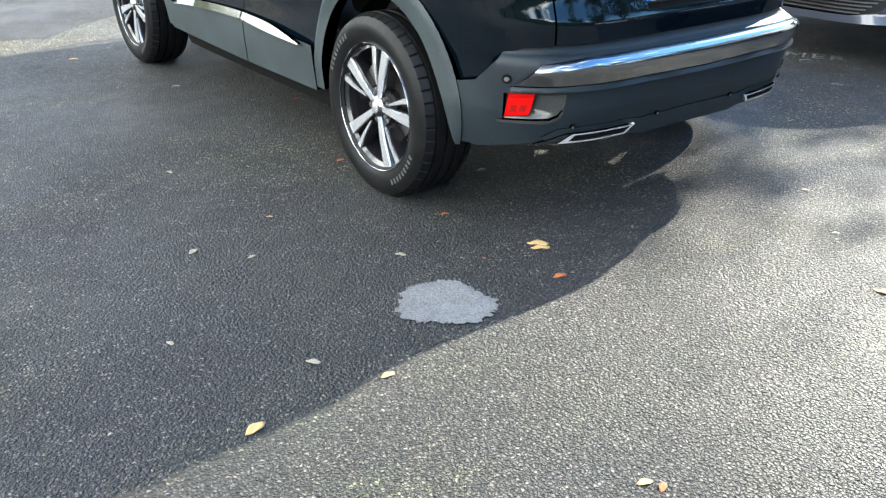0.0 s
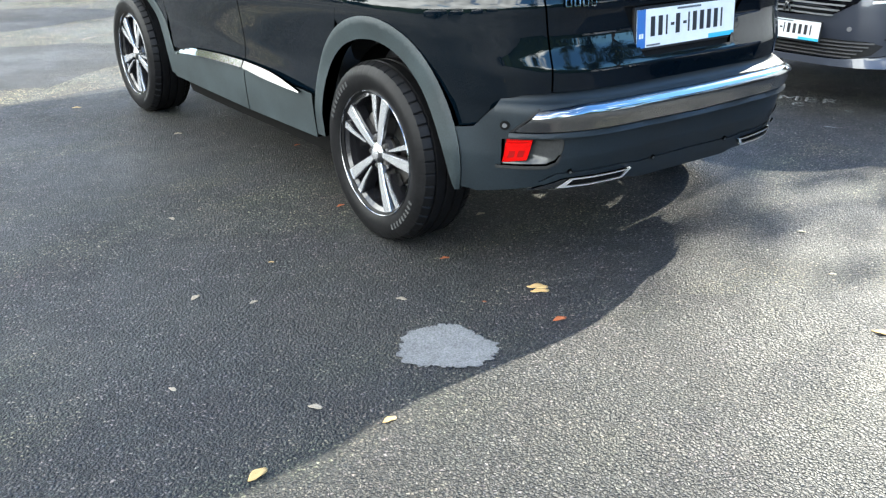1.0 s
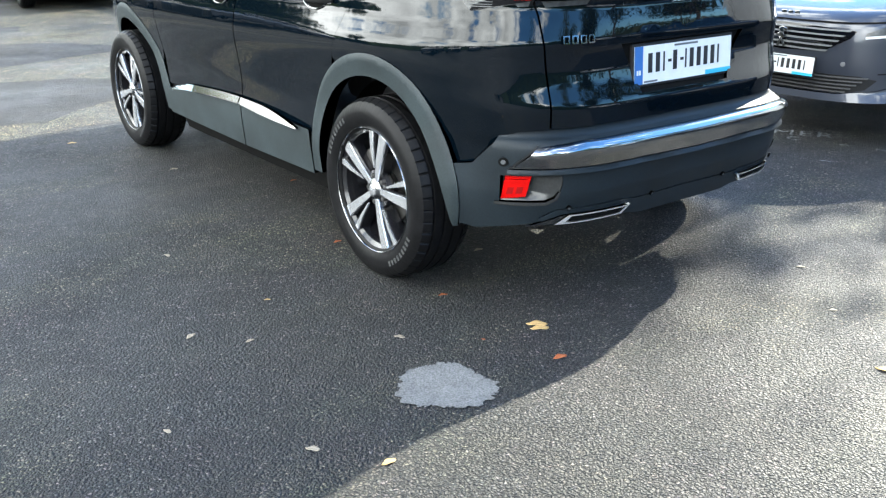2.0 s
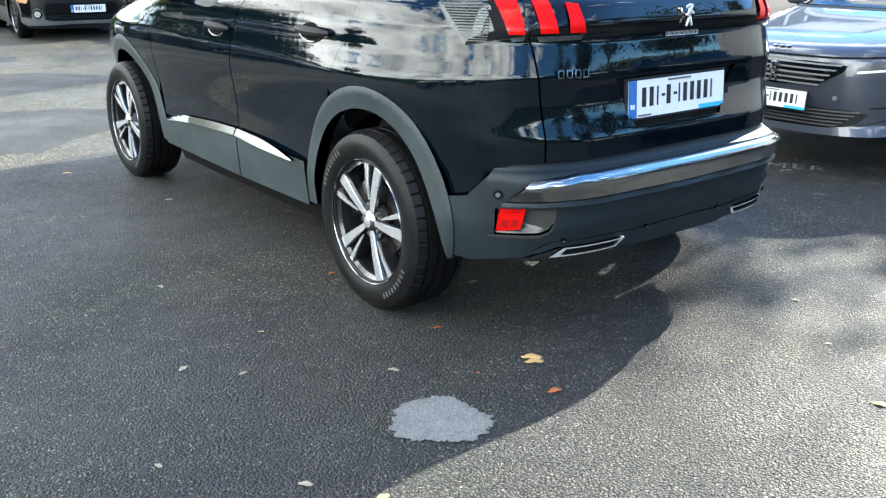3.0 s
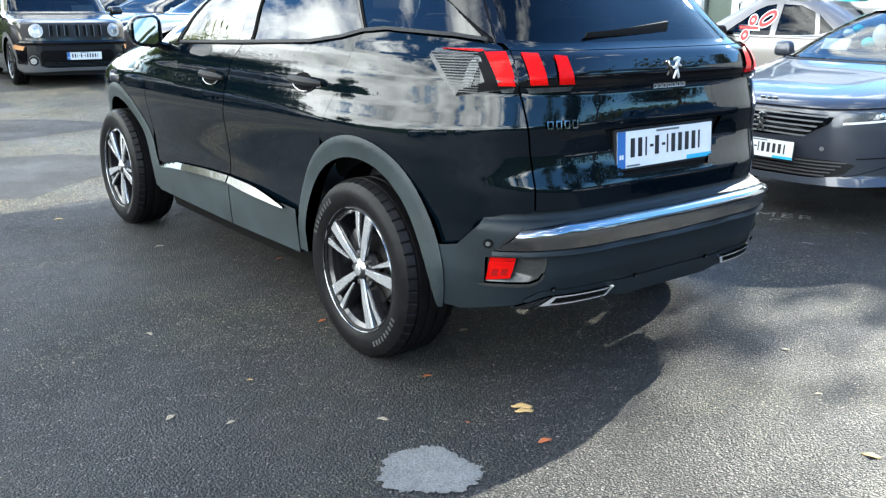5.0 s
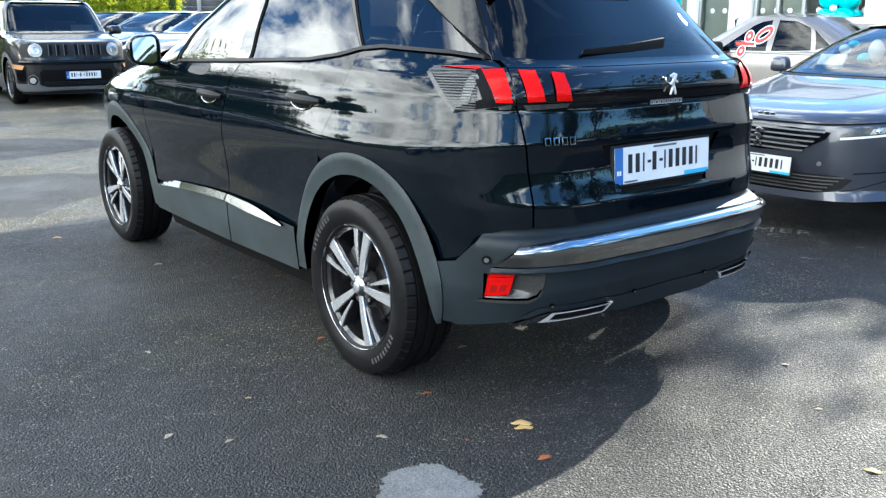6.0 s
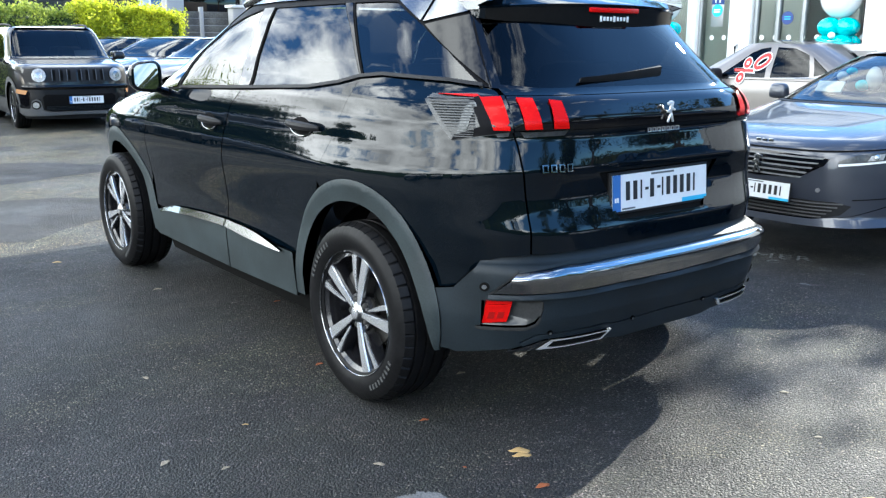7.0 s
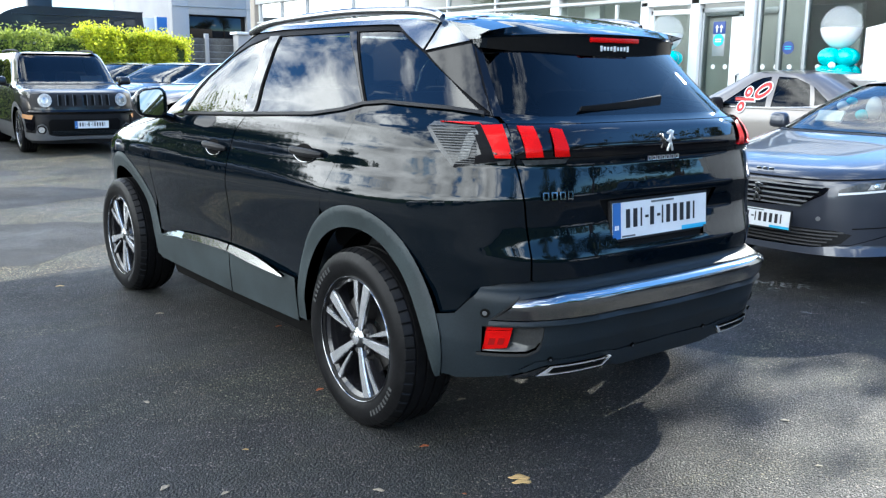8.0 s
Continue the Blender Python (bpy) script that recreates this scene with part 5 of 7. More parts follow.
def car_base(shell, m, paint, label, name="parked_car", belt=0.95, top=1.33, wb=2.79, arch=0.36, radius=0.335, sill=0.24, windows=(), screen=None, back=None, group="", clad=None, dark_rim=True, screen_glass="glass_dark"):
    """Body, arches, glasshouse, roof and wheels of a car on its shell; windows are outlines of (y, z) on the left side."""
    car = empty(name, m, label, "car", group)
    S, F = shell, float(shell.qq[-1])
    qr, qf = S.q_at(0, 0.45), S.q_at(wb, 0.45)
    low = [(0.0, sill + 0.02)] + [(qr - arch - 0.02, sill)] + ringed((qr, radius), arch, 190, -10, 20) + [(qr + arch + 0.05, sill - 0.04), (qf - arch - 0.05, sill - 0.04)] + ringed((qf, radius), arch, 190, -10, 20) + [(qf + arch + 0.03, sill - 0.02), (F, sill - 0.03)]
    for mirror in (False, True):
        panel(S, "body_side", low + [(F, belt), (0.0, belt)], paint, car, thick=0.02, step=0.05, mirror=mirror)
        if clad:
            for c in (qr, qf):
                panel(S, "arch_trim", ringed((c, radius), arch + 0.07, 195, -15, 22) + ringed((c, radius), arch - 0.01, -15, 195, 22), clad, car, off=0.012, thick=0.04, mirror=mirror)
            panel(S, "sill_trim", [(qr + arch + 0.05, 0.46), (qf - arch - 0.05, 0.46), (qf - arch - 0.05, 0.20), (qr + arch + 0.05, 0.20)], clad, car, off=0.01, thick=0.03, mirror=mirror)
        holes = [[(S.q_at(y, z), z) for y, z in w] for w in windows]
        holes += [[(q if q < 90 else F, z) for q, z in screen]] if screen else []
        frame_edge = [(0.0, belt + 0.004), (F, belt + 0.004), (F, top), (0.0, top)]
        panel(S, "glasshouse", frame_edge, paint, car, thick=0.02, step=0.05, holes=[h for h in holes if max(p[0] for p in h) < F - 0.01], mirror=mirror) if not screen else None
        if screen:
            sq = [(q if q < 90 else F, z) for q, z in screen]
            edge = [(0.0, belt + 0.004), (sq[0][0] - 0.05, belt + 0.004), (sq[0][0] - 0.03, sq[0][1]), (sq[1][0] - 0.03, sq[1][1]), (sq[1][0] - 0.03, top), (0.0, top)]
            panel(S, "glasshouse", edge, paint, car, thick=0.02, step=0.05, holes=holes[:-1], mirror=mirror)
            panel(S, "windscreen", sq, screen_glass, car, off=-0.004, thick=0.004, step=0.06, mirror=mirror, label="windscreen")
            panel(S, "scuttle", [(sq[0][0] - 0.05, belt + 0.004), (F, belt + 0.004), (F, sq[0][1] - 0.006), (sq[0][0] - 0.03, sq[0][1] - 0.006)], "plastic_dark", car, off=-0.002, thick=0.01, mirror=mirror)
        for h in holes[:-1] if screen else holes:
            panel(S, "side_window", h, "glass_dark", car, off=-0.004, thick=0.004, step=0.06, mirror=mirror)
        if back:
            bq = [(0.0, back[0]), (back[2], back[0]), (back[2] - 0.02, back[1]), (0.0, back[1])]
            panel(S, "rear_window", bq, "glass_dark", car, off=0.004, thick=0.004, step=0.06, mirror=mirror)
        panel(S, "inner_skin", [(0, 0.5), (qr - arch - 0.05, 0.5), (qr - arch, 0.8), (qr + arch, 0.8), (qr + arch + 0.1, 0.35), (qf - arch - 0.1, 0.35), (qf - arch, 0.75), (qf + arch, 0.75), (qf + arch + 0.05, 0.35), (F, 0.35), (F, belt - 0.12), (0, belt - 0.12)], "under_dark", car, off=-0.025, thick=0.004, step=0.1, mirror=mirror)
    k = 96
    ang = np.linspace(0, 2 * np.pi, k, endpoint=False)
    edge = np.array([S.hull(np.array(a if a <= np.pi else 2 * np.pi - a), np.array(top - 0.004)) * np.array([1 if a <= np.pi else -1, 1, 1]) for a in ang])
    mid = edge.mean(0) * np.array([0, 1, 0])
    shares, verts, faces = (1.0, 0.95, 0.86, 0.7, 0.45, 0.15), [], []
    for s in shares:
        verts += [tuple((mid + (p - mid) * np.array([s, s, 0]))[:2]) + (top - 0.004 + 0.05 * (1 - s ** 2.4),) for p in edge]
    for i in range(len(shares) - 1):
        faces += [(i * k + j, i * k + (j + 1) % k, (i + 1) * k + (j + 1) % k, (i + 1) * k + j) for j in range(k)]
    faces.append(tuple((len(shares) - 1) * k + j for j in range(k)))
    hang("roof", mesh_of("roof", verts, faces, paint, True), car)
    boxed("cabin_floor", (0, wb * 0.4, 0.38), (1.35, wb * 0.95, 0.08), "seat_cloth", car, 0.02)
    boxed("dashboard", (0, wb * 0.66, belt - 0.08), (1.3, 0.4, 0.16), "plastic_dark", car, 0.05)
    for x in (-0.36, 0.36):
        for y in (wb * 0.42, wb * 0.12):
            boxed("seat_back", (x, y, belt - 0.10), (0.46, 0.16, 0.62), "seat_cloth", car, 0.05, rot=Euler((radians(-12), 0, 0)).to_matrix(), taper=0.8)
    for y in (0, wb):
        for s in (-1, 1):
            w = float(S.hull(np.array(np.pi / 2), np.array(0.4))[0])
            simple_wheel(car, pose((abs(w) - 0.125) * s, y, radius, 0, 0, 0 if s < 0 else 180), radius, radius * 0.69, 0.215, 20 * y, dark_rim)
            v, f = lathe([(arch, -0.86 * s), (arch + 0.005, -0.58 * s), (0.05, -0.56 * s)], 24)
            bm = bm_from(v, f)
            bmesh.ops.translate(bm, verts=bm.verts, vec=(0, y, radius))
            bmesh.ops.bisect_plane(bm, geom=list(bm.verts) + list(bm.edges) + list(bm.faces), plane_co=(0, 0, 0.19), plane_no=(0, 0, -1), clear_outer=True)
            part("wheel_well", bm, "under_dark", car)
    return car


def small_mirror(car, x, y, z, mat, size=(0.22, 0.12, 0.14)):
    for s in (-1, 1):
        bm = bmesh.new()
        block(bm, (x * s, y, z), size, 0.32 * size[2], segments=3, taper=0.85)
        part("door_mirror", bm, mat, car)
        part("mirror_foot", tube([((x - 0.14) * s, y, z - 0.08), (x * s, y, z - 0.04)], 0.025, 8), "plastic_dark", car)


def front_plate(car, y, z, tilt, cyan, x=0.0):
    holder = hang("number_plate", mesh_of("number_plate", *plate_box(0.53, 0.125, 0.012), "plastic_dark"), car, "white number plate with dark bars", pose(x, y, z, 90 - tilt, 0, 180))
    fill_plate(holder, 0.515, 0.112, 0.0075, cyan)


# slate grey saloon, nose towards the black car
SALOON = Shell(
    0.9,
    (0.10, 0.20, 0.32, 0.50, 0.62, 0.70, 0.76, 0.82, 0.88, 0.94, 1.00, 1.12, 1.22, 1.27, 1.32),
    (0.84, 0.89, 0.91, 0.92, 0.925, 0.92, 0.91, 0.90, 0.885, 0.86, 0.83, 0.75, 0.68, 0.63, 0.57),
    (-0.90, -0.97, -1.0, -1.02, -1.02, -1.01, -1.0, -0.99, -0.97, -0.90, -0.72, -0.30, 0.05, 0.25, 0.40),
    (3.55, 3.66, 3.68, 3.70, 3.70, 3.69, 3.66, 3.45, 3.05, 2.68, 2.50, 2.22, 1.95, 1.78, 1.60),
    (4.6, 4.2, 3.8, 3.6, 3.5, 3.5, 3.6, 3.8, 4.2, 4.4, 4.4, 4.4, 4.4, 4.4, 4.4), middle=0.6)


def build_saloon(m, paint, label, group="", detail=True):
    S, F = SALOON, float(SALOON.qq[-1])
    wind = [[(1.84, 0.96), (1.30, 1.22), (0.80, 1.262), (0.80, 0.965)], [(0.74, 0.965), (0.74, 1.262), (0.35, 1.245), (-0.12, 1.12), (-0.25, 0.99)]]
    car = car_base(S, m, paint, label, belt=0.945, top=1.295, wb=2.79, sill=0.315, windows=wind, screen=[(3.55, 0.965), (3.32, 1.272), (99, 1.278), (99, 0.965)], back=None, group=group, screen_glass="glass_clear" if detail else "glass_dark")
    small_mirror(car, 1.02, 1.98, 0.985, paint, (0.17, 0.11, 0.125))
    if not detail:
        return car
    for mirror in (False, True):
        panel(S, "headlamp", [(F - 1.04, 0.705), (F - 0.78, 0.680), (F - 0.50, 0.652), (F - 0.50, 0.672), (F - 0.60, 0.712), (F - 0.86, 0.742), (F - 1.12, 0.752)], "lamp_clear", car, off=0.006, thick=0.012, mirror=mirror, step=0.03, label="slim clear headlamp")
        for k in range(3):
            q = F - 0.66 - 0.135 * k
            panel(S, "lamp_cell", [(q, 0.676 + 0.009 * k), (q - 0.090, 0.684 + 0.009 * k), (q - 0.105, 0.722 + 0.008 * k), (q - 0.018, 0.708 + 0.009 * k)], "headlamp_glass", car, off=0.010, thick=0.008, mirror=mirror, step=0.03)
            panel(S, "lamp_eye", ringed((q - 0.050, 0.700 + 0.009 * k), 0.017, 0, 340, 14), "chrome", car, off=0.015, thick=0.006, mirror=mirror, step=0.02)
        panel(S, "lamp_eyebrow", [(F - 1.0, 0.690), (F - 0.78, 0.668), (F - 0.50, 0.640), (F - 0.50, 0.654), (F - 0.78, 0.681), (F - 1.0, 0.703)], "plate_white", car, off=0.010, thick=0.008, mirror=mirror, step=0.04)
        panel(S, "daylight_blade", [(F - 0.86, 0.66), (F - 0.845, 0.66), (F - 1.00, 0.30), (F - 1.02, 0.31)], "satin_silver", car, off=0.010, thick=0.01, mirror=mirror, step=0.04)
        panel(S, "grille", [(F, 0.705), (F - 0.20, 0.700), (F - 0.45, 0.682), (F - 0.42, 0.640), (F - 0.28, 0.560), (F, 0.545)], "gloss_black", car, off=0.004, thick=0.012, mirror=mirror, step=0.04, label="black grille with bright slats")
        for i in range(5):
            z = 0.690 - 0.030 * i
            reach = 0.42 - 0.030 * i
            panel(S, "grille_slat", [(F, z), (F - reach, z - 0.004), (F - reach + 0.01, z - 0.013), (F, z - 0.010)], "slat_silver", car, off=0.012, thick=0.008, mirror=mirror, step=0.06)
        panel(S, "lower_intake", [(F, 0.428), (F - 0.50, 0.423), (F - 0.60, 0.402), (F - 0.54, 0.345), (F - 0.42, 0.318), (F, 0.313)], "plastic_dark", car, off=0.004, thick=0.012, mirror=mirror, step=0.05)
        for i in range(5):
            z = 0.417 - 0.0215 * i
            panel(S, "intake_slat", [(F, z), (F - 0.55 + 0.03 * i, z), (F - 0.55 + 0.03 * i, z - 0.008), (F, z - 0.008)], "clad_grey", car, off=0.014, thick=0.012, mirror=mirror, step=0.08)
        panel(S, "front_lip", [(F, 0.308), (F - 0.38, 0.313), (F - 0.60, 0.340), (F - 0.95, 0.440), (F - 1.02, 0.440), (F - 1.0, 0.285), (F - 0.6, 0.272), (F, 0.272)], paint, car, off=lambda a, b: 0.010 + 0.45 * np.clip(0.33 - b, 0, 0.06), thick=0.03, mirror=mirror, step=0.03)
        # the bumper crease's shade, laid on as a thin near-black strip
        panel(S, "crease_shade", [(F - 0.60, 0.442), (F - 0.95, 0.462), (F - 0.95, 0.456), (F - 0.60, 0.436)], "under_dark", car, off=0.002, thick=0.004, mirror=mirror, step=0.05)
        panel(S, "bonnet_edge", [(F, 0.728), (F - 0.40, 0.730), (F - 0.80, 0.750), (F - 0.80, 0.744), (F - 0.40, 0.723), (F, 0.721)], "under_dark", car, off=0.003, thick=0.006, mirror=mirror, step=0.05)
        for q in (0.40, 0.86):
            panel(S, "parking_sensor", ringed((F - q, 0.490), 0.014, 0, 340, 12), "slat_silver", car, off=0.004, thick=0.006, mirror=mirror, step=0.03)
    front_plate(car, 3.735, 0.462, 4, True)
    e = bmesh.new()
    for cx, cz, sx, sz, a in ((0.0, 0.02, 0.024, 0.07, 18), (-0.016, 0.046, 0.040, 0.016, -20), (0.02, 0.012, 0.034, 0.012, 30), (-0.018, 0.004, 0.034, 0.012, -30), (0.012, -0.034, 0.014, 0.058, -22), (-0.014, -0.038, 0.014, 0.052, 26)):
        block(e, (cx, 3.722, 0.625 + cz), (sx, 0.012, sz), 0.003, Euler((0, radians(a), 0)).to_matrix())
    part("emblem", e, "chrome", car, "chrome emblem on the grille")
    for i in range(3):
        boxed("badge_bar", (-0.045 + 0.045 * i, 3.655, 0.766), (0.034, 0.006, 0.018), "chrome", car, 0.002)
    # dealer's papers, and party balloons left behind the windscreen
    boxed("price_card", (0.60, 1.93, 1.03), (0.22, 0.02, 0.10), "plate_white", car, 0.002, rot=Euler((radians(35), 0, 0)).to_matrix())
    bunch = empty("balloon_bunch", m, "small teal and white balloons behind the saloon's windscreen", "balloons")
    for x, y, z, r, tall, mat in ((0.36, 1.72, 1.10, 0.062, 1.5, "balloon_white"), (0.43, 1.76, 1.045, 0.055, 0.8, "balloon_teal"), (0.62, 1.72, 1.11, 0.050, 0.8, "balloon_white"), (0.56, 1.70, 1.15, 0.045, 0.7, "balloon_teal"), (0.20, 1.66, 1.14, 0.055, 0.9, "balloon_white")):
        bm = bmesh.new()
        bmesh.ops.create_uvsphere(bm, u_segments=16, v_segments=10, radius=r)
        bmesh.ops.scale(bm, vec=(1, 1, tall), verts=bm.verts)
        bmesh.ops.translate(bm, verts=bm.verts, vec=(x, y, z))
        part("balloon", bm, mat, bunch)
    return car


build_saloon(pose(6.15, 0.365, 0, 0, 0, 88.5), "paint_slate", "slate grey metallic saloon with slim headlamps")

# silver hatchback along the shop front, a red reduction sticker on its window
HATCHBACK = Shell(
    0.9,
    (0.10, 0.22, 0.35, 0.55, 0.72, 0.84, 0.90, 0.96, 1.04, 1.15, 1.25, 1.30, 1.34),
    (0.80, 0.86, 0.88, 0.89, 0.89, 0.885, 0.875, 0.85, 0.81, 0.74, 0.67, 0.62, 0.56),
    (-0.78, -0.86, -0.88, -0.89, -0.88, -0.86, -0.84, -0.78, -0.60, -0.30, -0.02, 0.14, 0.28),
    (3.25, 3.35, 3.40, 3.40, 3.36, 3.10, 2.70, 2.18, 1.92, 1.62, 1.38, 1.24, 1.08),
    (4.6, 4.4, 4.2, 4.2, 4.2, 4.2, 4.3, 4.4, 4.4, 4.2, 4.0, 4.0, 4.0), middle=0.7)


def build_hatchback(m, paint, label, sticker=False, group=""):
    S, F = HATCHBACK, float(HATCHBACK.qq[-1])
    wind = [[(1.48, 0.95), (1.04, 1.20), (0.92, 1.24), (0.78, 1.255), (0.72, 0.955)], [(0.64, 0.955), (0.68, 1.255), (0.42, 1.245), (0.20, 1.185), (0.08, 0.98)], [(0.02, 0.985), (0.13, 1.165), (-0.16, 1.02)]]
    car = car_base(S, m, paint, label, belt=0.935, top=1.285, wb=2.6, radius=0.32, arch=0.345, windows=wind, screen=[(3.55, 0.955), (3.18, 1.265), (99, 1.27), (99, 0.955)], back=(0.98, 1.22, 0.62), group=group)
    small_mirror(car, 0.95, 1.42, 0.975, paint if not sticker else "plastic_dark")
    for mirror in (False, True):
        panel(S, "headlamp", [(F - 0.95, 0.66), (F - 0.62, 0.62), (F - 0.60, 0.70), (F - 0.95, 0.78)], "headlamp_glass", car, off=0.005, mirror=mirror)
        panel(S, "tail_lamp", [(0.55, 0.72), (0.95, 0.74), (0.95, 0.88), (0.55, 0.88)], "lamp_red", car, off=0.005, mirror=mirror)
        strip(S, "window_line", [(S.q_at(1.5, 0.945), 0.945), (S.q_at(0.7, 0.95), 0.95), (S.q_at(-0.3, 0.98), 0.98)], 0.012, "satin_silver", car, off=0.006, thick=0.008, mirror=mirror)
    if sticker:
        # "%0" in outlined red letters, slanting up across the door glass
        for mat, lift in (("plate_white", 0.004), ("sticker_red", 0.007)):
            for ch, y, z in (("%", 1.06, 0.955), ("0", 0.82, 1.045)):
                cu = bpy.data.curves.new("writing", "FONT")
                cu.body, cu.size, cu.offset, cu.extrude, cu.align_x = ch, 0.34, 0.018 if lift < 0.005 else 0.005, 0.001, "CENTER"
                tmp = new("writing", cu)
                bpy.context.view_layer.update()
                me = bpy.data.meshes.new_from_object(tmp.evaluated_get(bpy.context.evaluated_depsgraph_get()))
                bpy.data.objects.remove(tmp)
                me.materials.clear()
                me.materials.append(MATS[mat])
                # the letters lie on the glass: across becomes -y, and they follow its lean
                p = S.skin(S.q_at(y, z + 0.07), z + 0.07)
                nn = Vector(S.normal(S.q_at(y, z + 0.07), z + 0.07))
                across = Vector((0, -1, 0))
                up = nn.cross(across).normalized()
                across = up.cross(nn).normalized()
                rot = Matrix((across, up, nn)).transposed().to_4x4()
                hang("sticker_writing", me, car, "red reduction sticker with white outline" if lift > 0.005 else "", Matrix.Translation(Vector(p) + nn * lift) @ rot @ Matrix.Rotation(radians(-58), 4, "Z") @ Matrix.Translation((0, -0.12, 0)))
    return car


build_hatchback(pose(6.685, 2.12, 0, 0, 0, 1) @ Matrix.Diagonal((0.94, 0.765, 1.06, 1)), "paint_silver", "silver hatchback with a red reduction sticker in its window", True)

# black boxy off-roader facing the forecourt
OFFROADER = Shell(
    0.9,
    (0.15, 0.30, 0.50, 0.70, 0.90, 0.98, 1.02, 1.06, 1.10, 1.30, 1.50, 1.58, 1.64),
    (0.82, 0.87, 0.885, 0.89, 0.89, 0.885, 0.87, 0.85, 0.84, 0.79, 0.74, 0.70, 0.64),
    (-0.75, -0.83, -0.86, -0.86, -0.85, -0.84, -0.83, -0.82, -0.81, -0.78, -0.72, -0.68, -0.60),
    (3.25, 3.33, 3.36, 3.36, 3.34, 3.30, 3.15, 2.70, 2.40, 2.12, 1.85, 1.72, 1.55),
    (6.5, 6.5, 6.5, 6.5, 6.5, 6.5, 6.5, 6.5, 6.5, 6.5, 6.5, 6.5, 6.0), middle=0.7)


def build_offroader(m):
    S, F = OFFROADER, float(OFFROADER.qq[-1])
    wind = [[(1.95, 1.10), (1.62, 1.50), (0.98, 1.51), (0.98, 1.10)], [(0.88, 1.10), (0.88, 1.51), (0.0, 1.51), (0.0, 1.12)]]
    car = car_base(S, m, "paint_jeep", "black boxy off-roader with round headlamps and slotted grille", belt=1.075, top=1.60, wb=2.57, radius=0.352, arch=0.40, windows=wind, screen=[(3.98, 1.105), (3.62, 1.555), (99, 1.56), (99, 1.105)], back=(1.1, 1.5, 0.65), clad="clad_grey")
    small_mirror(car, 1.0, 1.95, 1.14, "paint_jeep")
    panel(S, "grille_panel", [(F - 0.02, 0.955), (F - 0.80, 0.955), (F - 0.84, 0.85), (F - 0.78, 0.745), (F - 0.02, 0.745)], "plastic_dark", car, off=0.005, thick=0.012, label="black slotted grille")
    for mirror in (False, True):
        if mirror:
            panel(S, "grille_panel", [(F - 0.02, 0.955), (F - 0.80, 0.955), (F - 0.84, 0.85), (F - 0.78, 0.745), (F - 0.02, 0.745)], "plastic_dark", car, off=0.005, thick=0.012, mirror=True)
        lamp = panel(S, "headlamp", ringed((F - 0.575, 0.85), 0.098, 0, 350, 28), "headlamp_glass", car, off=0.024, thick=0.03, mirror=mirror, step=0.02, label="round headlamp")
        panel(S, "lamp_ring", ringed((F - 0.575, 0.85), 0.108, 0, 350, 28), "gloss_black", lamp, off=0.016, thick=0.02, holes=[ringed((F - 0.575, 0.85), 0.097, 0, 350, 28)], mirror=mirror, step=0.02)
        panel(S, "lamp_ring", ringed((F - 0.575, 0.85), 0.050, 0, 350, 20), "satin_silver", lamp, off=0.030, thick=0.008, mirror=mirror, step=0.02)
        for i in range(4):
            q = F - 0.02 - 0.112 * i
            if i == 0 and mirror:
                continue
            panel(S, "grille_slot", [(q + 0.018 if i else F, 0.93), (q - 0.024, 0.93), (q - 0.024, 0.775), (q + 0.018 if i else F, 0.775)], "under_dark", car, off=0.010, thick=0.006, mirror=mirror, step=0.05)
            panel(S, "slot_edge", [(q - 0.026, 0.935), (q - 0.036, 0.935), (q - 0.036, 0.77), (q - 0.026, 0.77)], "slat_grey", car, off=0.016, thick=0.01, mirror=mirror, step=0.06)
        panel(S, "lower_lip", [(F, 0.300), (F - 0.44, 0.300), (F - 0.55, 0.325), (F - 0.575, 0.45), (F - 0.63, 0.50), (F - 0.70, 0.47), (F - 0.74, 0.345), (F - 0.95, 0.355), (F - 1.10, 0.44), (F - 1.16, 0.40), (F - 1.06, 0.29), (F - 0.82, 0.245), (F, 0.258)], "clad_grey", car, off=lambda a, b: 0.022 + 0.3 * np.clip(0.30 - b, 0, 0.06), thick=0.05, mirror=mirror, step=0.03, label="light grey plastic bumper lip")
        panel(S, "valance", [(F, 0.256), (F - 0.82, 0.243), (F - 0.98, 0.26), (F - 0.90, 0.19), (F, 0.17)], "plastic_dark", car, off=0.004, thick=0.04, mirror=mirror, step=0.06)
        panel(S, "corner_pocket", [(F - 0.74, 0.605), (F - 1.07, 0.60), (F - 1.03, 0.44), (F - 0.84, 0.375), (F - 0.77, 0.40)], "gloss_black", car, off=0.010, thick=0.012, mirror=mirror, step=0.04)
        panel(S, "bumper_bar", [(F, 0.705), (F - 0.84, 0.700), (F - 0.90, 0.665), (F - 0.80, 0.640), (F, 0.635)], "gloss_black", car, off=lambda a, b: 0.012 + 0.020 * np.clip(1 - np.abs(b - 0.67) / 0.035, 0, 1), thick=0.03, mirror=mirror, step=0.02)
        panel(S, "bumper_intake", [(F, 0.555), (F - 0.50, 0.560), (F - 0.545, 0.52), (F - 0.53, 0.335), (F - 0.42, 0.305), (F, 0.305)], "under_dark", car, off=0.006, thick=0.01, mirror=mirror, step=0.06)
        for i in range(3):
            z = 0.375 - 0.022 * i
            panel(S, "intake_slat", [(F, z), (F - 0.50, z), (F - 0.50, z - 0.008), (F, z - 0.008)], "plastic_grey", car, off=0.012, thick=0.008, mirror=mirror, step=0.1)
        panel(S, "fog_bezel", ringed((F - 0.645, 0.405), 0.066, 0, 350, 18), "gloss_black", car, off=0.026, thick=0.012, mirror=mirror, step=0.03)
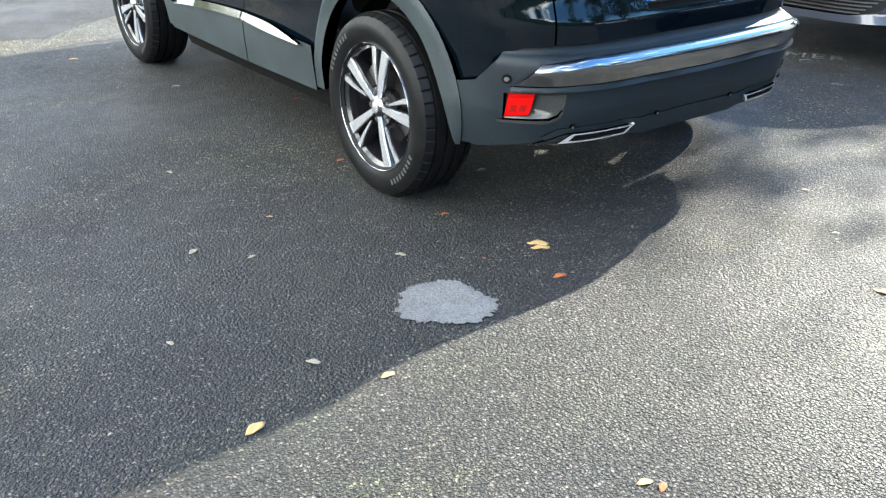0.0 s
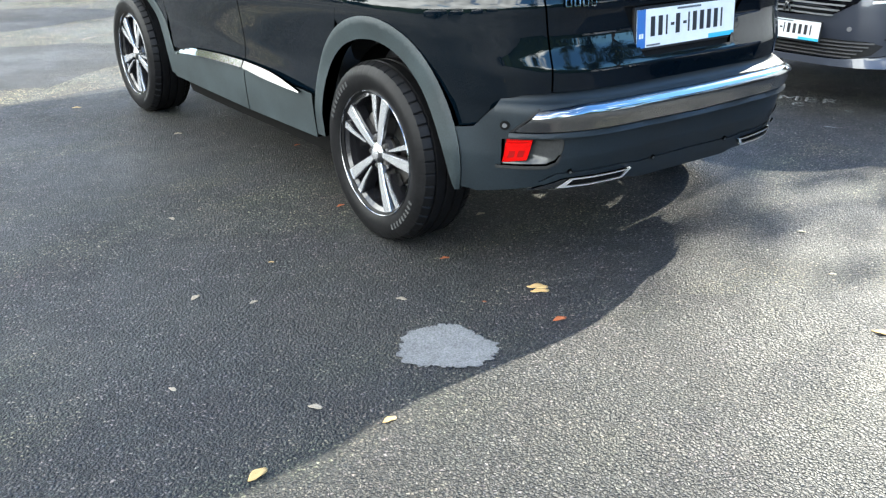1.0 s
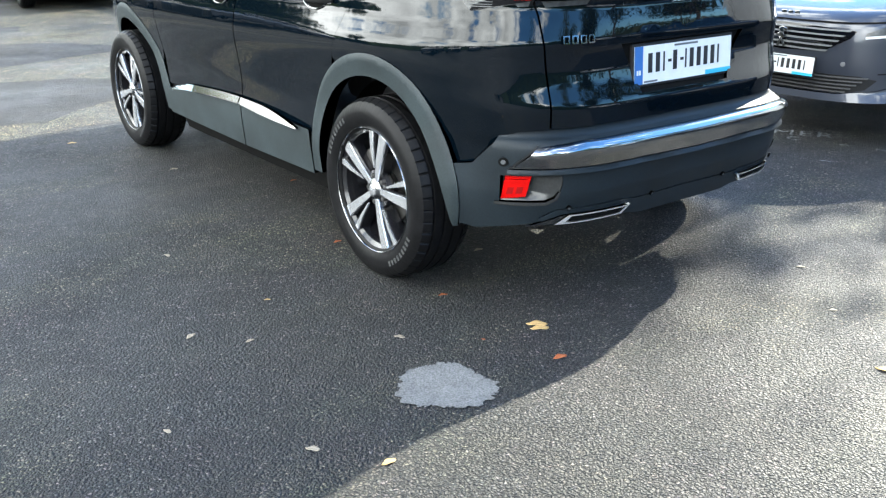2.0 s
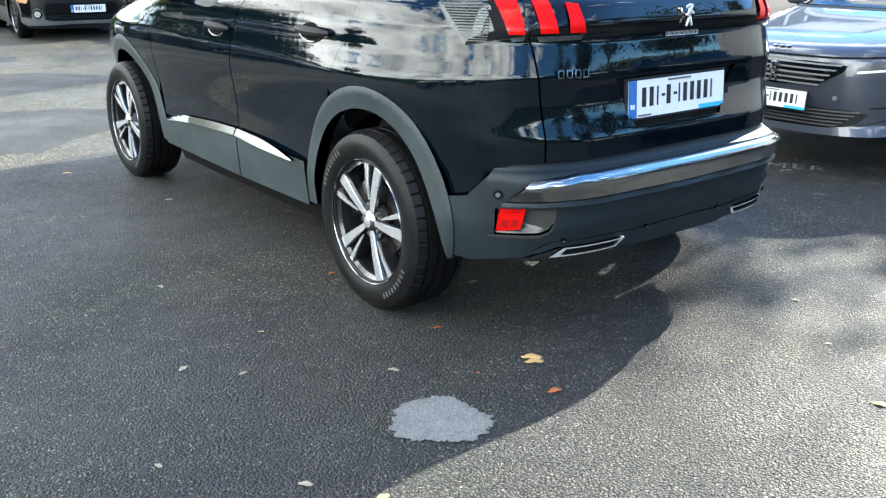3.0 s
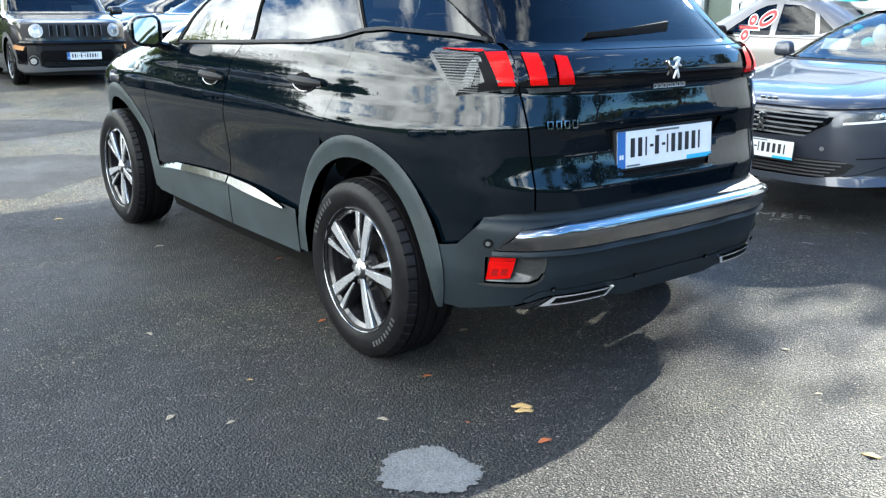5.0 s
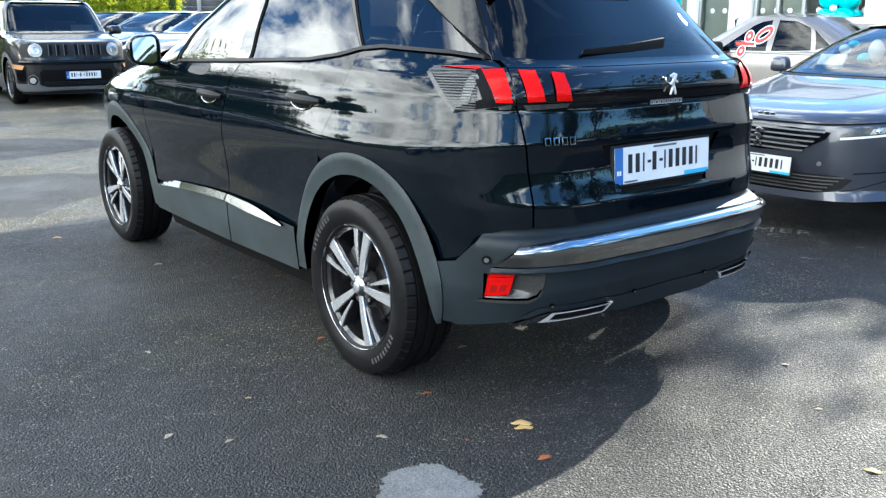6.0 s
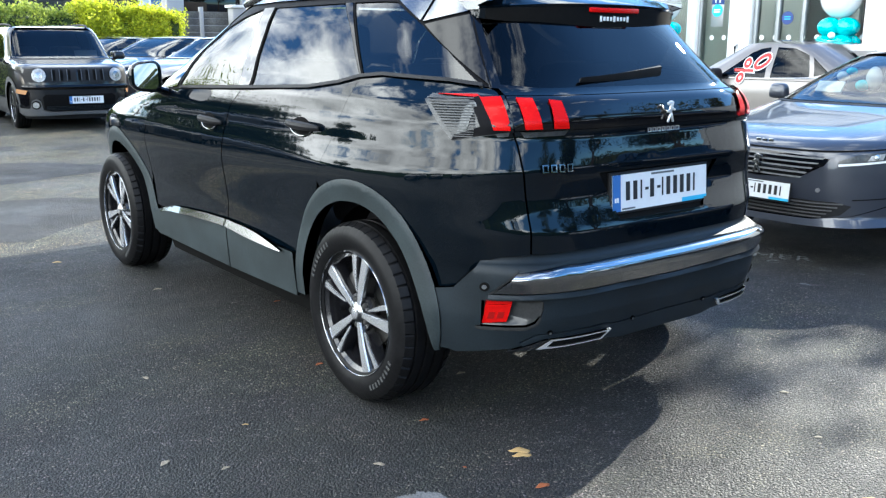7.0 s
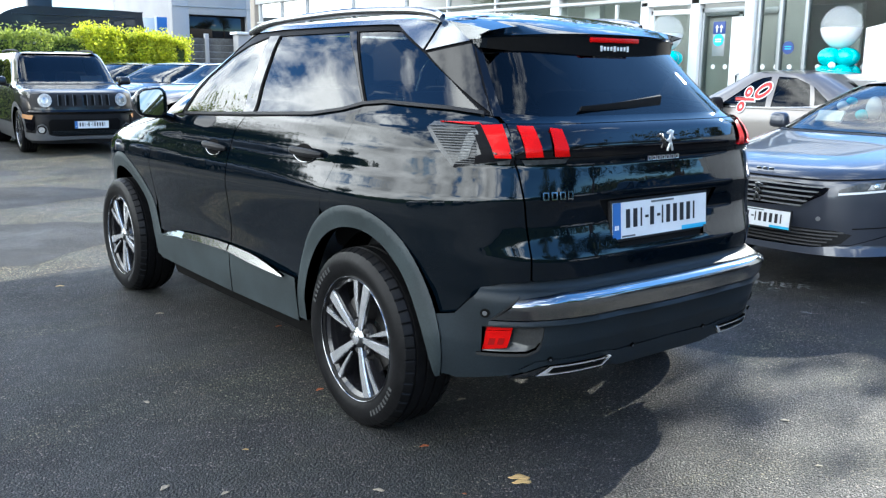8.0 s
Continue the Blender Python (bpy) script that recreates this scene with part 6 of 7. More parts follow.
        panel(S, "fog_lamp", ringed((F - 0.645, 0.405), 0.046, 0, 350, 18), "headlamp_glass", car, off=0.030, thick=0.012, mirror=mirror, step=0.02)
        panel(S, "indicator", [(F - 0.76, 0.625), (F - 1.06, 0.640), (F - 1.10, 0.575), (F - 0.80, 0.560)], "amber", car, off=0.016, thick=0.012, mirror=mirror, step=0.04)
        s = 1 if mirror else -1
        pts = bend([(0.60 * s, 1.45, 1.60), (0.62 * s, 1.25, 1.642), (0.62 * s, 0.5, 1.655), (0.60 * s, -0.3, 1.645), (0.58 * s, -0.45, 1.61)], 5)
        part("roof_rail", tube(pts, 0.018, 8), "plastic_dark", car)
    front_plate(car, 3.385, 0.47, 0, False, -0.09)
    boxed("price_card", (-0.42, 2.10, 1.17), (0.36, 0.02, 0.13), "plate_white", car, 0.002, rot=Euler((radians(40), 0, 0)).to_matrix())
    return car


build_offroader(pose(1.825, 15.34, 0, 0, 0, 176))

# more of the off-roader's row, mirrored in the black car's doors
beside = "cars in the off-roader's row"
for x, paint, words in ((-1.5, "paint_silver", "silver saloon parked beside the off-roader"), (-4.7, "paint_jeep", "black saloon parked in the off-roader's row"), (-8.0, "paint_slate", "slate grey saloon parked in the off-roader's row")):
    build_saloon(pose(x, 15.6 - 0.06 * x, 0, 0, 0, 173), paint, words, beside, False)

# dark saloons in a row before the hedge
row = "dark cars by the hedge"
build_saloon(pose(5.7, 19.3, 0, 0, 0, 118) @ Matrix.Diagonal((1.05, 1.05, 1.12, 1)), "paint_jeep", "dark saloon parked in front of the hedge", row, False)
build_saloon(pose(6.2, 17.2, 0, 0, 0, 118) @ Matrix.Diagonal((1.05, 1.05, 1.12, 1)), "paint_jeep", "dark saloon parked in front of the hedge", row, False)
build_hatchback(pose(6.3, 15.1, 0, 0, 0, 118) @ Matrix.Diagonal((1.05, 1.05, 1.12, 1)), "paint_silver", "pale grey hatchback parked in the row by the hedge")

# ---- hedge, fence, van and grey building beyond ----
hedge("hedge", (4.3, 21.6), (7.0, 21.6), 1.3, 2.12, "clipped hedge of bright yellow-green leaves", 45000)
hedge("hedge", (-1.6, 21.55), (4.4, 21.55), 1.25, 2.08, "clipped hedge of dull green leaves", 24000, seed=6)
hedge("clipped_hedge", (-13.0, 21.6), (-1.5, 21.6), 1.3, 2.0, "dark clipped hedge behind the parked row", 26000, seed=12)


def fence():
    f = empty("board_fence", pose(7.2, 23.6, 0), "weathered dark grey board fence with pale posts", "fence")
    for i in range(4):
        boxed("post", (0.1 + 1.35 * i, 0, 1.2), (0.12, 0.12, 2.4), "render_grey", f, 0.01)
        if i == 3:
            break
        for k in range(11):
            boxed("board", (0.1 + 1.35 * i + 0.68, 0, 0.12 + 0.205 * k), (1.22, 0.03, 0.196), "fence_board", f, 0.004)
    boxed("pillar", (2.45, -0.3, 1.2), (0.36, 0.36, 2.4), "render_grey", f, 0.01)
    boxed("pillar_cap", (2.45, -0.3, 2.43), (0.5, 0.5, 0.08), "frame_white", f, 0.01)


fence()


def van():
    v = empty("tall_van", pose(4.6, 25.2, 0, 0, 0, 90) @ Matrix.Diagonal((1, 1.14, 1.02, 1)), "dark tall van parked behind the hedge", "van")
    bm = bmesh.new()
    side = bend([(-2.1, 0.5), (-2.12, 1.6), (-2.05, 2.85), (-1.9, 2.98), (0.0, 3.02), (0.9, 2.98), (1.55, 2.6), (2.1, 1.8), (2.75, 1.4), (2.9, 0.9), (2.85, 0.45)], 4)
    loops = [[bm.verts.new((x, y, z - (0.06 if abs(x) > 0.9 else 0))) for y, z in side] for x in (-1.0, -0.92, 0.92, 1.0)]
    for a, b in zip(loops, loops[1:]):
        for i in range(len(side) - 1):
            bm.faces.new((a[i], a[i + 1], b[i + 1], b[i]))
    for l in (loops[0], loops[-1]):
        bm.faces.new(l)
    bm.faces.new([l[0] for l in loops] + [l[-1] for l in loops[::-1]])
    part("van_body", bm, "van_dark", v)
    for s in (-1, 1):
        for k in range(3):
            boxed("side_rib", (1.005 * s, -0.4, 2.3 + 0.22 * k), (0.03, 3.0, 0.03), "van_dark", v, 0.008)
        for y in (-1.2, 2.0):
            simple_wheel(v, pose(0.86 * s, y, 0.36, 0, 0, 0 if s < 0 else 180), 0.36, 0.24, 0.22, 10)


van()


def grey_building():
    b = tagged(new("building_grey"), "grey rendered building with one dark window", "building", kind="structure")
    b.location = (10.1, 30, 0)
    w0, w1, z0, z1, x1, top = 0.65, 2.98, 2.34, 3.34, 3.4, 4.6
    for name, c, s in (("wall", (w0 / 2, 0.15, top / 2), (w0, 0.3, top)), ("wall", ((w1 + x1) / 2, 0.15, top / 2), (x1 - w1, 0.3, top)), ("wall", ((w0 + w1) / 2, 0.15, z0 / 2), (w1 - w0, 0.3, z0)), ("wall", ((w0 + w1) / 2, 0.15, (z1 + top) / 2), (w1 - w0, 0.3, top - z1)), ("wall", (-0.0 + 0.15, 3.3, top / 2), (0.3, 6.0, top)), ("wall", (x1 - 0.15, 3.3, top / 2), (0.3, 6.0, top)), ("wall", (x1 / 2, 6.45, top / 2), (x1, 0.3, top))):
        boxed(name, c, s, "render_grey", b, 0.01)
    boxed("roof", (x1 / 2, 3.3, top + 0.06), (x1 + 0.1, 6.7, 0.12), "frame_grey", b, 0.01)
    boxed("string_course", (x1 / 2, -0.01, 3.62), (x1, 0.04, 0.03), "frame_grey", b, 0.005)
    boxed("window_pane", ((w0 + w1) / 2, 0.2, (z0 + z1) / 2), (w1 - w0, 0.02, z1 - z0), "gloss_black", b, 0.002)
    boxed("window_sill", ((w0 + w1) / 2, -0.02, z0 - 0.03), (w1 - w0 + 0.1, 0.12, 0.05), "frame_grey", b, 0.005)
    boxed("corner_pier", (x1 + 0.28, 0.25, top / 2), (0.5, 0.5, top), "render_tan", b, 0.01)


grey_building()


def far_posts():
    p = empty("banner_post", pose(8.66, 27.5, -0.14), "blue and white banner on a post", "banner")
    boxed("post", (-0.1, 0, 1.6), (0.06, 0.06, 3.2), "frame_white", p, 0.01)
    boxed("banner_white", (-0.35, 0, 2.75), (0.42, 0.02, 0.8), "plate_white", p, 0.004)
    boxed("banner_blue", (0.10, 0, 2.78), (0.36, 0.02, 0.82), "plate_blue", p, 0.004)
    c = empty("sign_column", pose(6.0, 32, 0), "dark blue upright sign column", "sign")
    boxed("column", (0, 0, 2.6), (0.84, 0.4, 5.2), "van_dark", c, 0.03)
    boxed("column_cap", (0, 0, 5.25), (1.1, 0.5, 0.1), "frame_grey", c, 0.02)


far_posts()

# ---- the glazed showroom ----
FX = 8.4


def showroom():
    b = tagged(new("showroom"), "glazed car showroom with white door frames", "building", kind="structure")
    y_end, y_start = 19.6, -6.0
    # glazing bars on a grid of the bays
    bays = [19.4, 18.2, 16.9, 14.8, 12.75, 11.33, 9.9]
    for y in bays:
        boxed("mullion", (FX, y, 1.52), (0.10, 0.045, 3.02), "frame_pale", b, 0.006)
    boxed("column", (FX + 0.05, 8.35, 1.52), (0.22, 0.20, 3.02), "frame_white", b, 0.01)
    boxed("column", (FX + 0.25, 7.72, 1.25), (0.12, 0.34, 2.35), "frame_white", b, 0.01)
    boxed("mullion", (FX, 7.0, 1.2), (0.08, 0.03, 2.4), "frame_white", b, 0.004)
    for z, w in ((2.45, 0.05), (2.56, 0.035)):
        boxed("transom", (FX - 0.01, (19.5 + 6.5) / 2, z), (0.12, 13.0, w), "frame_pale", b, 0.006)
    boxed("plinth", (FX, (19.5 + 6.5) / 2, 0.08), (0.16, 13.0, 0.16), "frame_grey", b, 0.006)
    edges = [19.4, 18.2, 16.9, 14.8, 12.75, 11.33, 9.9, 8.35, 7.0, 6.45]
    for a, c in zip(edges, edges[1:]):
        boxed("pane", (FX + 0.01, (a + c) / 2, 1.29), (0.012, a - c - 0.06, 2.24), "shop_glass", b, 0.0)
        boxed("pane", (FX + 0.01, (a + c) / 2, 2.80), (0.012, a - c - 0.06, 0.44), "shop_glass", b, 0.0)
    # entrance: two white-framed leaves, then a grey-framed bay
    for y, w in ((6.38, 0.14), (5.45, 0.15), (4.56, 0.14)):
        boxed("door_post", (FX - 0.03, y, 1.2), (0.14, w, 2.4), "frame_white", b, 0.008)
    boxed("door_head", (FX - 0.03, 5.47, 2.38), (0.14, 1.95, 0.10), "frame_white", b, 0.008)
    for y in (5.92, 5.0):
        door = hang("door_leaf", None, b)
        for dy, w in ((-0.36, 0.05), (0.36, 0.05)):
            boxed("stile", (FX, y + dy, 1.15), (0.05, w, 2.26), "frame_white" if y > 5.5 else "frame_grey", door, 0.005)
        boxed("rail", (FX, y, 2.24), (0.05, 0.76, 0.07), "frame_white" if y > 5.5 else "frame_grey", door, 0.005)
        boxed("rail", (FX, y, 0.10), (0.05, 0.76, 0.16), "frame_white", door, 0.005)
        boxed("pane", (FX + 0.005, y, 1.18), (0.012, 0.68, 2.06), "shop_glass", door, 0.0)
        part("pull_handle", tube([(FX - 0.04, y - 0.30, 1.35), (FX - 0.09, y - 0.30, 1.33), (FX - 0.09, y - 0.30, 1.0), (FX - 0.04, y - 0.30, 0.98)], 0.014, 8), "satin_silver", door)
    boxed("pane", (FX + 0.01, 4.15, 1.55), (0.012, 0.70, 2.96), "shop_glass", b, 0.0)
    for y in (4.45, 4.12, 3.75):
        boxed("mullion", (FX + 0.01, y, 1.53), (0.09, 0.05, 3.0), "frame_grey", b, 0.005)
    boxed("pane", (FX + 0.01, 1.4, 1.55), (0.012, 4.65, 2.96), "shop_glass", b, 0.0)
    for y in (2.6, 0.9, -0.9):
        boxed("mullion", (FX + 0.01, y, 1.53), (0.09, 0.05, 3.0), "frame_grey", b, 0.005)
    boxed("wall", (FX + 0.12, -3.6, 1.53), (0.24, 5.0, 3.0), "fascia", b, 0.01)
    # white dots across the entrance glass
    for i in range(13):
        v, f = lathe([(0.0, 0.0), (0.034, 0.0), (0.034, 0.004)], 16)
        bm = bm_from(v, f)
        bmesh.ops.translate(bm, verts=bm.verts, vec=(FX - 0.008, 5.15 - 0.20 * i, 1.45))
        part("safety_dot", bm, "plate_white", b)
    boxed("fascia", (FX + 0.05, (y_end + y_start) / 2, 3.13), (0.24, y_end - y_start, 0.20), "fascia", b, 0.02)
    boxed("end_wall", (FX + 3.5, y_end + 0.1, 1.6), (7.2, 0.25, 3.2), "render_tan", b, 0.01)
    boxed("end_wall", (FX + 3.5, y_start - 0.1, 1.6), (7.2, 0.25, 3.2), "fascia", b, 0.01)
    boxed("room_back", (FX + 5.2, (y_end + y_start) / 2, 1.6), (0.2, y_end - y_start, 3.2), "room_wall", b, 0.0)
    boxed("room_ceiling", (FX + 2.7, (y_end + y_start) / 2, 3.17), (5.2, y_end - y_start, 0.1), "room_wall", b, 0.0)
    boxed("room_floor", (FX + 2.7, (y_end + y_start) / 2, 0.02), (5.2, y_end - y_start, 0.04), "room_floor", b, 0.0)
    boxed("roof", (FX + 2.7, (y_end + y_start) / 2, 3.27), (5.6, y_end - y_start + 0.4, 0.08), "frame_grey", b, 0.01)
    boxed("room_partition", (FX + 1.5, 13.0, 1.55), (0.10, 12.6, 3.0), "room_wall", b, 0.01)
    boxed("room_partition", (FX + 1.15, 5.45, 1.55), (0.10, 2.1, 3.0), "room_wall", b, 0.01)
    for y in (6.1, 5.45, 4.8):
        boxed("lobby_post", (FX + 1.06, y, 1.15), (0.08, 0.07, 2.3), "frame_grey", b, 0.006)
    boxed("lobby_head", (FX + 1.06, 5.45, 2.28), (0.08, 1.4, 0.10), "frame_grey", b, 0.006)
    boxed("room_partition", (FX + 1.6, 6.9, 1.35), (0.12, 2.6, 2.6), "room_wall", b, 0.01)
    boxed("room_partition", (FX + 2.2, 4.6, 1.2), (0.12, 0.9, 2.4), "frame_grey", b, 0.01)
    return b


showroom()


def door_sign():
    s = empty("door_sign", pose(FX - 0.05, 5.05, 1.85), "dark blue notice with pale arrows and a cyan disc", "sign")
    boxed("notice", (0, 0, 0.14), (0.01, 0.20, 0.17), "sign_blue", s, 0.002)
    boxed("notice", (0.002, 0, -0.10), (0.008, 0.20, 0.30), "frame_grey", s, 0.002)
    for y in (-0.035, 0.035):
        boxed("arrow_shaft", (-0.008, y, 0.11), (0.004, 0.018, 0.07), "plate_white", s, 0.0)
        bm = bm_from([(-0.009, y - 0.03, 0.14), (-0.009, y + 0.03, 0.14), (-0.009, y, 0.18), (-0.004, y - 0.03, 0.14), (-0.004, y + 0.03, 0.14), (-0.004, y, 0.18)], [(0, 1, 2), (3, 5, 4), (0, 3, 4, 1), (1, 4, 5, 2), (2, 5, 3, 0)])
        part("arrow_head", bm, "plate_white", s, smooth=False)
    bm = bm_from(*lathe([(0.0, -0.012), (0.085, -0.012), (0.085, -0.004)], 32))
    bmesh.ops.translate(bm, verts=bm.verts, vec=(0, 0, -0.03))
    part("disc", bm, "sign_cyan", s)
    for k in range(2):
        boxed("writing_bar", (-0.015, 0, -0.02 - 0.03 * k), (0.003, 0.10, 0.016), "plate_white", s, 0.0)
    w = empty("white_poster", pose(FX - 0.04, 4.76, 1.58), "plain white poster on the door glass", "poster")
    boxed("poster_sheet", (0, 0, 0), (0.008, 0.20, 1.10), "plate_white", w, 0.001)
    r = empty("round_sticker", pose(FX - 0.02, 3.98, 1.70), "round dark blue door sticker", "sticker")
    bm = bm_from(*lathe([(0.0, -0.004), (0.085, -0.004), (0.085, 0.0)], 28))
    part("disc", bm, "sign_blue", r)
    for k in range(2):
        boxed("writing_bar", (-0.006, 0, 0.015 - 0.03 * k), (0.003, 0.09, 0.014), "sign_cyan", r, 0.0)
    d = empty("wall_notice", pose(FX - 0.02, 6.78, 2.12), "small dark notice on the glass", "sign")
    boxed("notice", (0, 0, 0), (0.008, 0.42, 0.07), "ink_grey", d, 0.001)


door_sign()


def balloon(parent, at, r, mat, name="balloon", squash=0.9):
    bm = bmesh.new()
    bmesh.ops.create_uvsphere(bm, u_segments=24, v_segments=16, radius=r)
    for v in bm.verts:
        v.co.z *= squash
        if v.co.z < -0.6 * r:
            v.co.x *= 0.92
            v.co.y *= 0.92
    bmesh.ops.translate(bm, verts=bm.verts, vec=at)
    return part(name, bm, mat, parent)


def balloon_column(x, y, label):
    c = empty("balloon_column", pose(x, y, 0), label, "balloons", "balloon columns at the entrance")
    boxed("foot", (0, 0, 0.03), (0.36, 0.36, 0.06), "frame_white", c, 0.02)
    part("stem", tube([(0, 0, 0.05), (0, 0, 1.7)], 0.015, 8), "frame_white", c)
    for k in range(8):
        z = 0.20 + 0.195 * k
        for j in range(4):
            a = radians(45 + 90 * j + 22 * (k % 2))
            balloon(c, (0.135 * math.cos(a), 0.135 * math.sin(a), z), 0.135, "balloon_teal", "teal_balloon", 0.82)
    for k in (5, 6, 7):
        balloon(c, (-0.20, 0.02 - 0.05 * (k % 2), 0.20 + 0.195 * k - 0.10), 0.045, "balloon_white", "small_balloon")
    for name, mat, side in (("clear_top", "balloon_clear", -1), ("white_half", "balloon_white", 1)):
        bm = bmesh.new()
        bmesh.ops.create_uvsphere(bm, u_segments=32, v_segments=24, radius=0.238)
        bmesh.ops.bisect_plane(bm, geom=list(bm.verts) + list(bm.edges) + list(bm.faces), plane_co=(0, 0, -0.02), plane_no=(0.02, 0.0, side), clear_outer=True)
        if side > 0:
            bmesh.ops.holes_fill(bm, edges=[e for e in bm.edges if e.is_boundary], sides=0)
        for v in bm.verts:
            if v.co.z < 0:
                v.co.z *= 1.12
        bmesh.ops.translate(bm, verts=bm.verts, vec=(0, 0, 1.93))
        part(name, bm, mat, c)


balloon_column(7.9, 3.0, "teal balloon column topped by a clear and white balloon")
balloon_column(7.95, 5.66, "teal balloon column topped by a clear and white balloon")


def white_board():
    w = empty("white_board", pose(7.90, 1.98, 0) @ Matrix.Diagonal((1, 1.05, 1.02, 1)), "plain white display board beside the balloons", "board")
    bm = bm_from([(-0.04, 0.66, 0), (-0.04, -1.2, 0), (-0.04, -1.2, 2.25), (-0.04, 0.66, 1.86), (0.04, 0.66, 0), (0.04, -1.2, 0), (0.04, -1.2, 2.25), (0.04, 0.66, 1.86)], [(0, 1, 2, 3), (7, 6, 5, 4), (0, 4, 5, 1), (1, 5, 6, 2), (2, 6, 7, 3), (3, 7, 4, 0)])
    part("panel", bm, "frame_white", w, smooth=False)
    boxed("foot", (0, -0.3, 0.03), (0.4, 1.6, 0.06), "frame_grey", w, 0.01)


white_board()

# ---- what the paintwork mirrors behind the camera ----
hedge("clipped_hedge", (26, -15), (-22, -15), 1.5, 2.6, "dark clipped hedge along the forecourt edge", 18000, 0.16, 8)
hedge("clipped_hedge", (-19, -14), (-19, 34), 1.5, 1.7, "dark clipped hedge along the forecourt edge", 16000, 0.14, 9)
for i, (x, y, h, s) in enumerate(((-21, 26, 6.0, 2.2), (-6.4, 24.6, 9.5, 3.2), (-10.5, 23.8, 7.5, 2.6), (-9, -18, 8, 2.5), (3, -18, 7, 2.3))):
    tree((x, y), h, s, 20 + i, "broadleaf tree with a full olive crown" if h > 9 else "broadleaf tree with a thin autumn crown", 36000 if h > 9 else 7000, "dark_leaf" if h > 9 else "tree_leaf")
for i, (x, y) in enumerate(((-12.2, 24.4), (-9.0, 24.9))):
    tree((x, y), 5.4, 2.7, 70 + i, "low broadleaf tree with a full crown", 12000)

for i, (x, y, h, s) in enumerate(((6.8, -13.4, 6.5, 2.0), (10.4, -13.2, 8.0, 2.4), (14.2, -11.5, 7.5, 2.3), (17.5, -8.0, 8.0, 2.4))):
    tree((x, y), h, s, 60 + i, "broadleaf tree at the end of the forecourt", 9000)
# unseen trees, added so that the black car's roof mirrors less sky
for i, (x, y, h) in enumerate(((16.0, 14.0, 9.0), (19.0, 18.0, 10.0), (17.5, 10.5, 9.0))):
    tree((x, y), h, 2.6, 40 + i, "unseen broadleaf tree added behind the showroom to darken roof reflections")
# two unseen trees, added so their crowns dapple the sunlit asphalt with shade
tree((16.2, 2.65), 8.4, 2.0, 31, "unseen slim tree added to throw dappled shade on the asphalt", 9000)
tree((17.6, 2.0), 8.9, 1.7, 33, "unseen slim tree added to throw dappled shade on the asphalt", 2500)

left_row = "parked cars across the lane"
for i in range(4):
    build_saloon(pose(-14.2 - 0.2 * (i % 2), -5.5 + 3.1 * i, 0, 0, 0, -86), "paint_slate" if i % 2 else "paint_jeep", "dark saloon parked across the lane, nose to the forecourt", left_row, False)
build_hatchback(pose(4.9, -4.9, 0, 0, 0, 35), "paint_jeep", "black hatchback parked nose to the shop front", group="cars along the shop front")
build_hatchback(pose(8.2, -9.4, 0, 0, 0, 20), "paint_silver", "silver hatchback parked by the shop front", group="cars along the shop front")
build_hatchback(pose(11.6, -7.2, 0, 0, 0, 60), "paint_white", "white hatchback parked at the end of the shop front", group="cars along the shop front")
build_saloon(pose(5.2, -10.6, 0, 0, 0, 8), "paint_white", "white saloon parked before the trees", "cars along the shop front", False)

# ---- marks and litter on the asphalt ----
def pale_patch():
    """A worn patch of pale filler with a ragged edge."""
    rng = np.random.default_rng(5)
    pts = []
    for a in np.linspace(0, 2 * np.pi, 150, endpoint=False):
        r = 1 + 0.07 * math.sin(3 * a + 2.2) + 0.05 * math.sin(5 * a) + 0.04 * math.sin(17 * a + 1) + rng.normal(0, 0.035)
        pts.append((0.152 * r * math.cos(a), 0.136 * r * math.sin(a)))
    v, tri = sheet(pts, [], 0.03)
    me = mesh_of("pale_patch", [(x, y, 0.0035 + 0.001 * noise.noise(Vector((x * 12, y * 12, 0)))) for x, y in v], [tuple(t) for t in tri], "patch_grey")
    ob = tagged(new("pale_patch", me), "pale grey ragged filler patch in the asphalt", "patch", kind="structure")
    ob.matrix_basis = pose(-1.222, -0.868, 0, 0, 0, -50)


material("patch_grey", (0.138, 0.137, 0.133), 0.9, grain=0.38, scale=170, bump=0.003, stain=0.14, stain_scale=14)
pale_patch()


def leaf(at, turn, size, mat, label, curl=0.14):
    """A fallen leaf: pointed, curled up along its midrib."""
    verts, faces, n = [], [], 9
    for i in range(n):
        t = i / (n - 1)
        w = 0.30 * math.sin(math.pi * min(1, t * 0.94 + 0.05)) ** 0.8 * (1 - 0.35 * t)
        bow = 0.25 * math.sin(math.pi * t) * curl
        for k in (-1, -0.5, 0, 0.5, 1):
            verts.append((w * k, t - 0.5, 0.02 + bow + curl * 0.55 * w * abs(k) ** 1.5 + 0.03 * math.sin(9 * t + 3 * k)))
    for i in range(n - 1):
        for k in range(4):
            a = i * 5 + k
            faces.append((a, a + 1, a + 6, a + 5))
    me = mesh_of("fallen_leaf", verts, faces, mat, True)
    ob = tagged(new("fallen_leaf", me), label, "leaf", "fallen leaves on the asphalt")
    mod = ob.modifiers.new("thickness", "SOLIDIFY")
    mod.thickness = 0.015
    ob.matrix_basis = pose(*at, 0.001, 0, 0, turn) @ Matrix.Diagonal((size, size, size, 1))


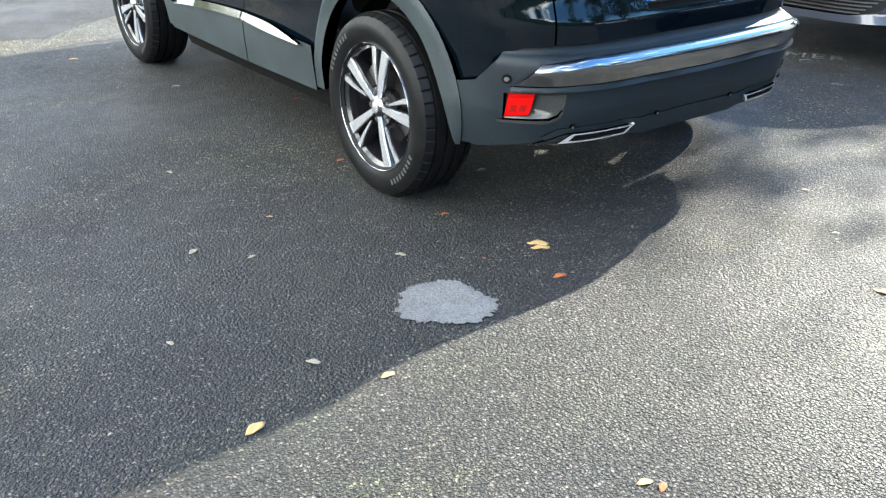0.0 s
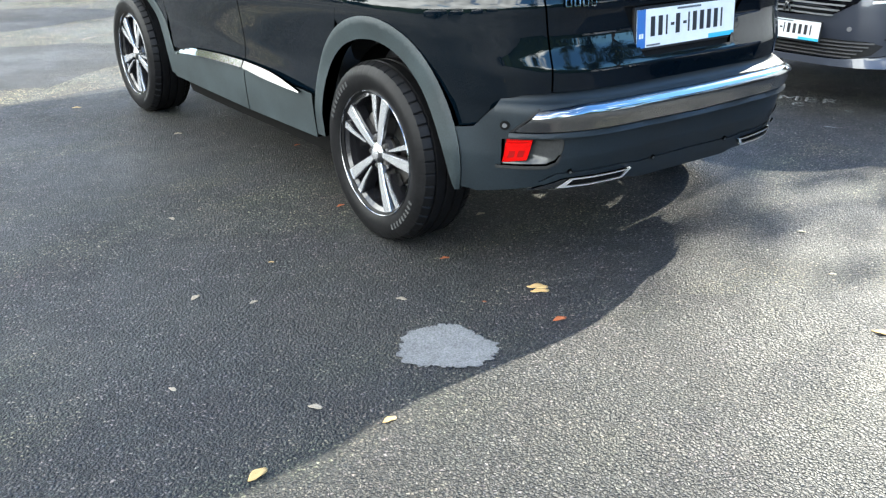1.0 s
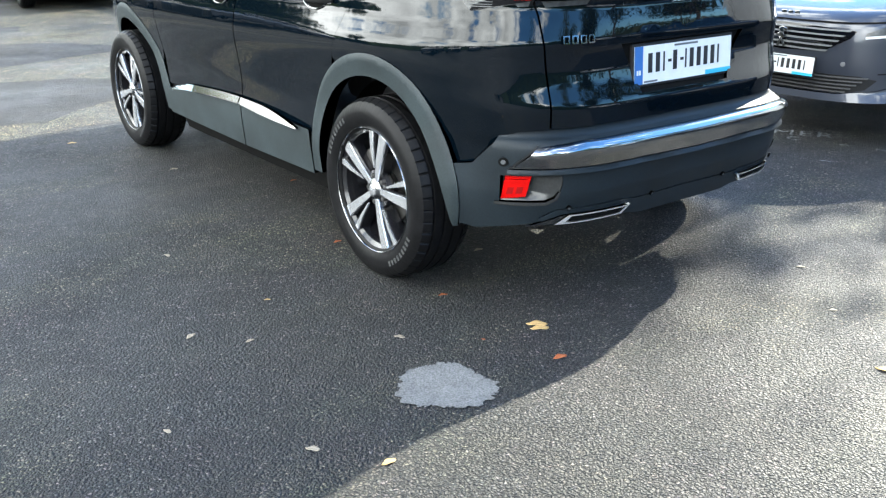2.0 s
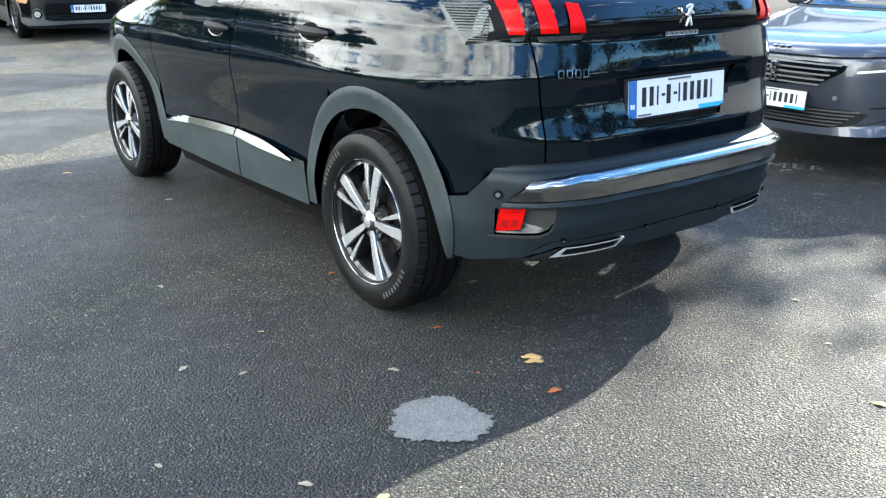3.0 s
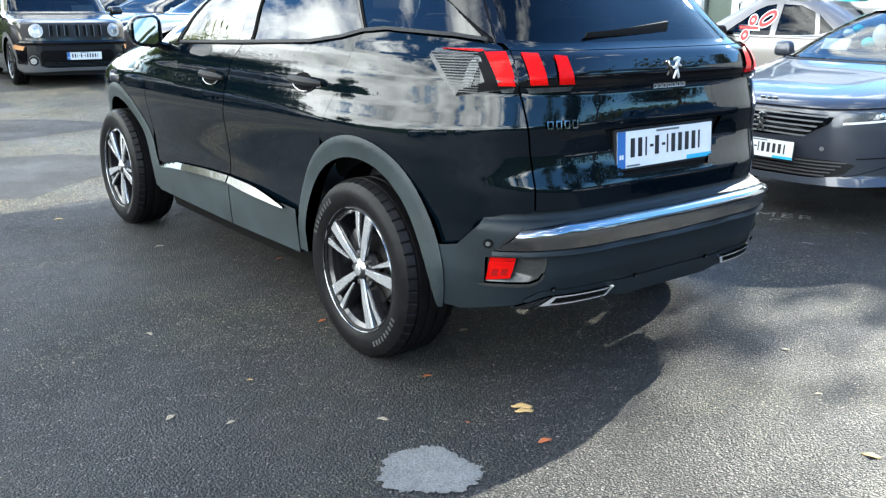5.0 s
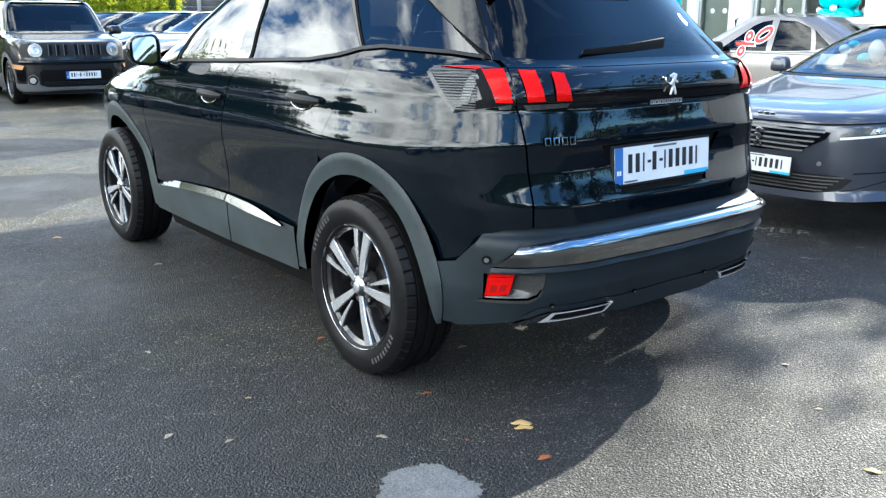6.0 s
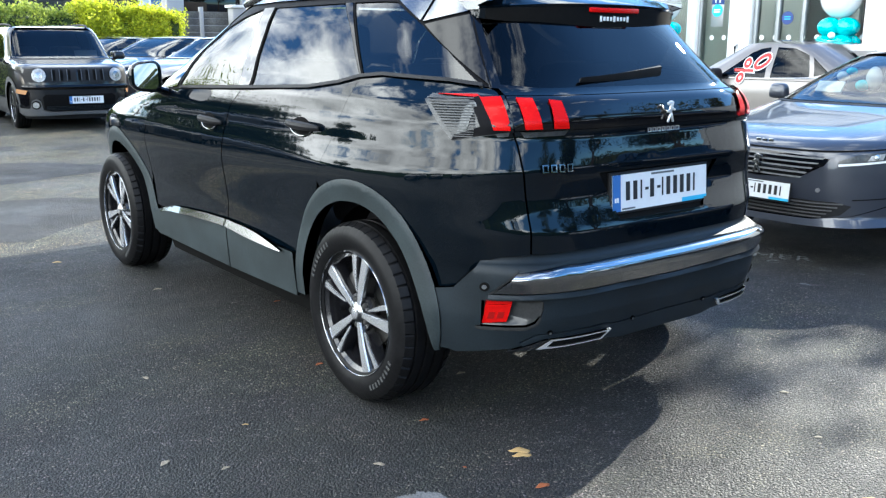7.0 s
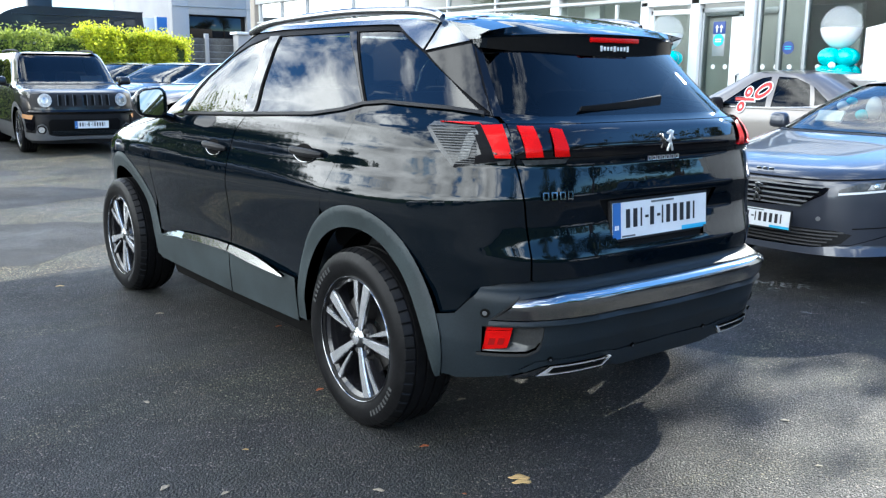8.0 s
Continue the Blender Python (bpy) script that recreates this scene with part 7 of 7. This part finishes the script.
LEAVES = [
    (-0.706, -0.718, 50, 0.100, "leaf_tan"), (-0.722, -0.748, 60, 0.090, "leaf_tan"), (-0.815, -0.944, 80, 0.070, "leaf_rust"), (-1.140, -0.506, 35, 0.055, "leaf_pale"),
    (-0.809, -0.313, 70, 0.050, "leaf_rust"), (-1.697, -0.068, 120, 0.060, "leaf_pale"), (-1.553, -0.223, 100, 0.045, "leaf_pale"), (-1.983, -0.597, 20, 0.040, "leaf_pale"),
    (-1.707, -0.921, 40, 0.058, "leaf_pale"), (-1.581, -1.096, 90, 0.060, "leaf_tan"), (-1.966, -1.100, 110, 0.085, "leaf_tan"), (-0.820, 0.434, 95, 0.055, "leaf_rust"),
    (-0.932, 2.036, 70, 0.060, "leaf_pale"), (-0.400, -0.024, 85, 0.060, "leaf_pale"), (-0.928, -0.695, 30, 0.022, "leaf_rust"), (0.498, -0.975, 40, 0.050, "leaf_pale"),
    (-0.079, -1.626, 20, 0.075, "leaf_tan"), (-1.359, -1.790, 70, 0.055, "leaf_tan"), (-1.338, -1.825, 120, 0.050, "leaf_rust"), (-1.350, 0.052, 60, 0.032, "leaf_tan"),
    (-1.206, 3.034, 70, 0.070, "leaf_tan"), (0.212, -1.283, 45, 0.040, "leaf_pale"), (-0.510, 1.413, 90, 0.050, "leaf_rust"), (-1.473, 0.731, 15, 0.050, "leaf_pale"),
]
for x, y, turn, size, mat in LEAVES:
    leaf((x, y), turn, 0.74 * size, mat, {"leaf_tan": "curled tan fallen leaf", "leaf_pale": "small pale dry fallen leaf", "leaf_rust": "rust-brown fallen leaf"}[mat] + " on asphalt")


def flat_writing(text, size, mat):
    """Mesh of letters in the built-in font, lying in the xy plane."""
    cu = bpy.data.curves.new("writing", "FONT")
    cu.body, cu.size, cu.extrude, cu.space_character = text, size, 0.0006, 1.15
    tmp = new("writing", cu)
    bpy.context.view_layer.update()
    me = bpy.data.meshes.new_from_object(tmp.evaluated_get(bpy.context.evaluated_depsgraph_get()))
    bpy.data.objects.remove(tmp)
    me.materials.clear()
    me.materials.append(MATS[mat])
    return me


def chalk_marks():
    """Rubbed letters on the asphalt and some faint strokes below them."""
    g = tagged(new("painted_letters"), "faded white letters rubbed into the asphalt", "marks")
    g.location = (2.46, 0.47, 0.003)
    g.rotation_euler = (0, 0, radians(-62))
    hang("lettering", flat_writing("MER", 0.185, "chalk"), g)
    hang("lettering", flat_writing("C", 0.12, "chalk"), g, "", pose(0.10, -0.14, 0))
    rng = np.random.default_rng(11)
    for x, y in ((0.42, -0.17), (0.62, -0.22), (0.33, -0.62)):
        w = rng.uniform(0.04, 0.07)
        ring = bend([(x, y), (x + w * 0.5, y + 0.012), (x + w, y - 0.006)], 4)
        part("stroke", tube([(a, b, 0.0) for a, b in ring], 0.008, 6, 0.12), "chalk", g)


chalk_marks()


def repair(name, outline, seed, mat="asphalt_dark", lift=0.003, label="strip of newer dark asphalt across the lane"):
    """A strip of newer, darker asphalt with an uneven edge."""
    rng = np.random.default_rng(seed)
    ring = [(x + rng.normal(0, 0.03), y + rng.normal(0, 0.03)) for x, y in dense(outline, 0.25)]
    v, tri = sheet(ring, [], 0.4)
    me = mesh_of(name, [(x, y, lift) for x, y in v], [tuple(t) for t in tri], mat)
    tagged(new(name, me), label, "repair", kind="structure")


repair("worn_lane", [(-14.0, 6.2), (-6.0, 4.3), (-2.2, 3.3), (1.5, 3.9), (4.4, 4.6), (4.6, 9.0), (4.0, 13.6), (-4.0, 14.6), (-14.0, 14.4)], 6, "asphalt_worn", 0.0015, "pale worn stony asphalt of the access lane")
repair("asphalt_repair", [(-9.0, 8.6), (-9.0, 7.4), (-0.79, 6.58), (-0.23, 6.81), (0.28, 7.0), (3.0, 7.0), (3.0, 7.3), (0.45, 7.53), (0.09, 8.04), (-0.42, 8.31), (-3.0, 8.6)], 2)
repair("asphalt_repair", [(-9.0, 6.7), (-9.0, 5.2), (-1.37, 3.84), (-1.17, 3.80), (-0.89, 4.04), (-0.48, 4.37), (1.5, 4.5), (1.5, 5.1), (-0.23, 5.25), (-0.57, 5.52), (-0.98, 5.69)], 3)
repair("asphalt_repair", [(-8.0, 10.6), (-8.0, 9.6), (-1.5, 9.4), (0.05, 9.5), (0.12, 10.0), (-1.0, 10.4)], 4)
